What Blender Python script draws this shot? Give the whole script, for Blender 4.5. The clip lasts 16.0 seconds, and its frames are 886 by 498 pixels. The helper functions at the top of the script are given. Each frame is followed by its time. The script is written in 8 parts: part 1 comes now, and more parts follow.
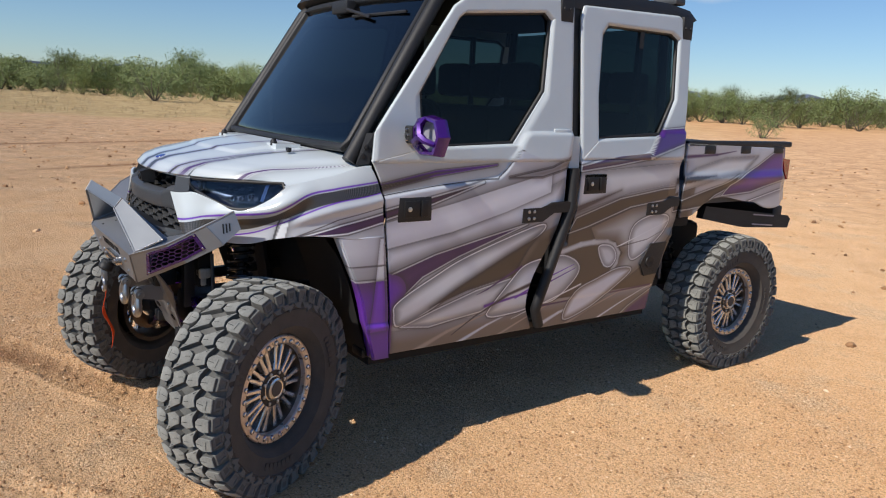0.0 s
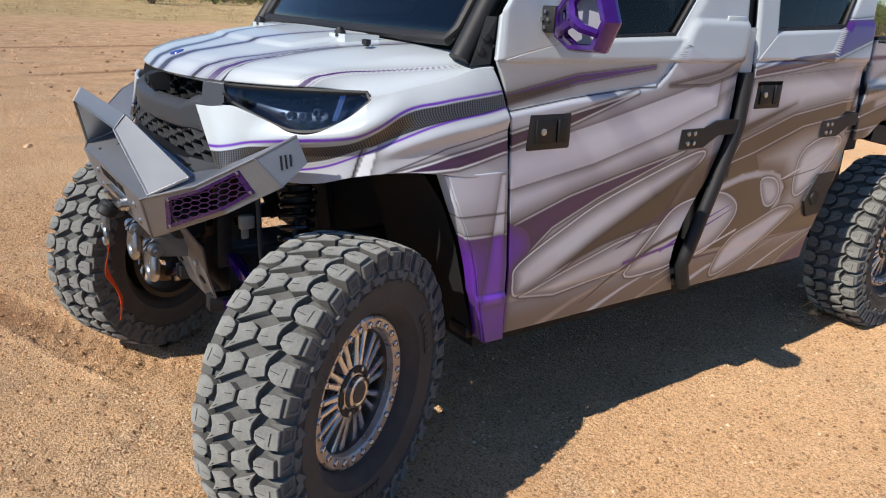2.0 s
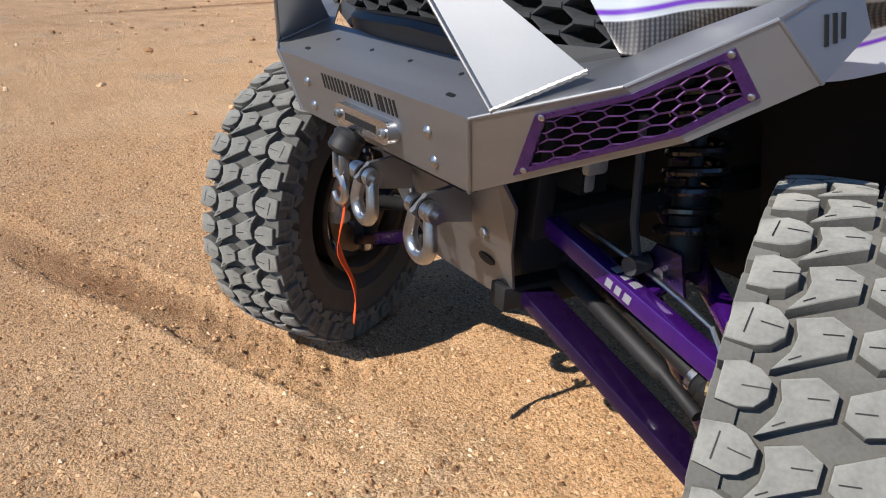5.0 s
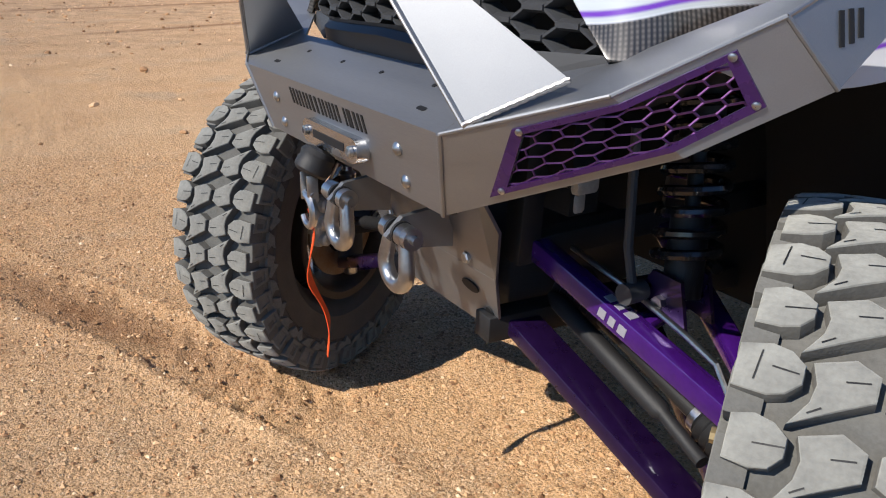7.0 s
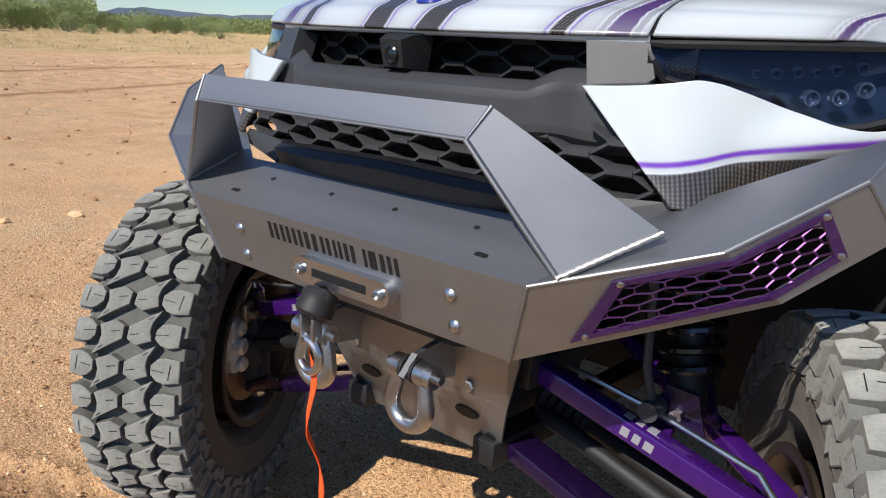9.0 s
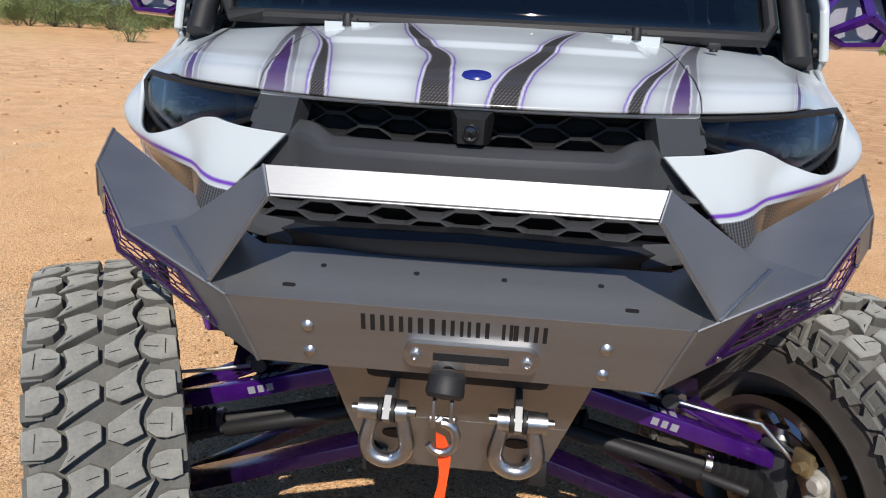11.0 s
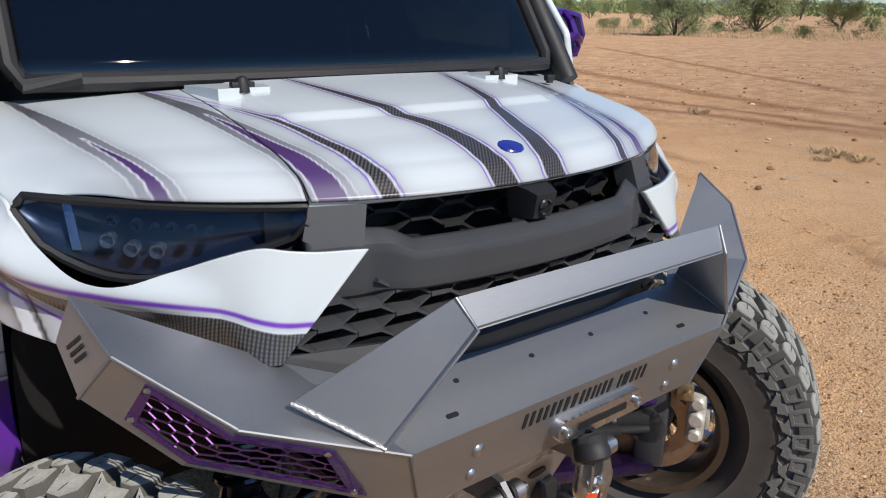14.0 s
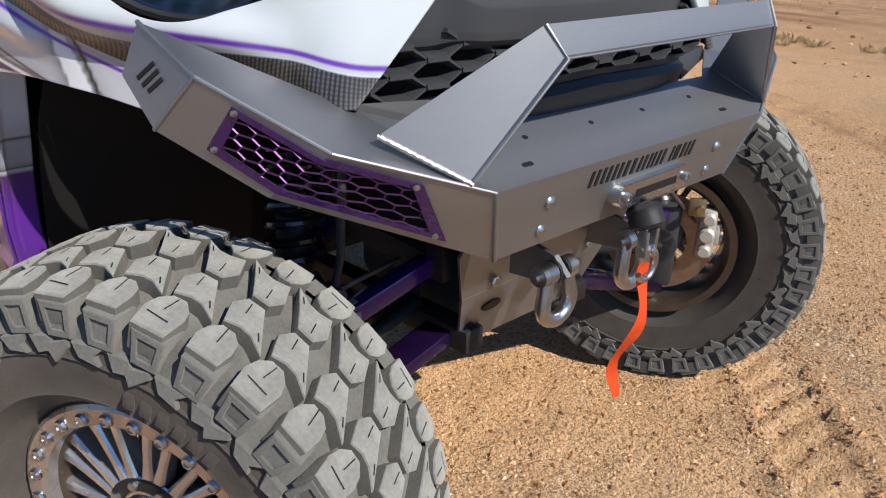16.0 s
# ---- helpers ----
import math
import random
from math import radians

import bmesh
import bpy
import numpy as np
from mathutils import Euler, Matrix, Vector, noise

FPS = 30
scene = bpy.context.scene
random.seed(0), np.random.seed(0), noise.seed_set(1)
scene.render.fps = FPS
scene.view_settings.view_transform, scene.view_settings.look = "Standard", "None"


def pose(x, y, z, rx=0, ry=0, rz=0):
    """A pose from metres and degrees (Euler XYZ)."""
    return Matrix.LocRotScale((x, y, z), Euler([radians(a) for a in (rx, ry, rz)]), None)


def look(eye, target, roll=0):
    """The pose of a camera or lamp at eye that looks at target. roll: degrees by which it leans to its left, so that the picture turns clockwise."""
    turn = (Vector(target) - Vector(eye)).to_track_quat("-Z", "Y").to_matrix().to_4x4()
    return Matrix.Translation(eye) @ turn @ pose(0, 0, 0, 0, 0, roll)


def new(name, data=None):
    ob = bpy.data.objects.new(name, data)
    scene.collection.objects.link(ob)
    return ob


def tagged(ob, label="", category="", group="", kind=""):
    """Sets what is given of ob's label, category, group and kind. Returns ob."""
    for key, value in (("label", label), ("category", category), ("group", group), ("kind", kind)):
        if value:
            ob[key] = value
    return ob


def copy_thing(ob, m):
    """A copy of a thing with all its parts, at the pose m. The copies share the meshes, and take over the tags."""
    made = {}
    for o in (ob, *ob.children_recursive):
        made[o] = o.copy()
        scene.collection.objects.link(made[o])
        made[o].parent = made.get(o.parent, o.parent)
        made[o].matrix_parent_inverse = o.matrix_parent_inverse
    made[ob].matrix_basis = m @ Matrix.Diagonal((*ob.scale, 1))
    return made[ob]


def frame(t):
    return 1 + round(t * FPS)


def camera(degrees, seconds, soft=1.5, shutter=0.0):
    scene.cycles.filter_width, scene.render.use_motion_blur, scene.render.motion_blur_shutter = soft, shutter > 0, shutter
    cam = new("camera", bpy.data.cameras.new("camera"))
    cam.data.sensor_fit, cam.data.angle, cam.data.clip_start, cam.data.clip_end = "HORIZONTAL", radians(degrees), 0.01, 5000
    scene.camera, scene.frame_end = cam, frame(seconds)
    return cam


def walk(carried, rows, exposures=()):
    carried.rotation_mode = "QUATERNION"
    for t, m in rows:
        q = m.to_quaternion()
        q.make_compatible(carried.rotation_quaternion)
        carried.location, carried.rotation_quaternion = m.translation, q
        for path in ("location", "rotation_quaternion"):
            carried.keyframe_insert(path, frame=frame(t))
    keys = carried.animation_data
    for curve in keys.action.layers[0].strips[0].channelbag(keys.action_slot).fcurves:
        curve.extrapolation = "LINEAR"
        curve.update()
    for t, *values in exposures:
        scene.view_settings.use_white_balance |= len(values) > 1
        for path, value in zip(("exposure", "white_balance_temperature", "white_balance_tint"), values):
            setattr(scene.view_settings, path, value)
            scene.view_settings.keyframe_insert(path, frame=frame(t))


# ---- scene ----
cam = camera(61.64, 16.0, soft=1.1)
# seconds, x, y, z, yaw, pitch, roll
ROWS = [
    (0, 3.356, -1.073, 1.555, 54.38, -11.57, 2.83),
    (0.5, 3.073, -1.006, 1.610, 55.76, -11.74, 3.02),
    (1, 2.850, -0.874, 1.571, 56.97, -12.52, 3.10),
    (1.5, 2.650, -0.810, 1.487, 58.46, -14.36, 2.94),
    (2, 2.370, -0.871, 1.431, 54.35, -18.42, 3.07),
    (2.5, 2.128, -0.977, 1.377, 51.70, -20.29, 3.93),
    (3, 1.844, -0.965, 1.342, 55.36, -20.60, 2.83),
    (3.5, 1.563, -0.960, 1.269, 57.37, -19.42, 1.10),
    (4, 1.386, -1.007, 1.158, 56.67, -20.47, 2.21),
    (4.2, 1.333, -1.021, 1.126, 56.51, -21.24, 2.88),
    (6.3, 1.156, -0.937, 1.120, 58.30, -23.35, -0.37),
    (6.5, 1.150, -0.929, 1.094, 58.17, -22.86, -0.22),
    (7, 1.135, -0.906, 1.098, 57.54, -21.34, 0.99),
    (7.5, 1.101, -0.854, 1.122, 55.49, -19.35, 2.37),
    (8, 1.073, -0.973, 1.084, 48.16, -18.26, 3.98),
    (8.5, 0.985, -1.151, 1.132, 43.25, -17.47, 3.58),
    (9, 0.832, -1.166, 1.184, 39.06, -15.77, 2.71),
    (9.5, 0.618, -1.137, 1.202, 33.54, -14.18, 2.60),
    (9.7, 0.559, -1.182, 1.192, 30.05, -13.50, 3.09),
    (11.8, -0.264, -1.567, 1.377, -11.17, -17.48, 2.37),
    (12, -0.332, -1.520, 1.384, -14.84, -17.58, 2.30),
    (12.5, -0.463, -1.364, 1.437, -22.56, -17.74, 2.24),
    (13, -0.657, -1.351, 1.463, -28.74, -17.49, 2.08),
    (13.5, -0.830, -1.296, 1.481, -33.60, -17.14, 1.36),
    (14, -0.871, -1.128, 1.462, -38.18, -17.68, 0.91),
    (14.5, -0.976, -1.056, 1.375, -42.64, -19.42, 0.45),
    (15, -1.167, -1.053, 1.320, -46.93, -21.78, 1.24),
    (15.5, -1.180, -1.052, 1.289, -46.08, -23.50, 1.64),
    (16, -1.049, -1.061, 1.236, -42.81, -24.51, 1.73),
]
walk(cam, [(t, pose(x, y, z, 90 + p, 0, w) @ pose(0, 0, 0, 0, 0, r)) for t, x, y, z, w, p, r in ROWS],
     exposures=[(0.0, 0.0), (1.5, 0.11), (3.0, 0.18), (7.0, 0.28), (8.5, 0.22), (9.5, 0.17), (12.0, -0.06), (13.0, 0.0), (14.0, 0.04), (15.0, 0.13), (16.0, 0.14)])

# ---- light: low clear morning sun ahead of the vehicle, blue desert sky ----
SUN_TO = Vector((0.125, -1.53, 1.40)).normalized()
world = bpy.data.worlds.new("sky")
scene.world = world
world.use_nodes = True
_nt = world.node_tree
_sky = _nt.nodes.new("ShaderNodeTexSky")
_sky.sky_type = "NISHITA"
_sky.sun_disc = False
_sky.sun_elevation = math.asin(SUN_TO.z)
_sky.sun_rotation = math.pi
_sky.air_density, _sky.dust_density, _sky.ozone_density = 1.0, 0.0, 3.0
_bg = _nt.nodes["Background"]
_bg.inputs["Strength"].default_value = 0.084
_tint = _nt.nodes.new("ShaderNodeMix")
_tint.data_type, _tint.blend_type = "RGBA", "MULTIPLY"
_tint.inputs[0].default_value, _tint.inputs[7].default_value = 1.0, (0.80, 0.97, 1.20, 1)
_nt.links.new(_sky.outputs[0], _tint.inputs[6])
_nt.links.new(_tint.outputs[2], _bg.inputs[0])
_sun = new("sun", bpy.data.lights.new("sun", "SUN"))
_sun.data.energy, _sun.data.angle, _sun.data.color = 4.45, radians(0.53), (1.0, 0.93, 0.84)
_sun.matrix_world = look(SUN_TO * 50, (0, 0, 0))

# ---- materials ----
def mat(name, color, color2=None, scale=8.0, rough=0.5, rough_var=0.12, metal=0.0, bump=0.0, bump_scale=150.0,
        coat=0.0, detail=6.0, fine=0.35, transmission=0.0, stretch=None, dust=0.0):
    """A surface with broad and fine variation of colour and gloss, and fine relief."""
    m = bpy.data.materials.new(name)
    m.use_nodes = True
    nt = m.node_tree
    N, L = nt.nodes, nt.links
    b = N["Principled BSDF"]
    tc = N.new("ShaderNodeTexCoord")
    mp = N.new("ShaderNodeMapping")
    if stretch:
        mp.inputs["Scale"].default_value = stretch
    L.new(tc.outputs["Object"], mp.inputs[0])
    n1 = N.new("ShaderNodeTexNoise")
    n1.inputs["Scale"].default_value, n1.inputs["Detail"].default_value = scale, detail
    n2 = N.new("ShaderNodeTexNoise")
    n2.inputs["Scale"].default_value, n2.inputs["Detail"].default_value = bump_scale, 4.0
    L.new(mp.outputs[0], n1.inputs["Vector"])
    L.new(mp.outputs[0], n2.inputs["Vector"])
    mixf = N.new("ShaderNodeMix")
    mixf.data_type = "FLOAT"
    mixf.inputs[0].default_value = fine
    L.new(n1.outputs[0], mixf.inputs[2])
    L.new(n2.outputs[0], mixf.inputs[3])
    ramp = N.new("ShaderNodeValToRGB")
    c2 = color2 or tuple(c * 0.8 for c in color)
    ramp.color_ramp.elements[0].position, ramp.color_ramp.elements[1].position = 0.33, 0.67
    ramp.color_ramp.elements[0].color, ramp.color_ramp.elements[1].color = (*c2, 1), (*color, 1)
    L.new(mixf.outputs[0], ramp.inputs[0])
    col = ramp.outputs[0]
    if dust:
        geo = N.new("ShaderNodeNewGeometry")
        sep = N.new("ShaderNodeSeparateXYZ")
        L.new(geo.outputs["Normal"], sep.inputs[0])
        mul = N.new("ShaderNodeMath")
        mul.operation, mul.use_clamp = "MULTIPLY", True
        n3 = N.new("ShaderNodeTexNoise")
        n3.inputs["Scale"].default_value = 14.0
        L.new(n3.outputs[0], mul.inputs[0])
        mul.inputs[1].default_value = dust
        mx = N.new("ShaderNodeMix")
        mx.data_type = "RGBA"
        L.new(mul.outputs[0], mx.inputs[0])
        L.new(col, mx.inputs[6])
        mx.inputs[7].default_value = (0.38, 0.27, 0.18, 1)
        col = mx.outputs[2]
    L.new(col, b.inputs["Base Color"])
    rr = N.new("ShaderNodeMapRange")
    rr.inputs[3].default_value, rr.inputs[4].default_value = rough - rough_var, rough + rough_var
    L.new(n1.outputs[0], rr.inputs[0])
    L.new(rr.outputs[0], b.inputs["Roughness"])
    b.inputs["Metallic"].default_value = metal
    b.inputs["Diffuse Roughness"].default_value = 1.0 if rough > 0.7 else 0.0
    b.inputs["Coat Weight"].default_value = coat
    b.inputs["Coat Roughness"].default_value = 0.06
    b.inputs["Transmission Weight"].default_value = transmission
    if bump:
        bp = N.new("ShaderNodeBump")
        bp.inputs["Strength"].default_value, bp.inputs["Distance"].default_value = 1.0, bump
        L.new(n2.outputs[0], bp.inputs["Height"])
        L.new(bp.outputs[0], b.inputs["Normal"])
    return m


M_BLACK = mat("black_plastic", (0.018, 0.018, 0.019), (0.012, 0.012, 0.013), rough=0.55, bump=0.0006, bump_scale=500)
M_GREY = mat("textured_grey_plastic", (0.052, 0.055, 0.060), (0.042, 0.044, 0.049), rough=0.48, bump=0.00022, bump_scale=900)
M_LINER = mat("black_liner", (0.008, 0.008, 0.008), (0.005, 0.005, 0.005), rough=0.8, rough_var=0.05)
M_STEEL = mat("brushed_steel", (0.375, 0.385, 0.40), (0.305, 0.313, 0.325), scale=3.0, rough=0.53, rough_var=0.08, metal=1.0,
              bump=0.00006, bump_scale=350, stretch=(0.15, 3, 3))
M_WELD = mat("weld_bead", (0.42, 0.42, 0.43), rough=0.36, metal=1.0, bump=0.0015, bump_scale=260)
M_ZINC = mat("galvanised_steel", (0.55, 0.56, 0.57), (0.42, 0.42, 0.43), scale=30, rough=0.32, metal=1.0, bump=0.0003)
M_ALU = mat("machined_aluminium", (0.62, 0.62, 0.63), (0.52, 0.52, 0.53), scale=12, rough=0.25, metal=1.0)
M_RIM = mat("grey_rim", (0.70, 0.70, 0.70), (0.56, 0.56, 0.56), scale=14, rough=0.22, metal=0.75, dust=0.06)
M_RING = mat("dusty_rim_ring", (0.60, 0.565, 0.54), (0.42, 0.38, 0.35), scale=24, rough=0.30, metal=0.7, dust=0.06)
M_RUBBER = mat("dusty_tyre_rubber", (0.075, 0.071, 0.066), (0.042, 0.040, 0.038), scale=14, rough=0.75, bump=0.0006,
               bump_scale=240, dust=0.12)
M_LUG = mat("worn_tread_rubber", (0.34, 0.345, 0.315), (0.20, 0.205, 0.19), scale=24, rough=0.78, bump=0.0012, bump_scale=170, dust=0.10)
# dusty base, toned below the lug tops to deepen the groove shade
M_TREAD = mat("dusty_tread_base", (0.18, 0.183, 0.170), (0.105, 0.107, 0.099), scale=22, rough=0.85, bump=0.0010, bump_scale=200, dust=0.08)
# lug flanks: the shade on the block sides is put into this darker rubber
M_FLANK_SHADE = mat("shade_toned_lug_flank", (0.11, 0.112, 0.105), (0.062, 0.064, 0.060), scale=22, rough=0.8, bump=0.0008, bump_scale=220, dust=0.10)
M_BARREL = mat("dark_bronze_barrel", (0.10, 0.078, 0.06), (0.06, 0.046, 0.036), scale=14, rough=0.4, metal=0.5, dust=0.1)
M_COMB = mat("purple_mesh_metal", (0.16, 0.07, 0.20), (0.11, 0.045, 0.15), scale=60, rough=0.45, metal=0.85)
M_SPRING = mat("gloss_black_spring", (0.012, 0.012, 0.013), rough=0.22, coat=0.6)
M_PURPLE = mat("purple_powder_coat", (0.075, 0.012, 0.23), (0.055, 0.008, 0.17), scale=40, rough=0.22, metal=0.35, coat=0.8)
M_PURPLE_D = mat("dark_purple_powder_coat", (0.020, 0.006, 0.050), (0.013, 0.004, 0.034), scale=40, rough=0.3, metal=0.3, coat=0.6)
M_RED = mat("red_lens", (0.35, 0.012, 0.01), rough=0.2, coat=0.8)
M_REDM = mat("red_anodised", (0.4, 0.03, 0.03), rough=0.3, metal=0.6)
M_ORANGE = mat("orange_webbing", (0.85, 0.10, 0.012), (0.75, 0.075, 0.01), scale=60, rough=0.8, bump=0.0006, bump_scale=900)
M_CALIPER = mat("cast_caliper", (0.62, 0.60, 0.55), (0.45, 0.42, 0.36), scale=25, rough=0.5, metal=0.3, bump=0.001)
M_BRASS = mat("zinc_yellow_bracket", (0.36, 0.28, 0.15), (0.26, 0.2, 0.11), scale=25, rough=0.45, metal=0.7)
M_BLUE = mat("blue_badge", (0.02, 0.03, 0.30), rough=0.25, coat=0.7)
M_MARK = mat("silver_mark", (0.40, 0.40, 0.46), rough=0.4, metal=0.2)
M_CUT = mat("dark_cutout", (0.008, 0.008, 0.009), rough=0.6)
M_SEAT = mat("dark_seat_cloth", (0.025, 0.025, 0.027), rough=0.85, bump=0.001)
M_LAMPIN = mat("dark_lamp_housing", (0.030, 0.042, 0.066), (0.020, 0.028, 0.046), rough=0.3)
M_PURPLE_M = mat("deep_purple_powder_coat", (0.052, 0.011, 0.12), (0.038, 0.008, 0.09), scale=40, rough=0.28, metal=0.35, coat=0.7)
M_LED = mat("clear_lamp_optics", (0.50, 0.52, 0.56), (0.20, 0.215, 0.24), scale=120, rough=0.2, metal=0.8)
M_WHITE = mat("white_gloss_paint", (0.60, 0.65, 0.665), (0.57, 0.62, 0.635), scale=3, rough=0.32, coat=0.5)
M_BED = mat("bed_liner", (0.06, 0.062, 0.066), rough=0.6, bump=0.001, bump_scale=300)
M_SHELLGREY = mat("interior_grey", (0.09, 0.09, 0.095), rough=0.7)


def glass(name, tint, rough=0.02, mirror=0.12):
    """Tinted safety glass: it lets a share of the light through and mirrors the sky."""
    m = bpy.data.materials.new(name)
    m.use_nodes = True
    nt = m.node_tree
    N, L = nt.nodes, nt.links
    N.remove(N["Principled BSDF"])
    tr = N.new("ShaderNodeBsdfTransparent")
    tr.inputs[0].default_value = (*tint, 1)
    gl = N.new("ShaderNodeBsdfGlossy")
    gl.inputs["Roughness"].default_value = rough
    gl.inputs["Color"].default_value = (0.96, 0.92, 0.86, 1)
    fr = N.new("ShaderNodeLayerWeight")
    fr.inputs["Blend"].default_value = 0.5
    pw = N.new("ShaderNodeMath")
    pw.operation = "POWER"
    pw.inputs[1].default_value = 4.0
    L.new(fr.outputs["Facing"], pw.inputs[0])
    ad = N.new("ShaderNodeMath")
    ad.operation, ad.use_clamp = "MULTIPLY_ADD", True
    ad.inputs[1].default_value, ad.inputs[2].default_value = 0.85, mirror
    L.new(pw.outputs[0], ad.inputs[0])
    mx = N.new("ShaderNodeMixShader")
    L.new(ad.outputs[0], mx.inputs[0])
    L.new(tr.outputs[0], mx.inputs[1])
    L.new(gl.outputs[0], mx.inputs[2])
    L.new(mx.outputs[0], N["Material Output"].inputs[0])
    return m


M_GLASS = glass("tinted_glass", (0.17, 0.22, 0.22), mirror=0.022)
M_WIND = glass("tinted_windscreen", (0.20, 0.23, 0.23), mirror=0.085)
M_LENS = glass("smoked_lamp_lens", (0.74, 0.80, 0.90), mirror=0.025)
M_MIRROR = mat("mirror_glass", (0.8, 0.8, 0.8), (0.8, 0.8, 0.8), rough=0.03, rough_var=0.0, metal=1.0)


def livery_material():
    """Printed wrap: painted colours from the panel, a carbon weave where the mask says so, satin clear film over it."""
    m = bpy.data.materials.new("printed_wrap")
    m.use_nodes = True
    nt = m.node_tree
    N, L = nt.nodes, nt.links
    b = N["Principled BSDF"]
    at = N.new("ShaderNodeAttribute")
    at.attribute_name = "livery"
    mk = N.new("ShaderNodeAttribute")
    mk.attribute_name = "weave"
    tc = N.new("ShaderNodeTexCoord")
    cl = N.new("ShaderNodeAttribute")
    cl.attribute_name = "cloth"
    mp = N.new("ShaderNodeMapping")
    mp.inputs["Rotation"].default_value = (0, 0, radians(32))
    L.new(cl.outputs["Vector"], mp.inputs[0])
    w1 = N.new("ShaderNodeTexWave")
    w1.wave_type, w1.bands_direction = "BANDS", "X"
    w1.inputs["Scale"].default_value, w1.inputs["Distortion"].default_value = 58.0, 0.0
    L.new(mp.outputs[0], w1.inputs[0])
    w2 = N.new("ShaderNodeTexWave")
    w2.wave_type, w2.bands_direction = "BANDS", "Y"
    w2.inputs["Scale"].default_value, w2.inputs["Distortion"].default_value = 48.0, 0.0
    L.new(cl.outputs["Vector"], w2.inputs[0])
    wr = N.new("ShaderNodeMapRange")
    wr.inputs[3].default_value = 0.5
    L.new(w2.outputs[0], wr.inputs[0])
    wm = N.new("ShaderNodeMath")
    wm.operation = "MULTIPLY"
    L.new(w1.outputs[0], wm.inputs[0])
    L.new(wr.outputs[0], wm.inputs[1])
    rp = N.new("ShaderNodeValToRGB")
    rp.color_ramp.elements[0].color, rp.color_ramp.elements[1].color = (0.012, 0.012, 0.012, 1), (0.13, 0.115, 0.105, 1)
    L.new(wm.outputs[0], rp.inputs[0])
    mx = N.new("ShaderNodeMix")
    mx.data_type = "RGBA"
    L.new(mk.outputs["Fac"], mx.inputs[0])
    L.new(at.outputs["Color"], mx.inputs[6])
    L.new(rp.outputs[0], mx.inputs[7])
    n = N.new("ShaderNodeTexNoise")
    n.inputs["Scale"].default_value, n.inputs["Detail"].default_value = 5.0, 8.0
    L.new(tc.outputs["Object"], n.inputs["Vector"])
    mr = N.new("ShaderNodeMapRange")
    mr.inputs[3].default_value, mr.inputs[4].default_value = 0.93, 1.05
    L.new(n.outputs[0], mr.inputs[0])
    ml = N.new("ShaderNodeMix")
    ml.data_type, ml.blend_type = "RGBA", "MULTIPLY"
    ml.inputs[0].default_value = 1.0
    L.new(mx.outputs[2], ml.inputs[6])
    L.new(mr.outputs[0], ml.inputs[7])
    L.new(ml.outputs[2], b.inputs["Base Color"])
    b.inputs["Roughness"].default_value = 0.34
    b.inputs["Coat Weight"].default_value = 0.5
    b.inputs["Coat Roughness"].default_value = 0.08
    return m


M_WRAP = livery_material()

# ---- building helpers ----
def shade(me, angle=35):
    me.polygons.foreach_set("use_smooth", [True] * len(me.polygons))
    me.set_sharp_from_angle(angle=radians(angle))


def part(name, bm, material, parent, label="", smooth=35):
    """Links a bmesh (or a mesh) as one object under a thing or a part."""
    if isinstance(bm, bmesh.types.BMesh):
        bmesh.ops.recalc_face_normals(bm, faces=bm.faces)
        me = bpy.data.meshes.new(name)
        bm.to_mesh(me)
        bm.free()
    else:
        me = bm
    if material and not me.materials:
        me.materials.append(material)
    if smooth:
        shade(me, smooth)
    ob = new(name, me)
    ob.parent = parent
    if label:
        ob["label"] = label
    return ob


def box(bm, lo, hi, m=None, bev=0.0):
    """A bevelled box between two corners."""
    vs = bmesh.ops.create_cube(bm, size=1.0)["verts"]
    c = [(a + b) / 2 for a, b in zip(lo, hi)]
    s = [abs(b - a) for a, b in zip(lo, hi)]
    for v in vs:
        v.co = Vector((c[i] + v.co[i] * s[i] for i in range(3)))
    if bev:
        es = list({e for v in vs for e in v.link_edges})
        r = bmesh.ops.bevel(bm, geom=es, offset=bev, segments=2, affect="EDGES", profile=0.5)
        vs = list({v for f in r["faces"] for v in f.verts} | {v for v in vs if v.is_valid})
    if m is not None:
        for v in vs:
            v.co = m @ v.co
    return vs


def tube(bm, pts, r, n=10, closed=False, cap=True):
    """A round bar through points; r is one radius or one for each point."""
    pts = [Vector(p) for p in pts]
    k = len(pts)
    rs = r if isinstance(r, (list, tuple)) else [r] * k
    rings = []
    up = None
    for i, p in enumerate(pts):
        a = pts[i - 1] if (i or closed) else p
        b = pts[(i + 1) % k] if (i < k - 1 or closed) else p
        t = (b - a).normalized()
        if up is None:
            up = t.orthogonal().normalized()
        up = (up - t * up.dot(t)).normalized()
        sd = t.cross(up)
        rings.append([bm.verts.new(p + (up * math.cos(j * 2 * math.pi / n) + sd * math.sin(j * 2 * math.pi / n)) * rs[i]) for j in range(n)])
    for i in range(k if closed else k - 1):
        A, B = rings[i], rings[(i + 1) % k]
        for j in range(n):
            bm.faces.new((A[j], A[(j + 1) % n], B[(j + 1) % n], B[j]))
    if cap and not closed:
        bm.faces.new(rings[0][::-1])
        bm.faces.new(rings[-1])
    return rings


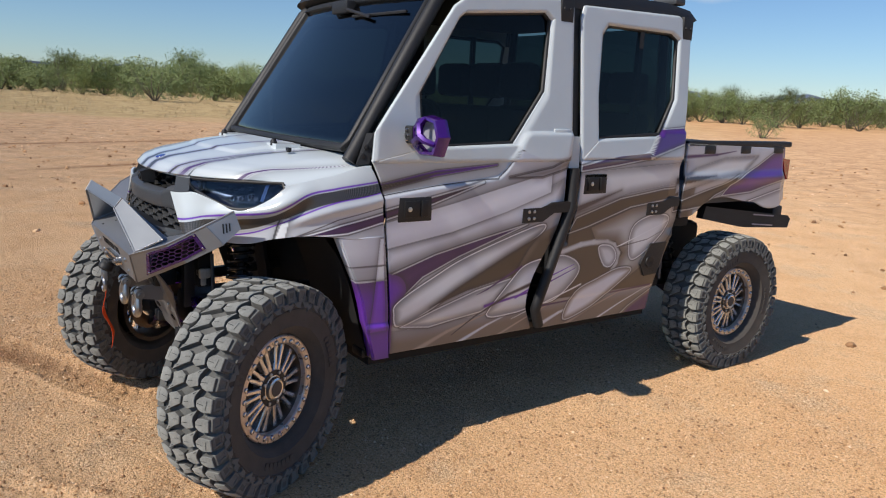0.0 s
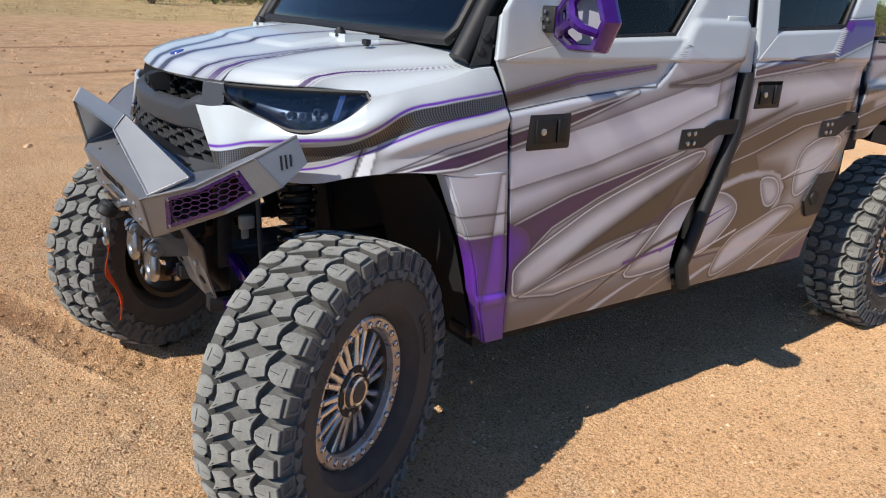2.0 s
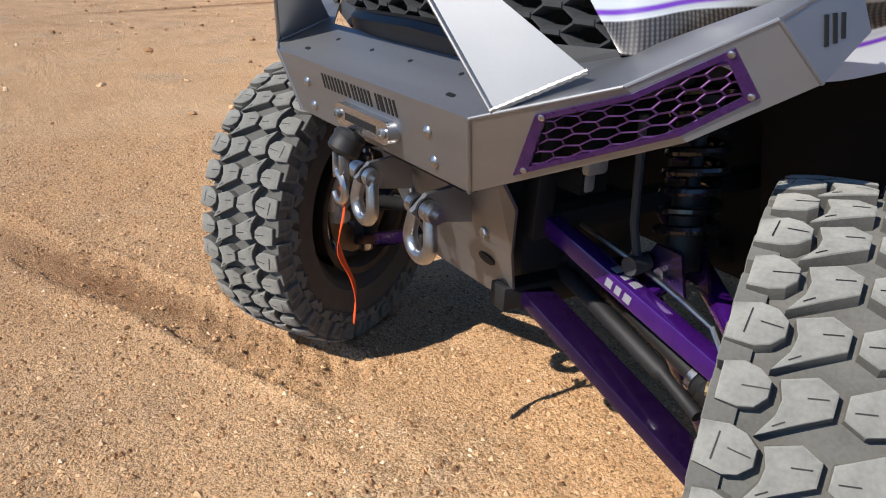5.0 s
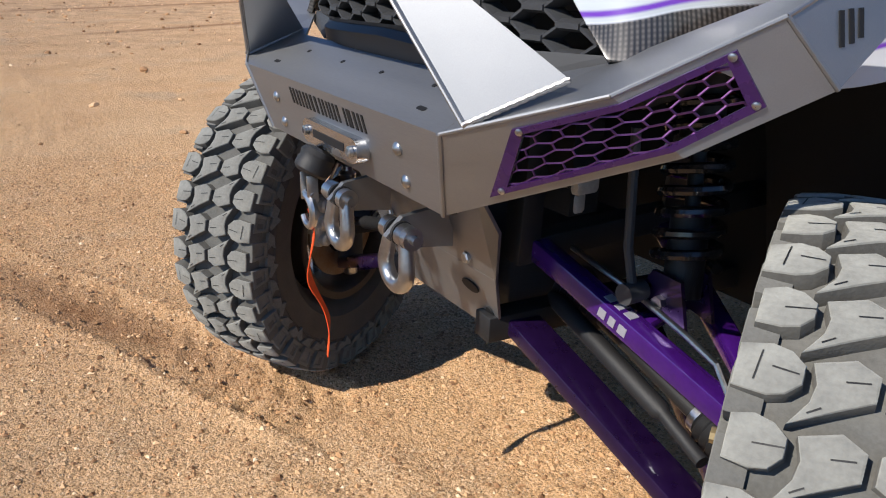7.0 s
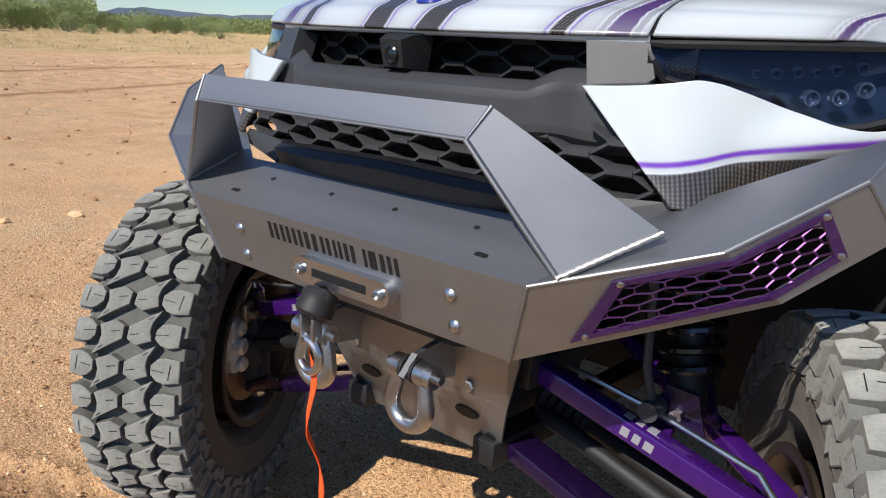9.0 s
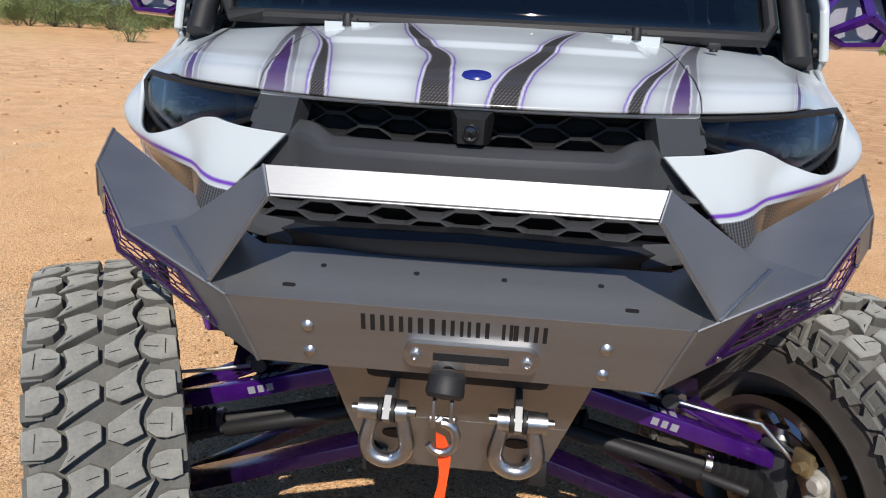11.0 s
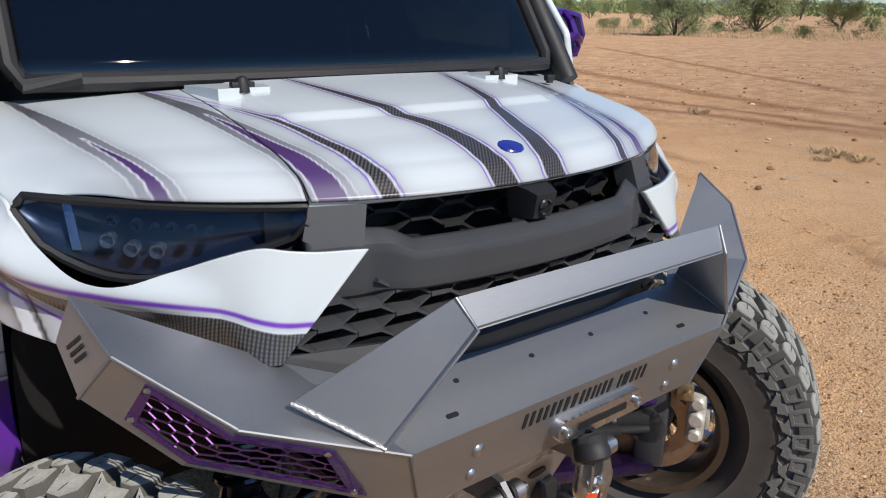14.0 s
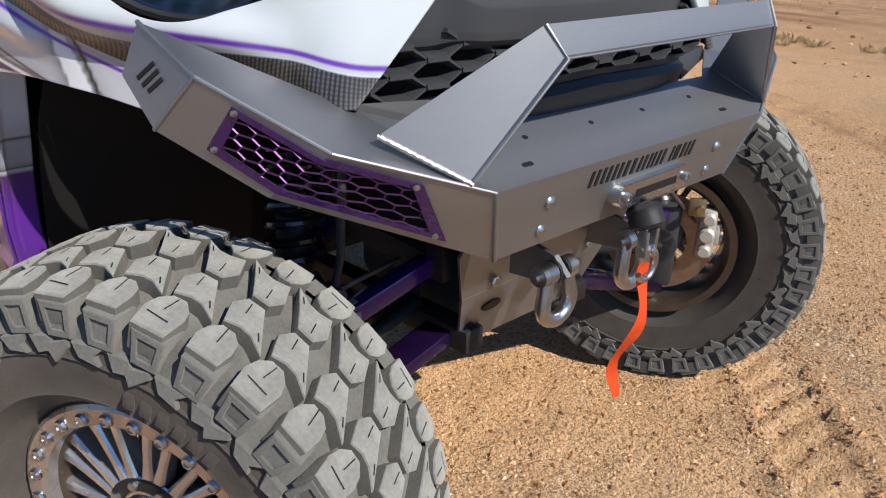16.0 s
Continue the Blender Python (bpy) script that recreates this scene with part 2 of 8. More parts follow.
def lathe(bm, prof, axis="X", n=48, centre=(0, 0, 0), closed=False):
    """Turns a profile of (along, radius) about an axis."""
    rings = []
    cx = Vector(centre)
    for a, r in prof:
        ring = []
        for j in range(n):
            c, s = math.cos(2 * math.pi * j / n) * r, math.sin(2 * math.pi * j / n) * r
            ring.append(bm.verts.new(cx + (Vector((a, c, s)) if axis == "X" else Vector((c, a, s)) if axis == "Y" else Vector((c, s, a)))))
        rings.append(ring)
    k = len(prof)
    for i in range(k if closed else k - 1):
        A, B = rings[i], rings[(i + 1) % k]
        for j in range(n):
            bm.faces.new((A[j], A[(j + 1) % n], B[(j + 1) % n], B[j]))
    return rings


def plate(bm, pts, thick, direction=None):
    """A flat plate: a polygon in space, thickened against its normal."""
    pts = [Vector(p) for p in pts]
    nrm = Vector((0, 0, 0))
    for i in range(len(pts)):
        nrm += (pts[i] - pts[0]).cross(pts[(i + 1) % len(pts)] - pts[0])
    nrm.normalize()
    if direction is not None and nrm.dot(Vector(direction)) < 0:
        nrm = -nrm
    a = [bm.verts.new(p) for p in pts]
    b = [bm.verts.new(p - nrm * thick) for p in pts]
    bm.faces.new(a)
    bm.faces.new(b[::-1])
    k = len(pts)
    for i in range(k):
        bm.faces.new((a[i], a[(i + 1) % k], b[(i + 1) % k], b[i]))
    return a + b


def rounded(bm, width, segments=2):
    es = [e for e in bm.edges if len(e.link_faces) == 2 and e.calc_face_angle(0) > 0.5]
    bmesh.ops.bevel(bm, geom=es, offset=width, segments=segments, affect="EDGES", clamp_overlap=True)


def surface(name, fn, nu, nv, material, parent, label="", thick=0.0, paint=None, closed_u=False):
    """A sheet from fn(u, v) -> x, y, z arrays. paint(x, y, z) -> colours and weave gives it a livery."""
    u, v = np.meshgrid(np.linspace(0, 1, nu), np.linspace(0, 1, nv), indexing="ij")
    P = np.stack([np.broadcast_to(a, u.shape) for a in fn(u, v)], -1).reshape(-1, 3)
    i = np.arange(nu * nv).reshape(nu, nv)
    F = np.stack([i[:-1, :-1], i[1:, :-1], i[1:, 1:], i[:-1, 1:]], -1).reshape(-1, 4)
    me = bpy.data.meshes.new(name)
    me.from_pydata(P.tolist(), [], F.tolist())
    if paint:
        col, weave = paint(P[:, 0], P[:, 1], P[:, 2])
        a = me.color_attributes.new("livery", "FLOAT_COLOR", "POINT")
        a.data.foreach_set("color", np.concatenate([col, np.ones((len(P), 1))], 1).astype(np.float32).ravel())
        w = me.attributes.new("weave", "FLOAT", "POINT")
        w.data.foreach_set("value", weave.astype(np.float32))
        G = P.reshape(nu, nv, 3)
        su = np.concatenate([np.zeros((1, nv)), np.cumsum(np.linalg.norm(np.diff(G, axis=0), axis=-1), 0)])
        sv = np.concatenate([np.zeros((nu, 1)), np.cumsum(np.linalg.norm(np.diff(G, axis=1), axis=-1), 1)], 1)
        cl = me.attributes.new("cloth", "FLOAT_VECTOR", "POINT")
        cl.data.foreach_set("vector", np.stack([su, sv, 0 * su], -1).astype(np.float32).ravel())
    ob = part(name, me, material, parent, label, smooth=40)
    if thick:
        md = ob.modifiers.new("thickness", "SOLIDIFY")
        md.thickness, md.offset = thick, 0.0
    return ob


def curve(x, pts):
    """Smooth monotone interpolation through points (a, b)."""
    pts = np.array(pts, float)
    a, b = pts[:, 0], pts[:, 1]
    d = np.gradient(b, a)
    x = np.clip(x, a[0], a[-1])
    k = np.clip(np.searchsorted(a, x, side="right") - 1, 0, len(a) - 2)
    h = a[k + 1] - a[k]
    t = (x - a[k]) / h
    return ((2 * t ** 3 - 3 * t ** 2 + 1) * b[k] + (t ** 3 - 2 * t ** 2 + t) * h * d[k] + (-2 * t ** 3 + 3 * t ** 2) * b[k + 1] + (t ** 3 - t ** 2) * h * d[k + 1])


def thing(name, label, category, at=(0, 0, 0), group="", kind=""):
    e = new(name)
    e.empty_display_size = 0.1
    e.location = at
    return tagged(e, label, category, group, kind)

# ---- desert ground ----
def ease(t):
    t = np.clip(t, 0, 1)
    return t * t * (3 - 2 * t)


def terrain(x, y):
    """Level under the vehicle with a slight fall to its right side, rising gently into the distance."""
    r = np.hypot(x, y)
    rise = 0.010 * np.clip(r - 10, 0, None) * ease((r - 8) / 18)
    rise = np.where(r > 420, 0.010 * 410 + 0.003 * (r - 420), rise)
    return rise + (0.0167 * x - 0.0055) * (1 - ease((r - 2.5) / 6))


TRACKS = [((-2.6, -1.20), (-0.25, -0.20), 0.14), ((0.20, -1.05), (1.10, -0.22), 0.12), ((4.6, 1.70), (3.1, -0.60), 0.12)]


def fbm(x, y, f, octaves=3, seed=0):
    """Smooth value noise on arrays."""
    out = np.zeros(x.shape)
    amp = 1.0
    rng = np.random.RandomState(seed)
    table = rng.rand(256, 256)
    for _ in range(octaves):
        X, Y = x * f, y * f
        xi, yi = np.floor(X).astype(int), np.floor(Y).astype(int)
        tx, ty = X - xi, Y - yi
        tx, ty = tx * tx * (3 - 2 * tx), ty * ty * (3 - 2 * ty)
        g = lambda a, b: table[a % 256, b % 256]
        out += amp * ((g(xi, yi) * (1 - tx) + g(xi + 1, yi) * tx) * (1 - ty) + (g(xi, yi + 1) * (1 - tx) + g(xi + 1, yi + 1) * tx) * ty - 0.5)
        amp, f = amp * 0.5, f * 2.1
    return out


def track_depth(x, y):
    """Shallow tread prints with raised edges."""
    z = np.zeros(x.shape)
    for a, b, w in TRACKS:
        a, b = np.array(a), np.array(b)
        e = b - a
        L = np.hypot(*e)
        t = ((x - a[0]) * e[0] + (y - a[1]) * e[1]) / L
        d = ((x - a[0]) * -e[1] + (y - a[1]) * e[0]) / L
        on = ease(t / 0.3) * ease((L - t) / 0.3)
        lug = 0.5 + 0.5 * np.sign(np.sin(t * 62 + np.abs(d) * 18)) * np.sign(np.sin(d * 50))
        z += on * (-0.018 * ease((w - np.abs(d)) / 0.03) + 0.015 * lug * ease((w - np.abs(d)) / 0.02) + 0.013 * np.exp(-((np.abs(d) - w) / 0.025) ** 2))
    return z


def ground_height(x, y):
    near = 1 - ease((np.hypot(x, y) - 6) / 10)
    return terrain(x, y) + 0.016 * fbm(x, y, 1.7, 3, 1) * (0.4 + near) + 0.013 * fbm(x, y, 9.0, 3, 2) * near + track_depth(x, y)


def sand_material():
    m = bpy.data.materials.new("desert_sand")
    m.use_nodes = True
    nt = m.node_tree
    N, L = nt.nodes, nt.links
    b = N["Principled BSDF"]
    tc = N.new("ShaderNodeTexCoord")

    def noise_(scale, detail=6.0, rough=0.6):
        n = N.new("ShaderNodeTexNoise")
        n.inputs["Scale"].default_value, n.inputs["Detail"].default_value, n.inputs["Roughness"].default_value = scale, detail, rough
        L.new(tc.outputs["Object"], n.inputs["Vector"])
        return n.outputs[0]

    def ramp(src, p0, c0, p1, c1):
        r = N.new("ShaderNodeValToRGB")
        r.color_ramp.elements[0].position, r.color_ramp.elements[1].position = p0, p1
        r.color_ramp.elements[0].color, r.color_ramp.elements[1].color = c0, c1
        L.new(src, r.inputs[0])
        return r.outputs[0]

    def mix(f, a, c, mode="MIX"):
        x = N.new("ShaderNodeMix")
        x.data_type, x.blend_type = "RGBA", mode
        for sock, val in ((x.inputs[0], f), (x.inputs[6], a), (x.inputs[7], c)):
            if isinstance(val, (int, float)):
                sock.default_value = val
            elif isinstance(val, tuple):
                sock.default_value = val
            else:
                L.new(val, sock)
        return x.outputs[2]

    def math_(op, a, c=None, clamp=False):
        x = N.new("ShaderNodeMath")
        x.operation, x.use_clamp = op, clamp
        for sock, val in zip(x.inputs, (a, c)):
            if val is None:
                continue
            if isinstance(val, (int, float)):
                sock.default_value = val
            else:
                L.new(val, sock)
        return x.outputs[0]
    K = lambda v: (v, v, v, 1)
    base = ramp(noise_(0.55, 5), 0.35, (0.80, 0.465, 0.215, 1), 0.68, (0.90, 0.595, 0.325, 1))
    base = mix(ramp(noise_(2.3, 6), 0.50, K(0), 0.72, K(0.7)), base, (0.66, 0.35, 0.15, 1))
    # pale gravel patches
    grav = ramp(noise_(1.1, 7, 0.65), 0.54, K(0), 0.66, K(1))
    vor = N.new("ShaderNodeTexVoronoi")
    vor.inputs["Scale"].default_value = 165.0
    L.new(tc.outputs["Object"], vor.inputs["Vector"])
    vor2 = N.new("ShaderNodeTexVoronoi")
    vor2.inputs["Scale"].default_value = 60.0
    L.new(tc.outputs["Object"], vor2.inputs["Vector"])
    stones = ramp(vor.outputs["Color"], 0.2, (0.36, 0.20, 0.098, 1), 0.85, (0.97, 0.74, 0.48, 1))
    base = mix(math_("ADD", math_("MULTIPLY", grav, 0.60), 0.30), base, stones)
    base = mix(ramp(noise_(90, 4, 0.7), 0.36, K(0.9), 0.47, K(0.0)), base, (0.24, 0.125, 0.056, 1))
    base = mix(ramp(noise_(140, 3, 0.7), 0.57, K(0.0), 0.67, K(0.9)), base, (0.95, 0.75, 0.53, 1))
    # farther out: dry yellow grass on the one side, brick-red soil on the other
    sep = N.new("ShaderNodeSeparateXYZ")
    L.new(tc.outputs["Object"], sep.inputs[0])
    ln = N.new("ShaderNodeVectorMath")
    ln.operation = "LENGTH"
    L.new(tc.outputs["Object"], ln.inputs[0])
    dist = math_("ADD", ln.outputs["Value"], math_("MULTIPLY", math_("SUBTRACT", noise_(0.12, 4), 0.5), 26.0))
    far = math_("MULTIPLY", math_("SUBTRACT", dist, 24.0), 0.14, True)
    west = math_("MULTIPLY", math_("SUBTRACT", math_("MULTIPLY", sep.outputs[0], -1.0), 14.0), 0.08, True)
    grass = ramp(noise_(1.5, 8, 0.7), 0.35, (0.42, 0.28, 0.13, 1), 0.65, (0.62, 0.47, 0.24, 1))
    base = mix(math_("MULTIPLY", far, west), base, grass)
    east = math_("MULTIPLY", math_("SUBTRACT", math_("ADD", sep.outputs[0], sep.outputs[1]), 7.0), 0.12, True)
    red = ramp(noise_(0.8, 7), 0.35, (0.44, 0.225, 0.10, 1), 0.65, (0.60, 0.355, 0.18, 1))
    base = mix(math_("MULTIPLY", east, 0.8), base, red)
    mid = math_("MULTIPLY", math_("SUBTRACT", dist, 5.0), 0.10, True)
    soil = ramp(noise_(2.4, 9, 0.8), 0.40, (0.34, 0.20, 0.115, 1), 0.60, (0.72, 0.48, 0.29, 1))
    base = mix(math_("MULTIPLY", math_("MULTIPLY", mid, 0.62), math_("SUBTRACT", 1.0, math_("MULTIPLY", far, west))), base, soil)
    # wheel tracks in the distance: arcs of churned darker soil
    wob = math_("MULTIPLY", math_("SUBTRACT", noise_(0.5, 5), 0.5), 1.1)
    rut = None
    for ax, ay, bx, by, w in ((22.7, 18.8, 15.6, 6.5, 0.30), (15.8, 17.0, 11.5, 5.0, 0.42), (10.9, 11.0, 10.2, 3.0, 0.30), (9.0, 9.9, 9.7, 3.2, 0.34), (7.6, 8.4, 5.9, 3.2, 0.20),
                              (4.3, 1.2, 3.4, -0.1, 0.10), (-2.6, -1.20, -0.25, -0.20, 0.17), (-16.1, 0.3, -19.0, 11.0, 0.30), (-11.2, 1.0, -14.4, 9.5, 0.24), (-19.2, 6.3, -17.5, 13.0, 0.25)):
        ln_ = math.hypot(bx - ax, by - ay)
        ux, uy = (bx - ax) / ln_, (by - ay) / ln_
        dx, dy = math_("SUBTRACT", sep.outputs[0], ax), math_("SUBTRACT", sep.outputs[1], ay)
        along = math_("ADD", math_("MULTIPLY", dx, ux), math_("MULTIPLY", dy, uy))
        off = math_("ABSOLUTE", math_("ADD", math_("SUBTRACT", math_("MULTIPLY", dx, uy), math_("MULTIPLY", dy, ux)), math_("MULTIPLY", wob, min(1.0, w * 2.2))))
        mid_ = math_("ABSOLUTE", math_("SUBTRACT", along, ln_ / 2))
        s = math_("MULTIPLY", math_("SUBTRACT", 1.0, math_("DIVIDE", off, w), True), math_("MULTIPLY", math_("SUBTRACT", ln_ * 0.62, mid_), 0.6, True))
        rut = s if rut is None else math_("MAXIMUM", rut, s)
    base = mix(math_("MULTIPLY", rut, math_("ADD", 0.30, math_("MULTIPLY", noise_(6, 5), 1.0), True), True), base, (0.27, 0.12, 0.05, 1))
    L.new(base, b.inputs["Base Color"])
    b.inputs["Roughness"].default_value = 0.92
    b.inputs["Diffuse Roughness"].default_value = 1.0
    b.inputs["Specular IOR Level"].default_value = 0.25
    bp = N.new("ShaderNodeBump")
    bp.inputs["Strength"].default_value, bp.inputs["Distance"].default_value = 1.0, 0.015
    h = math_("ADD", math_("MULTIPLY", noise_(32, 9, 0.78), 1.5), math_("MULTIPLY", math_("SUBTRACT", 1.0, vor2.outputs["Distance"]), 0.35))
    h = math_("ADD", h, math_("MULTIPLY", math_("SUBTRACT", 1.0, vor.outputs["Distance"]), 0.35))
    L.new(h, bp.inputs["Height"])
    L.new(bp.outputs[0], b.inputs["Normal"])
    return m


M_SAND = sand_material()
NG = 520
gs = np.sinh(np.linspace(-9.5, 9.5, NG)) * 2500 / np.sinh(9.5)
X, Y = np.meshgrid(gs, gs - 0.3, indexing="ij")
Zg = ground_height(X, Y)
i = np.arange(NG * NG).reshape(NG, NG)
me = bpy.data.meshes.new("ground")
me.from_pydata(np.stack([X, Y, Zg], -1).reshape(-1, 3).tolist(), [], np.stack([i[:-1, :-1], i[1:, :-1], i[1:, 1:], i[:-1, 1:]], -1).reshape(-1, 4).tolist())
me.materials.append(M_SAND)
me.polygons.foreach_set("use_smooth", [True] * len(me.polygons))
tagged(new("ground", me), "reddish sandy desert ground with gravel patches and wheel tracks", "ground", kind="structure")

# pebbles and clods: one sheet of small stones, too many to count
M_PEB = bpy.data.materials.new("pebbles")
M_PEB.use_nodes = True
_n, _l = M_PEB.node_tree.nodes, M_PEB.node_tree.links
_g = _n.new("ShaderNodeNewGeometry")
_r = _n.new("ShaderNodeValToRGB")
_r.color_ramp.elements[0].color, _r.color_ramp.elements[1].color = (0.22, 0.11, 0.052, 1), (0.97, 0.76, 0.52, 1)
_e = _r.color_ramp.elements.new(0.6)
_e.color = (0.64, 0.36, 0.17, 1)
_e = _r.color_ramp.elements.new(0.93)
_e.color = (0.80, 0.53, 0.30, 1)
_l.new(_g.outputs["Random Per Island"], _r.inputs[0])
_l.new(_r.outputs[0], _n["Principled BSDF"].inputs["Base Color"])
_n["Principled BSDF"].inputs["Roughness"].default_value = 0.9


def pebble_field(name, n, rad, smin, smax, seed, label, along=None):
    rng = np.random.RandomState(seed)
    if along:
        pts = []
        for a, b, w in TRACKS:
            t = rng.rand(n // 2, 1)
            side = (w * (0.75 + 0.45 * rng.rand(n // 2, 1))) * np.where(rng.rand(n // 2, 1) < 0.5, 1, -1)
            a_, b_ = np.array(a), np.array(b)
            e = (b_ - a_) / np.hypot(*(b_ - a_))
            pts.append(a_ + (b_ - a_) * t + np.array((-e[1], e[0])) * side)
        P2 = np.concatenate(pts)
    else:
        rr = rad[0] + (rad[1] - rad[0]) * np.sqrt(rng.rand(n))
        an = rng.rand(n) * 2 * np.pi
        P2 = np.stack([rr * np.cos(an), rr * np.sin(an) - 0.4], 1)
    n = len(P2)
    s = smin * (smax / smin) ** (rng.rand(n) ** 2.2)
    z = ground_height(P2[:, 0], P2[:, 1])
    t = (1 + 5 ** 0.5) / 2
    tiny = smax < 0.0097
    V = np.array([(-1, t, 0), (1, t, 0), (-1, -t, 0), (1, -t, 0), (0, -1, t), (0, 1, t), (0, -1, -t), (0, 1, -t), (t, 0, -1), (t, 0, 1), (-t, 0, -1), (-t, 0, 1)]) / 1.9
    Fc = np.array([(0, 11, 5), (0, 5, 1), (0, 1, 7), (0, 7, 10), (0, 10, 11), (1, 5, 9), (5, 11, 4), (11, 10, 2), (10, 7, 6), (7, 1, 8), (3, 9, 4), (3, 4, 2), (3, 2, 6), (3, 6, 8), (3, 8, 9), (4, 9, 5), (2, 4, 11), (6, 2, 10), (8, 6, 7), (9, 8, 1)])
    if tiny:
        V = np.array([(1, 0, 0.1), (0, 1, -0.1), (-1, 0.1, 0), (0.1, -1, 0.1), (0, 0, 1), (0, 0, -1)])
        Fc = np.array([(0, 1, 4), (1, 2, 4), (2, 3, 4), (3, 0, 4), (1, 0, 5), (2, 1, 5), (3, 2, 5), (0, 3, 5)])
    nv = len(V)
    sc = s[:, None, None] * (0.65 + 0.7 * rng.rand(n, 1, 3)) * np.array((1, 1, 0.7))
    jit = 1 + 0.35 * (rng.rand(n, nv, 1) - 0.5)
    a = rng.rand(n) * 6.28
    W = V[None] * sc * jit
    c, sn = np.cos(a)[:, None], np.sin(a)[:, None]
    W = np.stack([W[..., 0] * c - W[..., 1] * sn, W[..., 0] * sn + W[..., 1] * c, W[..., 2]], -1)
    W += np.stack([P2[:, 0], P2[:, 1], z + s * 0.25], -1)[:, None]
    me = bpy.data.meshes.new(name)
    me.from_pydata(W.reshape(-1, 3).tolist(), [], (Fc[None] + nv * np.arange(n)[:, None, None]).reshape(-1, 3).tolist())
    me.materials.append(M_PEB)
    return tagged(new(name, me), label, "pebbles", kind="stuff")


pebble_field("pebbles", 130000, (0, 3.7), 0.0014, 0.0095, 5, "fine tan and brown pebbles strewn over the sand")
pebble_field("stones", 15000, (3.0, 24), 0.007, 0.042, 6, "small brown stones scattered over the sand")
pebble_field("clods", 2200, None, 0.0015, 0.0085, 7, "broken clods of soil along the wheel tracks", along=True)

# ---- desert shrubs and trees ----
def leaf_material(name, c0, c1):
    m = bpy.data.materials.new(name)
    m.use_nodes = True
    N, L = m.node_tree.nodes, m.node_tree.links
    g = N.new("ShaderNodeNewGeometry")
    o = N.new("ShaderNodeObjectInfo")
    r = N.new("ShaderNodeValToRGB")
    r.color_ramp.elements[0].color, r.color_ramp.elements[1].color = (*c0, 1), (*c1, 1)
    ad = N.new("ShaderNodeMath")
    ad.operation = "MULTIPLY_ADD"
    ad.inputs[1].default_value, ad.inputs[2].default_value = 0.65, 0.0
    L.new(g.outputs["Random Per Island"], ad.inputs[0])
    ml = N.new("ShaderNodeMath")
    ml.operation = "MULTIPLY"
    ml.inputs[1].default_value = 0.35
    L.new(o.outputs["Random"], ml.inputs[0])
    L.new(ml.outputs[0], ad.inputs[2])
    L.new(ad.outputs[0], r.inputs[0])
    b = N["Principled BSDF"]
    L.new(r.outputs[0], b.inputs["Base Color"])
    b.inputs["Roughness"].default_value = 0.7
    b.inputs["Subsurface Weight"].default_value = 0.0
    return m


M_LEAF = leaf_material("olive_leaves", (0.085, 0.125, 0.036), (0.29, 0.345, 0.125))
M_LEAF2 = leaf_material("grey_green_leaves", (0.13, 0.155, 0.06), (0.32, 0.34, 0.15))
M_STRAW = leaf_material("dry_straw", (0.42, 0.31, 0.16), (0.54, 0.42, 0.24))
M_BARK = mat("grey_bark", (0.20, 0.16, 0.12), (0.11, 0.085, 0.065), scale=12, rough=0.9, bump=0.004, bump_scale=40)


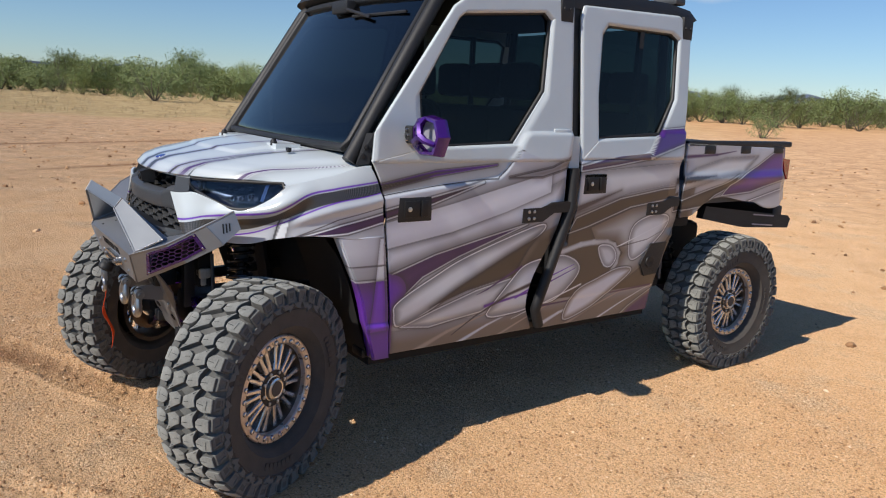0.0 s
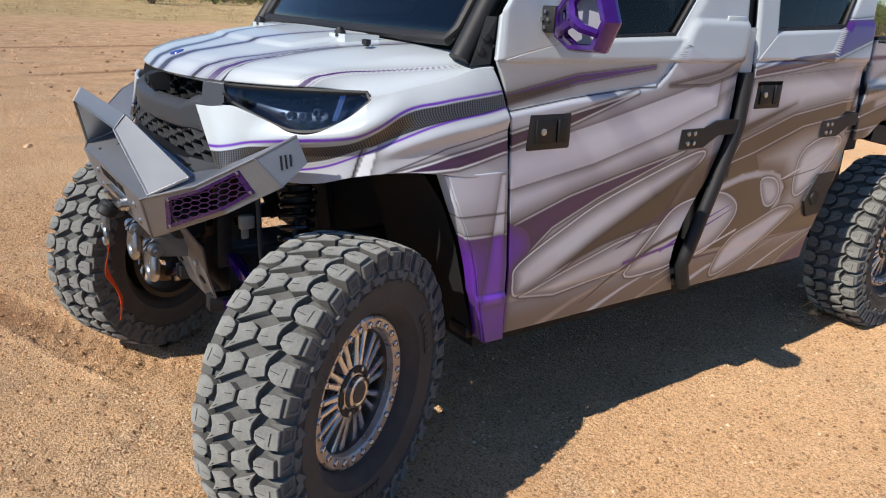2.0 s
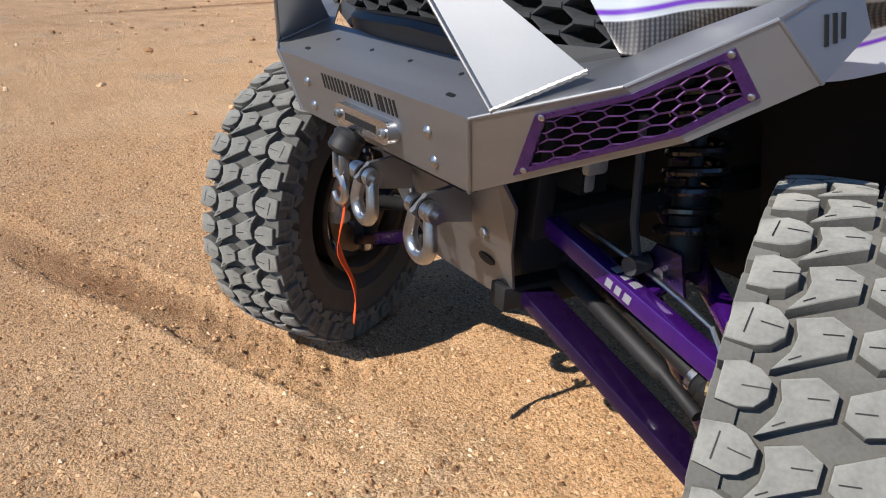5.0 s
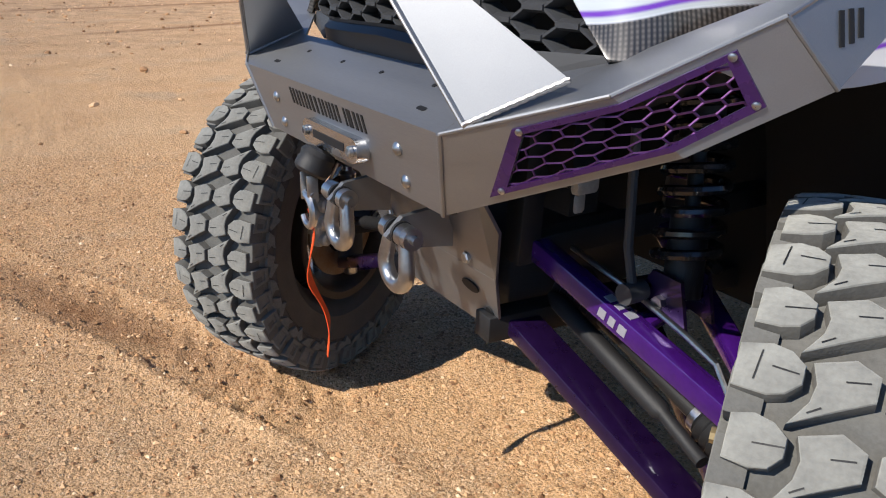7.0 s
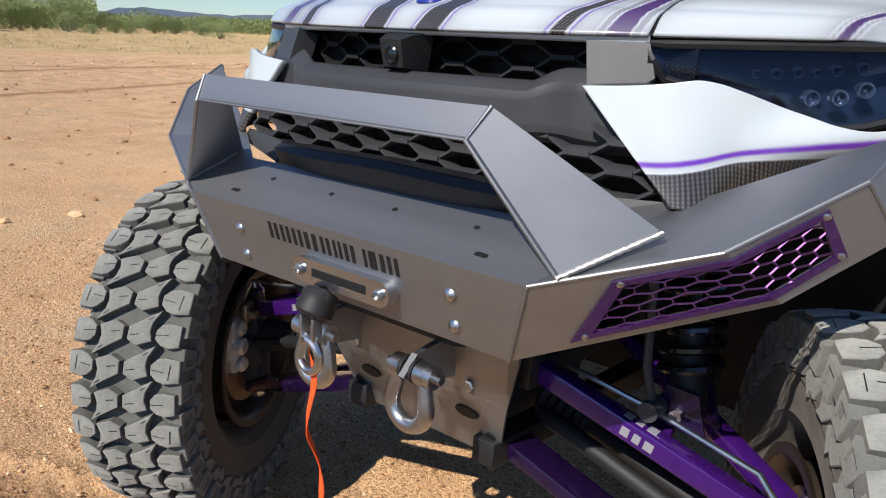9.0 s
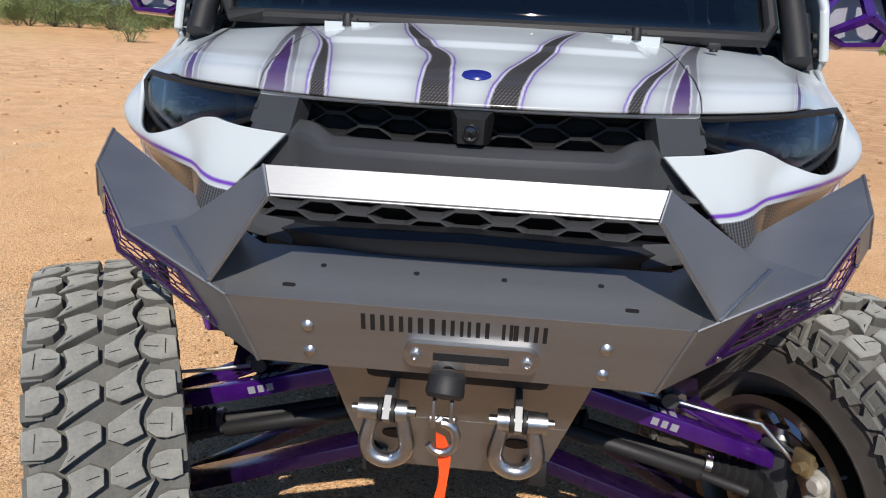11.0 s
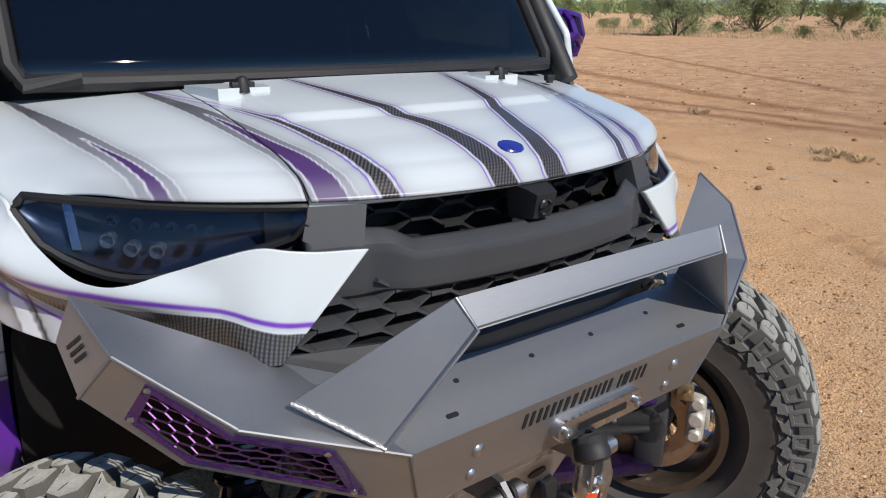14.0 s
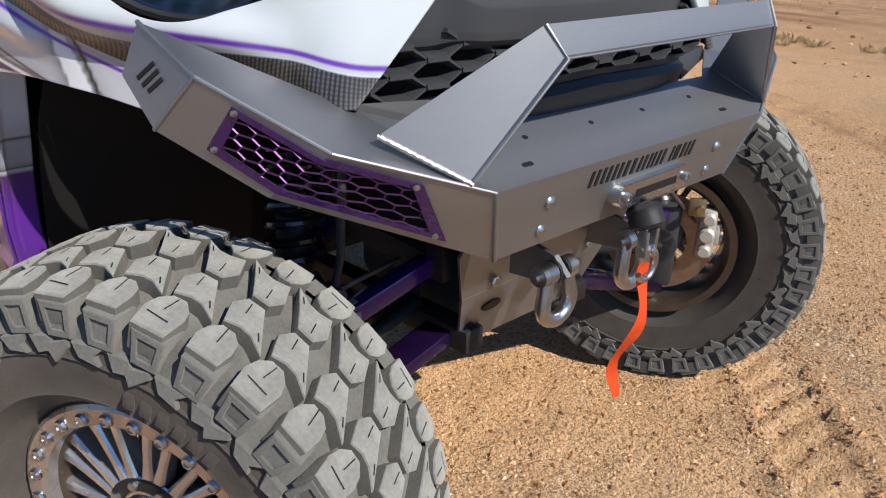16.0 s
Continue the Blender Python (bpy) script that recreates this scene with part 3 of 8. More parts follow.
def plant_meshes(seed, height, width, leaves, leaf, stems, mat_leaf, low=0.06):
    """Trunk and crown of a many-stemmed desert tree of roughly that height and width."""
    rng = random.Random(seed)
    bt = bmesh.new()
    tips = []
    for _ in range(stems):
        a = rng.uniform(0, 6.28)
        lean = rng.uniform(0.25, 0.95)
        p = Vector((0.04 * math.cos(a), 0.04 * math.sin(a), -0.05))
        end = Vector((math.cos(a) * width * 0.42 * lean, math.sin(a) * width * 0.42 * lean, height * rng.uniform(0.55, 0.9)))
        mid = p.lerp(end, 0.45) + Vector((rng.uniform(-1, 1), rng.uniform(-1, 1), 0)) * width * 0.06
        pts = [p, p.lerp(mid, 0.6), mid, mid.lerp(end, 0.6), end]
        r = height * 0.018
        tube(bt, pts, [r, r * 0.8, r * 0.6, r * 0.4, r * 0.15], 4)
        for k in range(3):
            s = p.lerp(end, rng.uniform(0.35, 0.95))
            e = s + Vector((rng.uniform(-1, 1), rng.uniform(-1, 1), rng.uniform(0.1, 0.8))) * height * 0.22
            tube(bt, [s, s.lerp(e, 0.5) + Vector((0, 0, 0.03)), e], [r * 0.35, r * 0.22, r * 0.08], 3)
            tips += [e, s.lerp(e, 0.6)]
        tips += [end, mid.lerp(end, 0.5)]
    mt = bpy.data.meshes.new("trunk")
    bt.to_mesh(mt)
    bt.free()
    mt.materials.append(M_BARK)
    V, Fq = [], []
    clumps = [(t, rng.uniform(0.10, 0.18) * height) for t in tips]
    for _ in range(int(len(tips) * 1.6)):
        a, q = rng.uniform(0, 6.28), rng.random() ** 0.6
        zz = rng.uniform(low, 0.86)
        rr = width * 0.5 * q * (1 - 0.55 * max(0.0, zz - 0.35)) * rng.uniform(0.75, 1.05)
        clumps.append((Vector((math.cos(a) * rr, math.sin(a) * rr, zz * height)), rng.uniform(0.09, 0.19) * height))
    for _ in range(leaves):
        c, rad = rng.choice(clumps)
        d = Vector((rng.gauss(0, 1), rng.gauss(0, 1), rng.gauss(0, 0.8)))
        q = c + d.normalized() * rad * rng.random() ** 0.45
        if q.z < height * 0.05:
            q.z = height * (0.05 + rng.random() * 0.1)
        u = Vector((rng.gauss(0, 1), rng.gauss(0, 1), rng.gauss(0, 1))).normalized() * leaf * rng.uniform(0.6, 1.5)
        w = u.orthogonal().normalized() * leaf * 0.42
        n = len(V)
        V += [q - u, q + w * 1.3, q + u]
        Fq.append((n, n + 1, n + 2))
    mc = bpy.data.meshes.new("crown")
    mc.from_pydata([tuple(v) for v in V], [], Fq)
    mc.materials.append(mat_leaf)
    return mt, mc


KINDS = [plant_meshes(11, 3.2, 5.4, 3300, 0.085, 7, M_LEAF), plant_meshes(12, 2.4, 5.0, 3100, 0.076, 8, M_LEAF), plant_meshes(13, 4.0, 4.8, 3300, 0.09, 6, M_LEAF, 0.3),
         plant_meshes(14, 1.6, 3.0, 3000, 0.06, 9, M_LEAF), plant_meshes(15, 2.9, 4.6, 9000, 0.075, 8, M_LEAF2, 0.04), plant_meshes(16, 0.8, 1.2, 1500, 0.03, 9, M_LEAF)]


def plant(kind, yaw, dist, size, label, category, group, name):
    a = radians(yaw)
    ex, ey = (1.2, -1.0)
    x, y = ex - math.sin(a) * dist, ey + math.cos(a) * dist
    e = thing(name, label, category, (x, y, float(terrain(np.array(x), np.array(y))) - 0.02), group)
    e.rotation_euler[2] = yaw * 1.7 + dist
    if 48 < yaw < 65:
        size *= 0.55
    e.scale = (size, size, size)
    for nm, me in zip(("trunk", "crown"), KINDS[kind]):
        o = new(nm, me)
        o.parent = e


rngp = random.Random(4)
LT, LS, LG = "bushy olive-green palo verde tree on dry ground", "low olive-green creosote shrub with bare lower stems", "grey-green desert tree with drooping foliage"
# left-hand belt
for k in range(46):
    plant(rngp.choice((0, 1, 0, 2, 1)), 56 + 50 * (k + rngp.random()) / 62, rngp.uniform(66, 90), rngp.uniform(0.75, 1.05), LT, "tree", "belt of desert trees", "desert_tree")
for k in range(40):
    plant(rngp.choice((1, 3, 3)), 56 + 50 * (k + rngp.random()) / 40, rngp.uniform(56, 68), rngp.uniform(0.75, 1.15), LS, "shrub", "shrubs before the trees", "desert_shrub")
plant(1, 75.2, 50, 1.0, LS, "shrub", "shrubs before the trees", "desert_shrub")
plant(3, 71.0, 55, 1.2, LS, "shrub", "shrubs before the trees", "desert_shrub")
plant(2, 72.9, 78, 1.15, LT, "tree", "belt of desert trees", "desert_tree")
# belt behind the vehicle
for k in range(40):
    plant(rngp.choice((1, 1, 0, 3)), 4 + 46 * (k + rngp.random()) / 52, rngp.uniform(58, 84), rngp.uniform(0.75, 1.15), LS, "shrub", "shrubs behind the vehicle", "desert_shrub")
for k in range(20):
    plant(rngp.choice((0, 2, 0)), 4 + 50 * (k + rngp.random()) / 30, rngp.uniform(88, 110), rngp.uniform(0.8, 1.1), LT, "tree", "belt of desert trees", "desert_tree")
plant(5, 29.2, 40, 1.7, LS, "shrub", "lone shrubs", "desert_shrub")
plant(5, 39.5, 48, 1.5, LS, "shrub", "lone shrubs", "desert_shrub")
# right-hand side: grey-green trees and brush
plant(4, -53.3, 46, 1.15, LG, "tree", "grey-green trees", "desert_tree")
plant(4, -59.0, 58, 1.25, LG, "tree", "grey-green trees", "desert_tree")
plant(4, -64.5, 75, 1.0, LG, "tree", "grey-green trees", "desert_tree")
for k in range(38):
    plant(rngp.choice((0, 2, 0)), -26 - 54 * (k + rngp.random()) / 56, rngp.uniform(100, 210), rngp.uniform(0.7, 1.2), LG, "tree", "distant trees", "desert_tree")
for k in range(26):
    plant(rngp.choice((3, 5, 3)), -34 - 38 * (k + rngp.random()) / 26, rngp.uniform(44, 66), rngp.uniform(0.45, 0.8), LS, "shrub", "lone shrubs", "desert_shrub")


def brush_belt(name, bands, seed, label):
    """Unbroken far brush: small leaf clumps heaped in uneven mounds."""
    rng = np.random.RandomState(seed)
    pts, size = [], []
    for y0, y1, d0, d1, h, n, leaf in bands:
        yaw = y0 + (y1 - y0) * rng.rand(n)
        d = d0 + (d1 - d0) * rng.rand(n)
        a = np.radians(yaw)
        x, y = 1.2 - np.sin(a) * d, -1.0 + np.cos(a) * d
        mound = 0.55 + 1.1 * np.clip(fbm(x, y, 0.13, 3, seed) + 0.35, 0, 1.2)
        pts.append(np.stack([x, y, terrain(x, y) + h * mound * rng.rand(n) ** 0.7], 1))
        size.append(np.full(n, leaf))
    P3, s = np.concatenate(pts), np.concatenate(size)
    n = len(P3)
    off = rng.normal(size=(n, 3, 3)) * s[:, None, None] * 0.6
    me = bpy.data.meshes.new(name)
    me.from_pydata((P3[:, None] + off).reshape(-1, 3).tolist(), [], np.arange(3 * n).reshape(n, 3).tolist())
    me.materials.append(M_LEAF)
    return tagged(new(name, me), label, "brush", kind="stuff")


brush_belt("far_brush", [(48, 64, 84, 106, 1.25, 40000, 0.13), (64, 112, 78, 104, 2.4, 130000, 0.13), (2, 50, 80, 108, 1.9, 90000, 0.13), (-82, -24, 170, 240, 2.6, 22000, 0.5)], 21, "continuous belt of green desert brush far off")


def grass_field(name, spots, blades, h, seed, label, spread):
    """Tufts of thin bent blades."""
    rng = random.Random(seed)
    V, Fq = [], []
    for x, y, s in spots:
        z = float(terrain(np.array(x), np.array(y)))
        for _ in range(blades):
            a = rng.uniform(0, 6.28)
            d = rng.random() * spread * s
            p = Vector((x + d * math.cos(a), y + d * math.sin(a), z))
            l = Vector((math.cos(a) * 0.5 * rng.random(), math.sin(a) * 0.5 * rng.random(), 1)) * h * s * rng.uniform(0.5, 1.2)
            w = Vector((-math.sin(a), math.cos(a), 0)) * h * 0.03 * s
            n = len(V)
            V += [p - w, p + w, p + l * 0.6 + w * 0.5, p + l + Vector((math.cos(a), math.sin(a), 0)) * h * 0.2 * s]
            Fq.append((n, n + 1, n + 2, n + 3))
    me = bpy.data.meshes.new(name)
    me.from_pydata([tuple(v) for v in V], [], Fq)
    me.materials.append(M_STRAW)
    return tagged(new(name, me), label, "grass", kind="stuff")


spots = []
for _ in range(1500):
    a, d = radians(rngp.uniform(52, 104)), rngp.uniform(30, 74)
    spots.append((1.2 - math.sin(a) * d, -1 + math.cos(a) * d, rngp.uniform(0.5, 1.2)))
for _ in range(700):
    a, d = radians(rngp.uniform(-74, -34)), rngp.uniform(42, 62)
    spots.append((1.2 - math.sin(a) * d, -1 + math.cos(a) * d, rngp.uniform(0.8, 2.0)))
grass_field("dry_grass", spots, 12, 0.15, 8, "dry straw-coloured grass far off", 0.5)
near = [(-1.0 - math.sin(radians(w)) * d, -1.05 + math.cos(radians(w)) * d, s) for w, d, s in ((-67.0, 9.3, 1.0), (-68.3, 9.1, 0.8), (-65.8, 9.5, 0.7), (-72.0, 9.0, 0.9), (-57.5, 12.5, 1.0), (-66.2, 8.9, 0.6))]
grass_field("grass_tuft", near, 90, 0.10, 9, "small dry grass tufts on the sand", 0.16)

# distant houses and hills
def house(yaw, dist, w, h, col, label):
    a = radians(yaw)
    x, y = 1.2 - math.sin(a) * dist, -1 + math.cos(a) * dist
    e = thing("house", label, "house", (x, y, float(terrain(np.array(x), np.array(y))) - 0.1), "distant houses")
    e.rotation_euler[2] = a
    mw = mat("stucco", col, rough=0.9, scale=0.8)
    bm = bmesh.new()
    box(bm, (-w / 2, -4, 0), (w / 2, 4, h))
    part("wall", bm, mw, e, smooth=0)
    bm = bmesh.new()
    plate(bm, [(-w / 2 - 0.4, -4.4, h), (w / 2 + 0.4, -4.4, h), (w / 2 - 1.5, 0, h + 1.1), (-w / 2 + 1.5, 0, h + 1.1)], 0.2, (0, -1, 1))
    plate(bm, [(-w / 2 - 0.4, 4.4, h), (w / 2 + 0.4, 4.4, h), (w / 2 - 1.5, 0, h + 1.1), (-w / 2 + 1.5, 0, h + 1.1)], 0.2, (0, 1, 1))
    part("roof", bm, mat("roof_tile", (0.45, 0.27, 0.17), rough=0.9), e, smooth=0)
    for k in range(3):
        bm = bmesh.new()
        box(bm, (-w / 3 + k * w / 3 - 0.6, -4.05, 0.9), (-w / 3 + k * w / 3 + 0.6, -3.95, 2.1))
        part("window", bm, M_BLACK, e, smooth=0)


house(-49.6, 330, 12, 3.2, (0.62, 0.42, 0.27), "tan stucco house with a low tiled roof")
house(-46.2, 350, 9, 3.2, (0.60, 0.45, 0.30), "tan stucco house with a low tiled roof")
house(-61.4, 300, 10, 3.4, (0.72, 0.72, 0.70), "white stucco house with a low tiled roof")

bm = bmesh.new()
prev = None
for k in range(241):
    yaw = 110 - 200 * k / 240
    a = radians(yaw)
    d = 2300
    hgt = 40 + 20 * noise.noise((yaw * 0.16, 3.1, 0)) + 10 * noise.noise((yaw * 0.7, 1.0, 0)) + 16 * math.exp(-((yaw - 38) / 2.6) ** 2) + 8 * math.exp(-((yaw - 30) / 1.5) ** 2)
    row = [bm.verts.new((-math.sin(a) * d, math.cos(a) * d, z)) for z in (0, hgt)]
    row.append(bm.verts.new((-math.sin(a) * (d + 300), math.cos(a) * (d + 300), 0)))
    if prev:
        bm.faces.new((prev[0], row[0], row[1], prev[1]))
        bm.faces.new((prev[1], row[1], row[2], prev[2]))
    prev = row
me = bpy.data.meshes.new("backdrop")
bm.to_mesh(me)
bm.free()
# distance haze is mixed into the hills' own blue-grey colour
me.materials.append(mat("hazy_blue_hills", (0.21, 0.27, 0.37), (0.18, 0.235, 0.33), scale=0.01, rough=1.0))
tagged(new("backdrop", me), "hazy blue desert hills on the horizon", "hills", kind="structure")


def cloud_bank(yaw, el, w, h, label):
    """A thin bank of fair-weather cloud, far off."""
    m = bpy.data.materials.new("cloud")
    m.use_nodes = True
    N, L = m.node_tree.nodes, m.node_tree.links
    N.remove(N["Principled BSDF"])
    tc = N.new("ShaderNodeTexCoord")
    n = N.new("ShaderNodeTexNoise")
    n.inputs["Scale"].default_value, n.inputs["Detail"].default_value, n.inputs["Roughness"].default_value = 3.2, 7.0, 0.55
    mp = N.new("ShaderNodeMapping")
    mp.inputs["Scale"].default_value = (1.0, 1.0, 0.45)
    L.new(tc.outputs["Generated"], mp.inputs[0])
    L.new(mp.outputs[0], n.inputs["Vector"])
    g = N.new("ShaderNodeTexGradient")
    g.gradient_type = "SPHERICAL"
    m2 = N.new("ShaderNodeMapping")
    m2.inputs["Location"].default_value, m2.inputs["Scale"].default_value = (-1.0, 0.0, -1.0), (2.0, 0.0, 2.0)
    L.new(tc.outputs["Generated"], m2.inputs[0])
    L.new(m2.outputs[0], g.inputs[0])
    ad = N.new("ShaderNodeMath")
    ad.operation = "MULTIPLY"
    L.new(n.outputs[0], ad.inputs[0])
    L.new(g.outputs[1], ad.inputs[1])
    r = N.new("ShaderNodeValToRGB")
    r.color_ramp.elements[0].position, r.color_ramp.elements[1].position = 0.10, 0.42
    L.new(ad.outputs[0], r.inputs[0])
    # the cloud glows by itself: emission stands in for sunlight on it
    e = N.new("ShaderNodeEmission")
    e.inputs[0].default_value, e.inputs[1].default_value = (0.80, 0.82, 0.88, 1), 0.95
    t = N.new("ShaderNodeBsdfTransparent")
    x = N.new("ShaderNodeMixShader")
    L.new(r.outputs[0], x.inputs[0])
    L.new(t.outputs[0], x.inputs[1])
    L.new(e.outputs[0], x.inputs[2])
    L.new(x.outputs[0], N["Material Output"].inputs[0])
    bm = bmesh.new()
    a, d = radians(yaw), 2000.0
    c = Vector((-math.sin(a) * d, math.cos(a) * d, math.tan(radians(el)) * d))
    rt = Vector((math.cos(a), math.sin(a), 0)) * d * math.tan(radians(w)) / 2
    up = Vector((0, 0, d * math.tan(radians(h)) / 2))
    bm.faces.new([bm.verts.new(c + sx_ * rt + sz_ * up) for sx_, sz_ in ((-1, -1), (1, -1), (1, 1), (-1, 1))])
    me = bpy.data.meshes.new("backdrop_cloud")
    bm.to_mesh(me)
    bm.free()
    me.materials.append(m)
    o = tagged(new("backdrop_cloud", me), label, "cloud", kind="structure")
    o.visible_shadow = False


cloud_bank(36.5, 8.9, 13, 4.2, "thin white bank of cloud in a blue sky")

# ---- the vehicle: crew-cab utility side-by-side; nose to -y, its left side to +x ----
vehicle = thing("utility_vehicle", "white, purple and brown airbrushed four-door off-road utility vehicle parked on sand", "off-road vehicle")

WHITE, LILAC, GREY = np.array((0.60, 0.655, 0.675)), np.array((0.72, 0.755, 0.82)), np.array((0.30, 0.312, 0.345))
BROWN, PURPLE, VIOLET = np.array((0.072, 0.056, 0.045)), np.array((0.075, 0.03, 0.13)), np.array((0.15, 0.035, 0.42))
TAN, INK, PALE = np.array((0.20, 0.165, 0.14)), np.array((0.03, 0.026, 0.03)), np.array((0.88, 0.92, 0.96))


def sdist(y, z, poly):
    """Distance into a polygon, positive inside."""
    p = np.array(poly, float)
    d = np.full(y.shape, 1e9)
    ins = np.zeros(y.shape, bool)
    for a, b in zip(p, np.roll(p, -1, 0)):
        e = b - a
        wy, wz = y - a[0], z - a[1]
        t = np.clip((wy * e[0] + wz * e[1]) / (e @ e), 0, 1)
        d = np.minimum(d, (wy - t * e[0]) ** 2 + (wz - t * e[1]) ** 2)
        c = (a[1] > z) != (b[1] > z)
        ins ^= c & (y < (b[0] - a[0]) * (z - a[1]) / (b[1] - a[1] + 1e-12) + a[0])
    return np.where(ins, 1, -1) * np.sqrt(d)


def smooth(t):
    t = np.clip(t, 0, 1)
    return t * t * (3 - 2 * t)


def spline(poly, k=6):
    """Rounds a polygon (Catmull-Rom)."""
    p = np.array(poly, float)
    out = []
    for i in range(len(p)):
        a, b, c, d = p[i - 1], p[i], p[(i + 1) % len(p)], p[(i + 2) % len(p)]
        for j in range(k):
            t = j / k
            out.append(0.5 * ((2 * b) + (-a + c) * t + (2 * a - 5 * b + 4 * c - d) * t * t + (-a + 3 * b - 3 * c + d) * t ** 3))
    return np.array(out)


class Paint:
    def __init__(self, y, z):
        self.y, self.z = y, z
        flow = z - 0.30 * y
        s = 0.5 + 0.32 * np.sin(flow * 19 + 1.3 * np.sin(y * 2.3)) + 0.18 * np.sin(flow * 47 + 2.0 * y)
        self.c = GREY + (LILAC - GREY) * smooth(s * 0.62 + 0.38)[:, None]

    def fill(self, poly, core, rim=None, w=0.04, line=None, lw=0.0026, soft=0.003, round_=True, halo=0.011):
        d = sdist(self.y, self.z, spline(poly) if round_ else poly)
        if halo:
            a = (np.exp(-np.clip(-d, 0, None) / halo) * 0.75 * (d < 0))[:, None]
            self.c = self.c * (1 - a) + np.asarray(INK * 1.6) * a
        a = np.clip(d / soft + 0.5, 0, 1)[:, None]
        col = np.asarray(core) if rim is None else rim + (np.asarray(core) - rim) * smooth(d / w)[:, None]
        self.c = self.c * (1 - a) + col * a
        if line is not None:
            k = (np.clip(1.4 - np.abs(d + 0.0065) / lw, 0, 1) * 0.75)[:, None]
            self.c = self.c * (1 - k) + INK * 2.2 * k
            b = np.clip(1.5 - np.abs(d) / lw, 0, 1)[:, None]
            self.c = self.c * (1 - b) + np.asarray(line) * b

    def stroke(self, pts, col, w=0.003, taper=True):
        p = np.array(pts, float)
        n = len(p) - 1
        for i in range(n):
            e = p[i + 1] - p[i]
            t = np.clip(((self.y - p[i][0]) * e[0] + (self.z - p[i][1]) * e[1]) / (e @ e), 0, 1)
            d = np.hypot(self.y - p[i][0] - t * e[0], self.z - p[i][1] - t * e[1])
            ww = w * (1 - 0.8 * (i + t) / n if taper else 1)
            a = np.clip(1.5 - d / ww, 0, 1)[:, None]
            self.c = self.c * (1 - a) + np.asarray(col) * a

    def below(self, line, col, soft=0.003):
        a = np.clip((curve(self.y, line) - self.z) / soft + 0.5, 0, 1)[:, None]
        self.c = self.c * (1 - a) + np.asarray(col) * a


LINE_P = [(-0.25, 1.031), (-0.22, 1.0415), (-0.19, 1.0525), (-0.16, 1.0625), (-0.129, 1.072), (-0.09, 1.079), (-0.035, 1.087), (0.02, 1.101), (0.06, 1.121), (0.12, 1.152), (0.25, 1.18), (0.44, 1.208), (0.75, 1.245)]
LINE_C = [(-0.25, 0.975), (-0.18, 0.99), (-0.12, 1.004), (-0.02, 1.032), (0.036, 1.062), (0.17, 1.117), (0.41, 1.163), (0.448, 1.171), (0.68, 1.226)]


def paint_front(x, y, z):
    """Fender: white above the violet pin line, a carbon spear, then lilac with a purple flash."""
    P = Paint(y, z)
    up = np.clip((z - 1.03) / 0.12, 0, 1)[:, None]
    P.c = LILAC * 0.85 * (1 - up * 0.4) + WHITE * up * 0.4
    P.fill([(0.03, 0.985), (0.055, 1.068), (0.075, 1.075), (0.06, 0.99)], PALE, round_=False)
    P.fill([(0.12, 1.0), (0.263, 1.042), (0.461, 1.083), (0.56, 1.105), (0.56, 1.053), (0.44, 1.043), (0.292, 1.009)], PURPLE * 1.1, PURPLE * 0.7, 0.03, PALE, round_=False)
    P.stroke([(0.06, 0.985), (0.25, 1.065), (0.5, 1.12)], INK * 4, 0.0022, False)
    zc, zp = curve(y, LINE_C), curve(y, LINE_P)
    halo = np.exp(-np.abs(z - zc + 0.006) / 0.012)[:, None] * 0.55
    P.c = P.c * (1 - halo) + GREY * 0.7 * halo
    line2 = np.clip(1.6 - np.abs(z - zc + 0.004 + 0.012 * smooth((0.3 - y) / 0.25)) / 0.0028, 0, 1)[:, None]
    P.c = P.c * (1 - line2) + VIOLET * line2
    seam = np.clip(1.6 - np.abs(z - zc) / 0.0026, 0, 1)[:, None] * smooth((y - 0.045) / 0.02)[:, None]
    P.c = P.c * (1 - seam) + INK * 0.5 * seam
    P.stroke([(0.052, 1.082), (0.045, 1.073), (0.024, 0.982)], INK * 0.5, 0.0026, False)
    weave = np.clip((z - zc) / 0.002, 0, 1) * np.clip((zp - 0.003 - 0.010 * smooth((0.16 - y) / 0.2) + 0.006 * smooth((-0.08 - y) / 0.1) - z) / 0.002, 0, 1)
    top = np.clip((z - zp + 0.012 - 0.006 * smooth((-0.08 - y) / 0.1)) / 0.002 + 0.5, 0, 1)[:, None]
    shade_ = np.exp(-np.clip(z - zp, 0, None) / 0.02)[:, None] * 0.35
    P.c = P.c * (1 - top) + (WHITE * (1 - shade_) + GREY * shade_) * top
    ln = np.clip(1.6 - np.abs(z - zp - 0.003) / 0.0032, 0, 1)[:, None]
    P.c = P.c * (1 - ln) + VIOLET * ln
    return P.c, weave


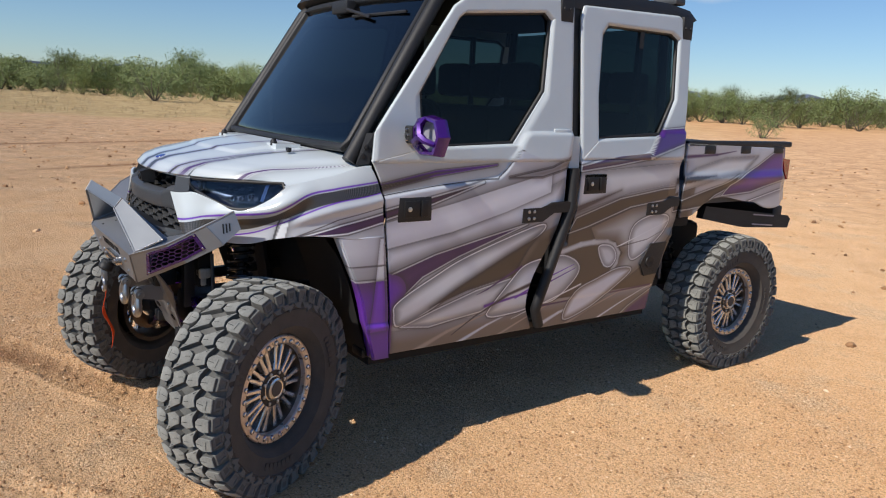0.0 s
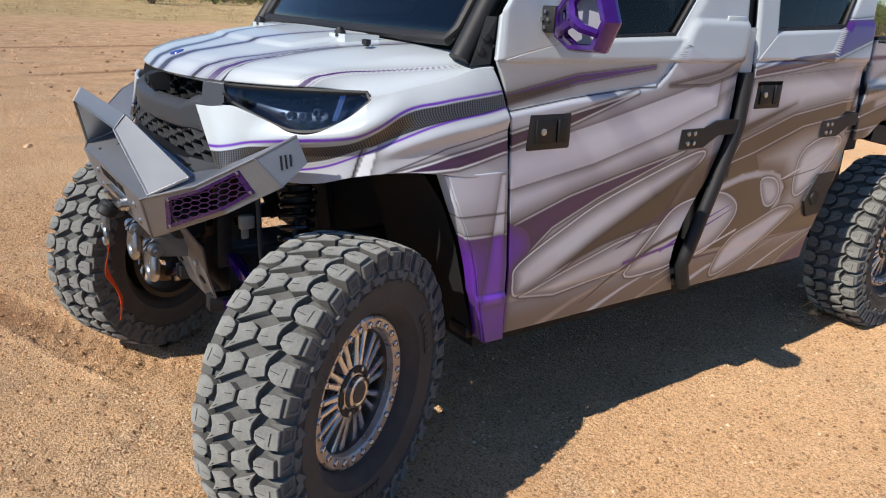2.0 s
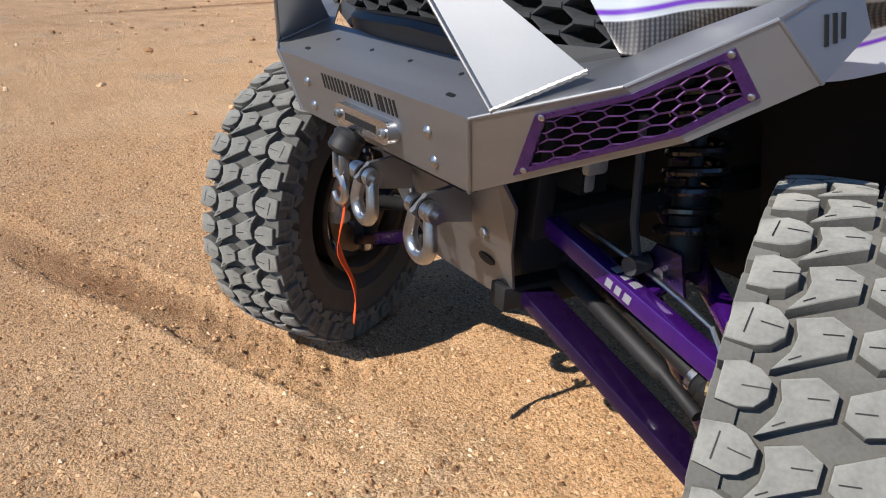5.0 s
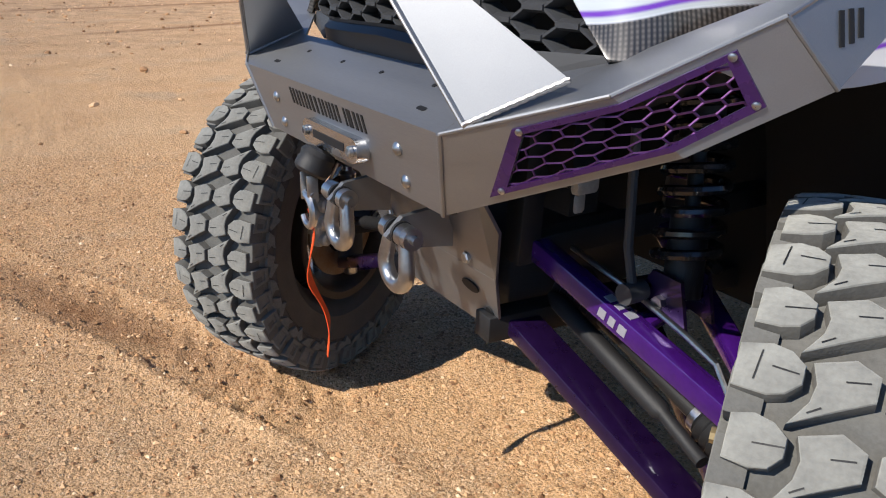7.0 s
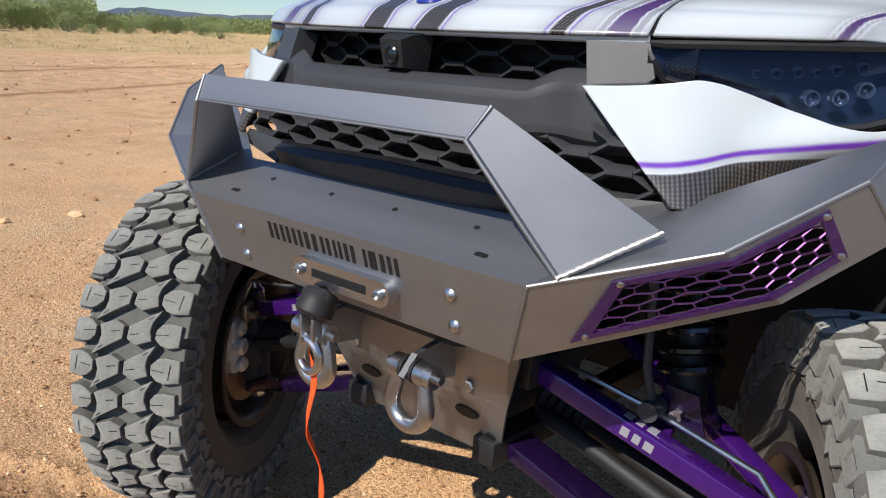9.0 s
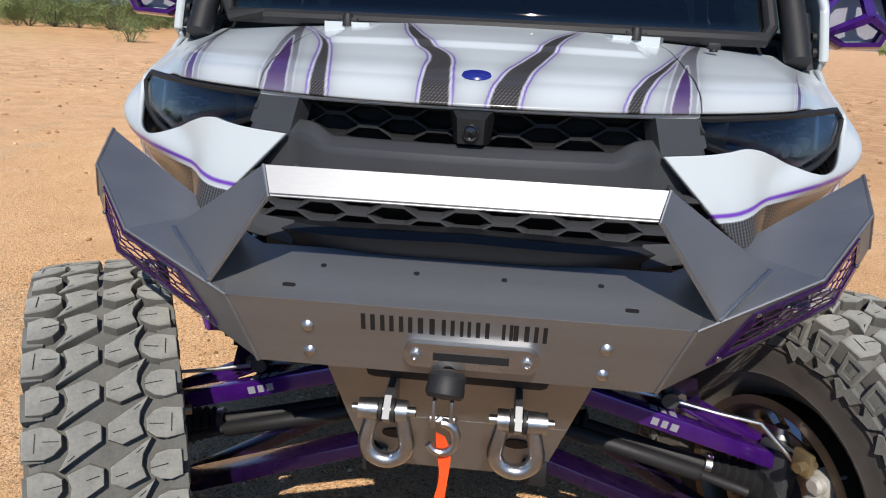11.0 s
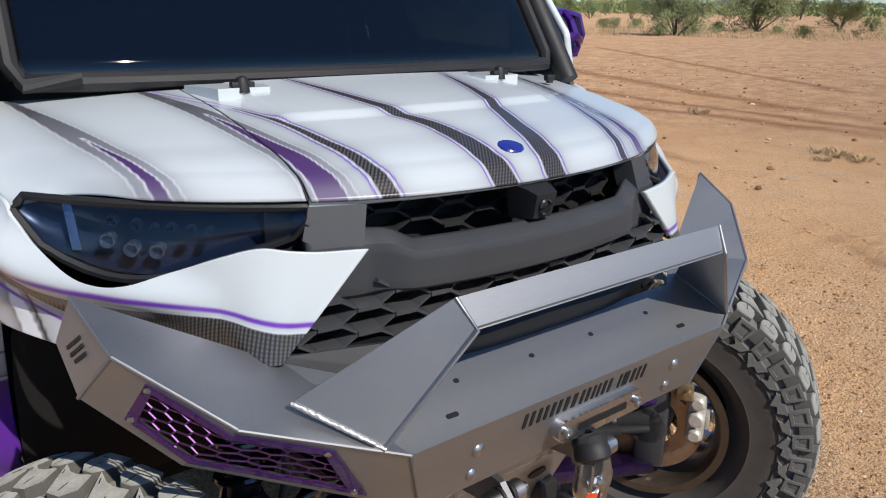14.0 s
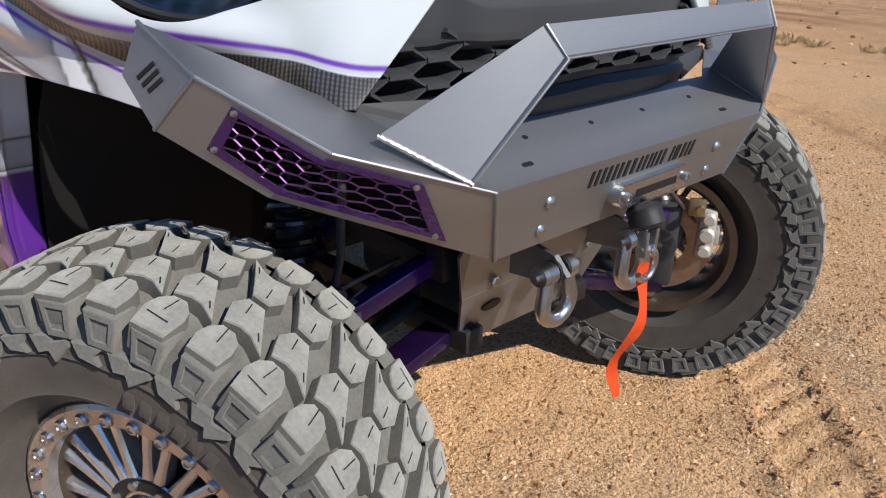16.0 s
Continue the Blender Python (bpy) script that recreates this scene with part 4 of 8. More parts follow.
def paint_side(x, y, z):
    """Doors, sill and bed: airbrushed tubes, wedges and flashes in lilac, brown and purple."""
    P = Paint(y, z)
    # brown field over the rear door and the lower sill
    P.fill([(1.30, 0.94), (1.55, 1.01), (1.85, 1.09), (2.19, 1.13), (2.45, 1.14), (2.45, 0.40), (1.0, 0.40), (1.05, 0.60)], BROWN * 1.3, TAN, 0.05, round_=False)
    P.fill([(0.50, 0.56), (1.05, 0.575), (1.5, 0.60), (2.3, 0.6), (2.3, 0.40), (0.45, 0.40)], TAN * 1.1, GREY, 0.07, round_=False)
    for k in range(7):
        y0 = 0.62 + 0.23 * k
        P.stroke([(y0, 0.44), (y0 + 0.2, 0.52), (y0 + 0.42, 0.58 + 0.01 * (k % 3))], LILAC if k % 2 else TAN * 2.2, 0.012 - 0.003 * (k % 3))
    # light band on the rear door, and the grey one through the middle of the front door
    P.fill([(1.53, 1.03), (1.92, 1.12), (2.25, 1.155), (2.36, 1.16), (2.36, 1.27), (1.6, 1.23), (1.53, 1.22)], PALE * 0.86, GREY * 1.2, 0.05, round_=False)
    P.fill([(1.66, 0.95), (1.95, 1.035), (2.33, 1.08), (2.36, 0.96), (2.2, 0.78), (1.9, 0.62), (1.86, 0.72), (1.92, 0.80), (1.85, 0.87), (1.70, 0.89)], PALE * 0.62, TAN, 0.09, round_=False)
    P.fill([(0.45, 0.95), (0.80, 1.00), (1.10, 1.10), (1.36, 1.17), (1.45, 1.2), (1.45, 1.06), (1.3, 1.01), (0.97, 0.95), (0.70, 0.89), (0.45, 0.82)], LILAC * 1.12, GREY * 1.15, 0.06, round_=False)
    P.fill([(0.45, 1.04), (0.8, 1.11), (1.2, 1.2), (1.36, 1.24), (1.36, 1.14), (1.1, 1.06), (0.8, 0.985), (0.45, 0.93)], LILAC * 1.25, LILAC, 0.05, round_=False)
    # purple flashes of the front door
    P.fill([(0.44, 1.092), (0.683, 1.141), (0.957, 1.196), (0.684, 1.110), (0.44, 1.052)], PURPLE * 0.8, INK, 0.02, PALE * 0.7, round_=False)
    P.fill([(0.44, 0.800), (0.500, 0.820), (0.717, 0.889), (0.971, 0.943), (1.232, 0.994), (0.844, 0.870), (0.66, 0.795), (0.516, 0.679), (0.44, 0.55)], PURPLE * 1.15, PURPLE * 0.85, 0.06, PALE * 0.7, round_=False)
    P.fill([(0.40, 0.795), (0.53, 0.815), (0.58, 0.745), (0.525, 0.65), (0.52, 0.44), (0.38, 0.44)], VIOLET, PURPLE * 1.6, 0.05)
    # white tubes with dark wedges between
    P.fill([(0.526, 0.645), (0.544, 0.697), (0.721, 0.790), (0.909, 0.871), (1.306, 0.985), (1.312, 0.936), (1.06, 0.815), (0.851, 0.718), (0.696, 0.635), (0.556, 0.586)], PALE * 0.95, GREY * 0.8, 0.05, PALE, halo=0.012)
    P.fill([(0.712, 0.653), (0.850, 0.726), (1.114, 0.847), (1.318, 0.936), (1.256, 0.873), (1.177, 0.753), (0.904, 0.707)], BROWN, INK * 1.5, 0.02, round_=False)
    P.fill([(0.568, 0.579), (0.733, 0.636), (0.957, 0.701), (1.165, 0.738), (1.078, 0.635), (1.001, 0.597), (0.717, 0.559)], PALE * 0.85, GREY * 0.8, 0.04, PALE * 0.8, round_=False)
    P.fill([(1.04, 0.575), (1.18, 0.745), (1.26, 0.80), (1.396, 0.821), (1.508, 0.818), (1.599, 0.767), (1.590, 0.703), (1.469, 0.603), (1.348, 0.584), (1.2, 0.56)], PALE * 0.9, GREY * 0.9, 0.06, PALE, halo=0.01)
    P.stroke([(1.02, 0.62), (1.3, 0.66), (1.58, 0.75)], VIOLET * 0.9, 0.008)
    P.stroke([(1.2, 0.64), (1.4, 0.72), (1.57, 0.77)], VIOLET * 1.3, 0.006)
    P.stroke([(1.63, 0.66), (1.36, 0.58), (1.2, 0.53)], PALE, 0.0045)
    P.stroke([(1.30, 0.70), (1.15, 0.66), (0.98, 0.58), (0.85, 0.50)], INK * 2, 0.01)
    P.stroke([(1.22, 0.79), (1.02, 0.70), (0.96, 0.68)], PURPLE, 0.006)
    # eye and ring on the rear door
    P.stroke([(1.478, 0.841), (1.60, 0.868), (1.691, 0.874), (1.79, 0.866), (1.846, 0.847), (1.885, 0.80), (1.875, 0.75), (1.82, 0.67), (1.734, 0.597)], PALE * 0.75, 0.012, False)
    P.fill([(1.732, 0.844), (1.80, 0.85), (1.849, 0.825), (1.870, 0.778), (1.836, 0.736), (1.78, 0.75)], PALE * 0.85, GREY, 0.035, PALE, halo=0.01)
    P.fill([(1.959, 0.828), (1.979, 0.940), (2.104, 0.990), (2.240, 0.984), (2.264, 0.936), (2.126, 0.816), (2.0, 0.757)], PALE * 0.9, GREY * 0.9, 0.05, PALE * 0.9, halo=0.015)
    P.stroke([(1.87, 0.835), (2.05, 0.89), (2.28, 0.96)], PALE, 0.004)
    P.stroke([(1.87, 0.833), (2.1, 0.86), (2.30, 0.93)], INK * 2, 0.003)
    P.stroke([(1.35, 0.573), (1.737, 0.585), (2.18, 0.60)], PURPLE * 0.8, 0.005, False)
    P.fill([(1.945, 0.43), (2.03, 0.49), (2.25, 0.60), (2.25, 0.42)], PURPLE, TAN, 0.03, PALE * 0.5, round_=False)
    P.fill([(1.60, 0.62), (1.75, 0.68), (1.90, 0.72), (2.0, 0.70), (1.86, 0.60), (1.72, 0.52), (1.55, 0.48)], LILAC * 1.1, TAN, 0.04, PALE * 0.7, halo=0.01)
    # dark edge of the brown spear
    P.fill([(1.50, 0.93), (1.548, 1.006), (1.85, 1.09), (2.187, 1.13), (2.325, 1.132), (2.332, 1.085), (1.934, 1.043), (1.638, 0.959)], BROWN, INK * 2, 0.02, PALE * 0.55, round_=False)
    P.fill([(1.53, 1.06), (1.70, 1.10), (1.85, 1.135), (1.70, 1.085), (1.53, 1.03)], INK * 2.5, round_=False)
    P.fill([(1.55, 1.235), (1.80, 1.26), (2.065, 1.294), (2.14, 1.37), (1.95, 1.33), (1.70, 1.285), (1.55, 1.26)], TAN * 0.9, PURPLE * 0.7, 0.03, PALE * 0.6, round_=False)
    # bed side
    P.fill([(2.30, 1.16), (2.443, 1.235), (2.704, 1.29), (3.026, 1.30), (2.897, 1.201), (2.62, 1.173), (2.30, 1.10)], PALE * 0.9, GREY, 0.04, round_=False)
    P.fill([(2.30, 1.18), (2.45, 1.19), (2.626, 1.189), (2.45, 1.165), (2.30, 1.15)], INK * 2, round_=False)
    P.fill([(2.30, 1.05), (2.695, 1.14), (2.85, 1.19), (2.80, 1.13), (2.637, 1.077), (2.543, 1.02), (2.30, 1.0)], BROWN * 1.2, INK, 0.03, PALE * 0.6, round_=False)
    P.fill([(2.706, 1.074), (2.782, 1.138), (3.037, 1.244), (3.18, 1.315), (3.40, 1.36), (3.40, 1.175), (2.991, 1.088)], VIOLET * 0.8, PURPLE, 0.06, PALE * 0.7, round_=False)
    P.fill([(2.97, 1.03), (3.338, 1.101), (3.42, 1.13), (3.42, 0.95), (3.1, 0.97)], PALE * 0.75, GREY, 0.04, PALE, round_=False)
    P.stroke([(2.36, 1.30), (2.62, 1.31), (2.8, 1.33)], PURPLE, 0.01)
    # above the belt crease: white with dark spears
    belt = [(0.3, 1.14), (0.463, 1.153), (0.681, 1.181), (0.956, 1.205), (1.037, 1.207), (1.088, 1.247), (1.16, 1.335), (1.30, 1.29), (1.5, 1.31), (1.56, 1.285), (2.05, 1.315), (2.14, 1.40), (2.30, 1.42), (2.36, 1.5), (3.5, 1.6)]
    a = np.clip((z - np.interp(y, *np.array(belt).T)) / 0.003 + 0.5, 0, 1)[:, None]
    fade = np.exp(-np.clip(z - np.interp(y, *np.array(belt).T), 0, None) / 0.03)[:, None] * 0.30
    P.c = P.c * (1 - a) + (WHITE * (1 - fade) + LILAC * fade) * a
    P.fill([(0.36, 1.194), (0.451, 1.200), (0.703, 1.248), (1.032, 1.271), (0.703, 1.230), (0.451, 1.180), (0.36, 1.172)], INK * 3, VIOLET * 0.5, 0.01, VIOLET * 0.8, round_=False, halo=0.012)
    P.fill([(0.36, 1.190), (0.668, 1.222), (0.36, 1.158)], INK * 1.5, round_=False, halo=0.012)
    P.fill([(1.10, 1.215), (1.36, 1.255), (1.47, 1.30), (1.47, 1.255), (1.3, 1.215)], TAN * 0.9, GREY, 0.03, INK * 2, round_=False)
    P.fill([(2.048, 1.296), (2.13, 1.437), (2.40, 1.46), (2.40, 1.39)], VIOLET * 0.55, PURPLE, 0.03, PALE * 0.7, round_=False)
    ln = np.clip(1.6 - np.abs(z - np.interp(y, *np.array(belt).T)) / 0.0025, 0, 1)[:, None] * (y < 1.17)[:, None]
    P.c = P.c * (1 - ln) + INK * ln
    weave = np.clip(sdist(y, z, [(0.36, 1.190), (0.64, 1.219), (0.36, 1.160)]) / 0.002, 0, 1)
    return P.c, weave


def lip_y(x):
    return -0.262 + 0.3955 * x * x + 0.48 * x ** 4


def rear_y(x):
    return 0.25 + 0.35 * x * x


def hood_v(x, y):
    return (y - lip_y(x)) / (rear_y(x) - lip_y(x))


STRIPES = [  # course of the middle (share of the way back, x), half width of the core at the lip, where it ends, half width of the shaded band, kind
    ([(0, -0.556), (0.18, -0.580), (0.4, -0.605), (1, -0.660)], 0.011, 0.42, 0.026, 0),
    ([(0, -0.352), (0.17, -0.366), (0.4, -0.390), (1, -0.450)], 0.022, 0.62, 0.036, 0),
    ([(0, -0.270), (0.22, -0.290), (0.46, -0.318), (0.74, -0.380), (1, -0.44)], 0.014, 0.74, 0.0, 1),
    ([(0, -0.065), (0.13, -0.068), (0.35, -0.078), (0.5, -0.118), (1, -0.185)], 0.024, 1.1, 0.0, 1),
    ([(0, 0.050), (0.2, 0.080), (0.45, 0.122), (0.61, 0.145), (1, 0.205)], 0.023, 1.05, 0.0, 1),
    ([(0, 0.265), (0.16, 0.305), (0.37, 0.355), (0.67, 0.415), (1, 0.465)], 0.011, 0.62, 0.0, 1),
    ([(0, 0.345), (0.08, 0.356), (0.21, 0.372), (0.48, 0.405), (1, 0.485)], 0.017, 0.40, 0.029, 0),
    ([(0, 0.585), (0.27, 0.632), (0.66, 0.700), (1, 0.752)], 0.006, 0.9, 0.011, 0)]


def paint_hood(x, y, z):
    """White bonnet with lengthwise tapering stripes in carbon and purple, edged in violet and white, each in a soft grey shade."""
    v = np.clip(hood_v(x, y), 0, 1)
    c = np.tile(WHITE, (len(x), 1))
    weave = np.zeros(len(x))
    for pts, w0, end, band, kind in STRIPES:
        xc = curve(v, pts)
        w = w0 * np.clip(1 - v / end, 0, 1) ** 0.9
        d = np.abs(x - xc)
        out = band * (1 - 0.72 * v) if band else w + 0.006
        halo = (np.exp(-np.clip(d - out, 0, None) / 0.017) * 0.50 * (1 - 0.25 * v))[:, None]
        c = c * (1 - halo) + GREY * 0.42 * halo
        if band:
            inb = np.clip((out - d) / 0.003 + 0.5, 0, 1)[:, None]
            c = c * (1 - inb) + (GREY * 0.95 + (GREY * 0.30 - GREY * 0.95) * np.clip(v * 1.3, 0, 1)[:, None]) * inb
            ln = (np.clip(1.5 - np.abs(d - out) / 0.0016, 0, 1) * 0.55)[:, None]
            c = c * (1 - ln) + PALE * 0.85 * ln
        else:
            rim = np.clip((w + 0.0055 - d) / 0.0015 + 0.5, 0, 1)[:, None]
            c = c * (1 - rim) + LILAC * 0.75 * rim
            ln = np.clip(1.5 - np.abs(d - w - 0.0065) / 0.0017, 0, 1)[:, None]
            c = c * (1 - ln) + VIOLET * ln
        a = np.clip((w - d) / 0.0018 + 0.5, 0, 1) * (w > 0.0006)
        weave = weave * (d > out + 0.002)
        if kind:
            weave = np.maximum(weave, a)
        else:
            c = c * (1 - a[:, None]) + PURPLE * a[:, None]
            ln = (np.clip(1.5 - np.abs(d - w) / 0.0014, 0, 1) * (w > 0.0006) * 0.6)[:, None]
            c = c * (1 - ln) + PALE * ln
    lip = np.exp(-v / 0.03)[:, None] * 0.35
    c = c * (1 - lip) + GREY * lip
    return c, weave


def hood_z(x, v):
    zr = 1.322 - 0.03 * (x / 0.7) ** 2
    z0 = 1.197 + 0.012 * (x / 0.7) ** 2
    g = curve(v, [(0, 0), (0.03, 0.17), (0.10, 0.33), (0.30, 0.55), (0.60, 0.80), (1, 1)])
    return z0 + (zr - z0) * g


def hood_fn(u, v):
    x = -0.382 + 0.764 * u
    z = hood_z(x, v) + 0.008 * smooth((0.33 - np.abs(x)) / 0.03) * smooth((v - 0.45) / 0.06)
    return x, lip_y(x) + (rear_y(x) - lip_y(x)) * v - 0.006 * np.exp(-v / 0.02), z


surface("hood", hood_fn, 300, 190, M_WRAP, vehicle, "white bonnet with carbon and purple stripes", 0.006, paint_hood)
bm = bmesh.new()
tube(bm, [(x, lip_y(x) + 0.008, 1.197) for x in np.linspace(-0.38, 0.38, 25)], 0.008, 8)
part("hood_lip", bm, M_WHITE, vehicle)
for s_ in (1, -1):
    bm = bmesh.new()
    tube(bm, [(s_ * 0.384, float(lip_y(0.384)) + (float(rear_y(0.384)) - float(lip_y(0.384))) * k / 24, float(hood_z(np.array(0.384), np.array(k / 24))) + 0.0008) for k in range(25)], 0.0017, 6)
    part("panel_gap", bm, M_CUT, vehicle)


def plan_x(y):
    return curve(y, [(-0.245, 0.335), (-0.215, 0.45), (-0.09, 0.59), (0.0, 0.69), (0.08, 0.742), (0.2, 0.783), (0.33, 0.80), (0.5, 0.80), (4, 0.80)])


def door_front(z):
    return curve(z, [(0.40, 0.532), (0.48, 0.524), (0.982, 0.472), (1.215, 0.435), (1.317, 0.388), (1.40, 0.36)])


LEDGE = [(0.2, 0.3), (0.2, 1.13), (0.463, 1.15), (0.681, 1.178), (0.956, 1.203), (1.045, 1.214), (1.085, 1.245), (1.19, 1.395), (1.215, 1.41), (1.50, 1.412),
         (1.505, 1.278), (1.75, 1.288), (1.98, 1.302), (2.05, 1.318), (2.11, 1.41), (2.14, 1.432), (4, 1.44), (4, 0.3)]


def side_x(y, z):
    y, z = np.broadcast_arrays(np.asarray(y, float), np.asarray(z, float))
    ledge = sdist(y.ravel(), z.ravel(), LEDGE).reshape(y.shape)
    b = plan_x(y) - 0.016 * smooth((1.20 - z) / 0.5) - 0.025 * smooth((0.72 - z) / 0.27) - np.clip(z - 1.3, 0, None) * 0.11
    edge = np.where(y < 1.51, np.clip((y - 1.385 - 0.09 * (z - 1.0)) / 0.07, 0, 1), np.clip((y - 2.215 - 0.07 * (z - 1.0)) / 0.08, 0, 1)) * smooth((z - 0.86) / 0.06) * smooth((1.30 - z) / 0.06)
    b = b - 0.014 * edge * (y < 2.36)
    return b - 0.007 + 0.013 * smooth(ledge / 0.022 + 0.5) - 0.004 * smooth((0.60 - z) / 0.02)


for sx in (1, -1):
    def shoulder(v):
        return 0.722 + 0.058 * v, 0.062 + 0.343 * v, 1.190 + 0.079 * v

    def fender_top(u, v, sx=sx):
        xe, ye, ze = shoulder(v)
        x = 0.386 + (xe - 0.386) * u
        hy = lip_y(x) + (rear_y(x) - lip_y(x)) * v
        k = smooth((x - 0.60) / (xe - 0.60))
        y = hy + (ye - hy) * smooth((u - 0.55) / 0.45)
        z = hood_z(x, v) * (1 - k) + ze * k + 0.012 * np.sin(np.pi * k) * v
        return sx * x, y, z
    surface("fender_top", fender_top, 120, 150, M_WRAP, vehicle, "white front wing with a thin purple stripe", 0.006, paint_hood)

    def wing(u, v, sx=sx):
        y = curve(u, [(0, -0.247), (0.12, -0.228), (0.25, -0.175), (0.36, -0.095), (0.46, -0.02), (0.55, 0.06), (0.66, 0.18), (0.82, 0.31), (1, 0.445)])
        x = curve(u, [(0, 0.335), (0.12, 0.425), (0.25, 0.515), (0.36, 0.592), (0.46, 0.665), (0.55, 0.728), (0.66, 0.778), (0.82, 0.799), (1, 0.80)])
        top = curve(y, [(-0.247, 1.131), (-0.235, 1.1365), (-0.222, 1.142), (-0.208, 1.1475), (-0.198, 1.1455), (-0.18, 1.137), (-0.15, 1.122), (-0.12, 1.107), (-0.10, 1.0975), (-0.085, 1.094), (-0.07, 1.0935), (-0.047, 1.098), (-0.012, 1.117), (0.024, 1.145), (0.050, 1.172), (0.066, 1.189), (0.105, 1.200), (0.25, 1.233), (0.405, 1.269), (0.46, 1.272)])
        bot = curve(y, [(-0.247, 0.985), (-0.16, 0.985), (-0.116, 0.965), (-0.047, 0.965), (0.027, 0.989), (0.126, 1.003), (0.264, 0.992), (0.30, 0.985), (0.46, 0.985)])
        z = bot + (top - bot) * v
        y = np.where(u > 0.7, y + (door_front(z) - 0.012 - 0.445) * smooth((u - 0.7) / 0.3), y)
        w = np.clip((z - 1.10) / (top - 1.10 + 1e-6), 0, 1) * smooth((y + 0.01) / 0.06)
        xe = np.where(y < 0.062, np.minimum(plan_x(y) - 0.007, 0.722), 0.722 + 0.058 * np.clip((y - 0.062) / 0.343, 0, 1))
        x = x + (xe - x) * w ** 2
        x = x + (1 - u / 0.25).clip(0, 1) * (0.127 - 0.143 * v)
        flare = np.exp(-((z - curve(y, LINE_P) - 0.004) / 0.032) ** 2) * smooth((y + 0.20) / 0.12) * smooth((0.20 - y) / 0.16) * 0.030
        x, y = x + flare, y - 0.7 * flare
        x = x + 0.014 * np.exp(-((z - curve(y, LINE_C) + 0.03) / 0.02) ** 2) * smooth((y - 0.03) / 0.12)
        return sx * x, y, z
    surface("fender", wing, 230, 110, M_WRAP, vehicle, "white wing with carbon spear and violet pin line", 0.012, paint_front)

    def quarter(u, v, sx=sx):
        z = 0.45 + 0.54 * v
        ya = curve(z, [(0.44, 0.45), (0.575, 0.411), (0.80, 0.346), (0.876, 0.312), (1.0, 0.258)])
        y = ya + (door_front(z) - 0.012 - ya) * u
        return sx * (side_x(y, z) + 0.012 * smooth((0.62 - z) / 0.03)), y, z

    def flange(u, v, sx=sx):
        x, y, z = quarter(np.zeros_like(u), v)
        return x - sx * 0.055 * u, y - 0.006 * np.sin(np.pi * np.minimum(u * 4, 1)), z

    def paint_quarter(x, y, z):
        P = Paint(y, z)
        P.c = GREY * 1.5 + (LILAC - GREY) * smooth((z - 0.84) / 0.1)[:, None] * 0.7
        P.fill([(0.2, 0.808), (0.5, 0.80), (0.6, 0.81), (0.6, 0.4), (0.2, 0.4)], VIOLET, PURPLE * 1.5, 0.10, PALE * 0.8, round_=False)
        # streak beside the door edge: grazing sun painted on, pale above, bright violet below
        P.fill([(0.44, 0.98), (0.455, 0.98), (0.47, 0.80), (0.43, 0.80)], PALE, LILAC, 0.01, round_=False)
        P.fill([(0.43, 0.80), (0.47, 0.80), (0.49, 0.58), (0.41, 0.58)], VIOLET * 1.5, VIOLET, 0.02, round_=False)
        P.stroke([(0.2, 0.87), (0.5, 0.865)], INK * 3, 0.003, False)
        return P.c, np.zeros(len(y))
    surface("quarter_panel", quarter, 60, 130, M_WRAP, vehicle, "violet and lilac sill panel behind the wheel arch", 0.012, paint_quarter)
    surface("arch_flange", flange, 14, 130, M_WRAP, vehicle, "violet inner lip of the wheel arch", 0.004, paint_quarter)

    def front_low(u, v, sx=sx):
        z = 0.462 + 0.828 * v
        yr = curve(z, [(0.44, 1.335), (0.478, 1.325), (0.584, 1.279), (1.059, 1.460), (1.249, 1.462), (1.30, 1.466)])
        y = door_front(z) + (yr - door_front(z)) * u
        return sx * side_x(y, z), y, z
    fd = surface("front_door", front_low, 330 if sx > 0 else 80, 280 if sx > 0 else 70, M_WRAP, vehicle, "front door in an airbrushed lilac, purple and brown wrap", 0.012, paint_side)

    def rear_low(u, v, sx=sx):
        z = 0.455 + 0.835 * v
        yf = curve(z, [(0.44, 1.40), (0.57, 1.385), (1.056, 1.543), (1.248, 1.551), (1.30, 1.55)])
        yr = curve(z, [(0.44, 2.185), (0.621, 2.207), (1.023, 2.340), (1.24, 2.312), (1.30, 2.312)])
        y = yf + (yr - yf) * u
        return sx * side_x(y, z), y, z
    rd = surface("rear_door", rear_low, 270 if sx > 0 else 80, 270 if sx > 0 else 70, M_WRAP, vehicle, "rear door in an airbrushed brown and lilac wrap", 0.012, paint_side)

    def bedside(u, v, sx=sx):
        yy = 2.352 + 1.06 * u
        bot = curve(yy, [(2.35, 0.965), (2.45, 0.975), (2.543, 1.032), (2.964, 1.032), (3.06, 1.02), (3.173, 0.983), (3.30, 0.985), (3.40, 1.02)])
        top = 1.372 - 0.03 * u
        z = bot + (top - bot) * v
        y = yy - 0.05 * v * u ** 4
        return sx * (0.80 - 0.035 * smooth((u - 0.9) / 0.1) + 0.012 * np.exp(-((z - 1.17) / 0.03) ** 2)), y, z
    surface("bed_side", bedside, 210 if sx > 0 else 60, 90 if sx > 0 else 30, M_WRAP, vehicle, "lilac and purple cargo bed side", 0.016, paint_side)

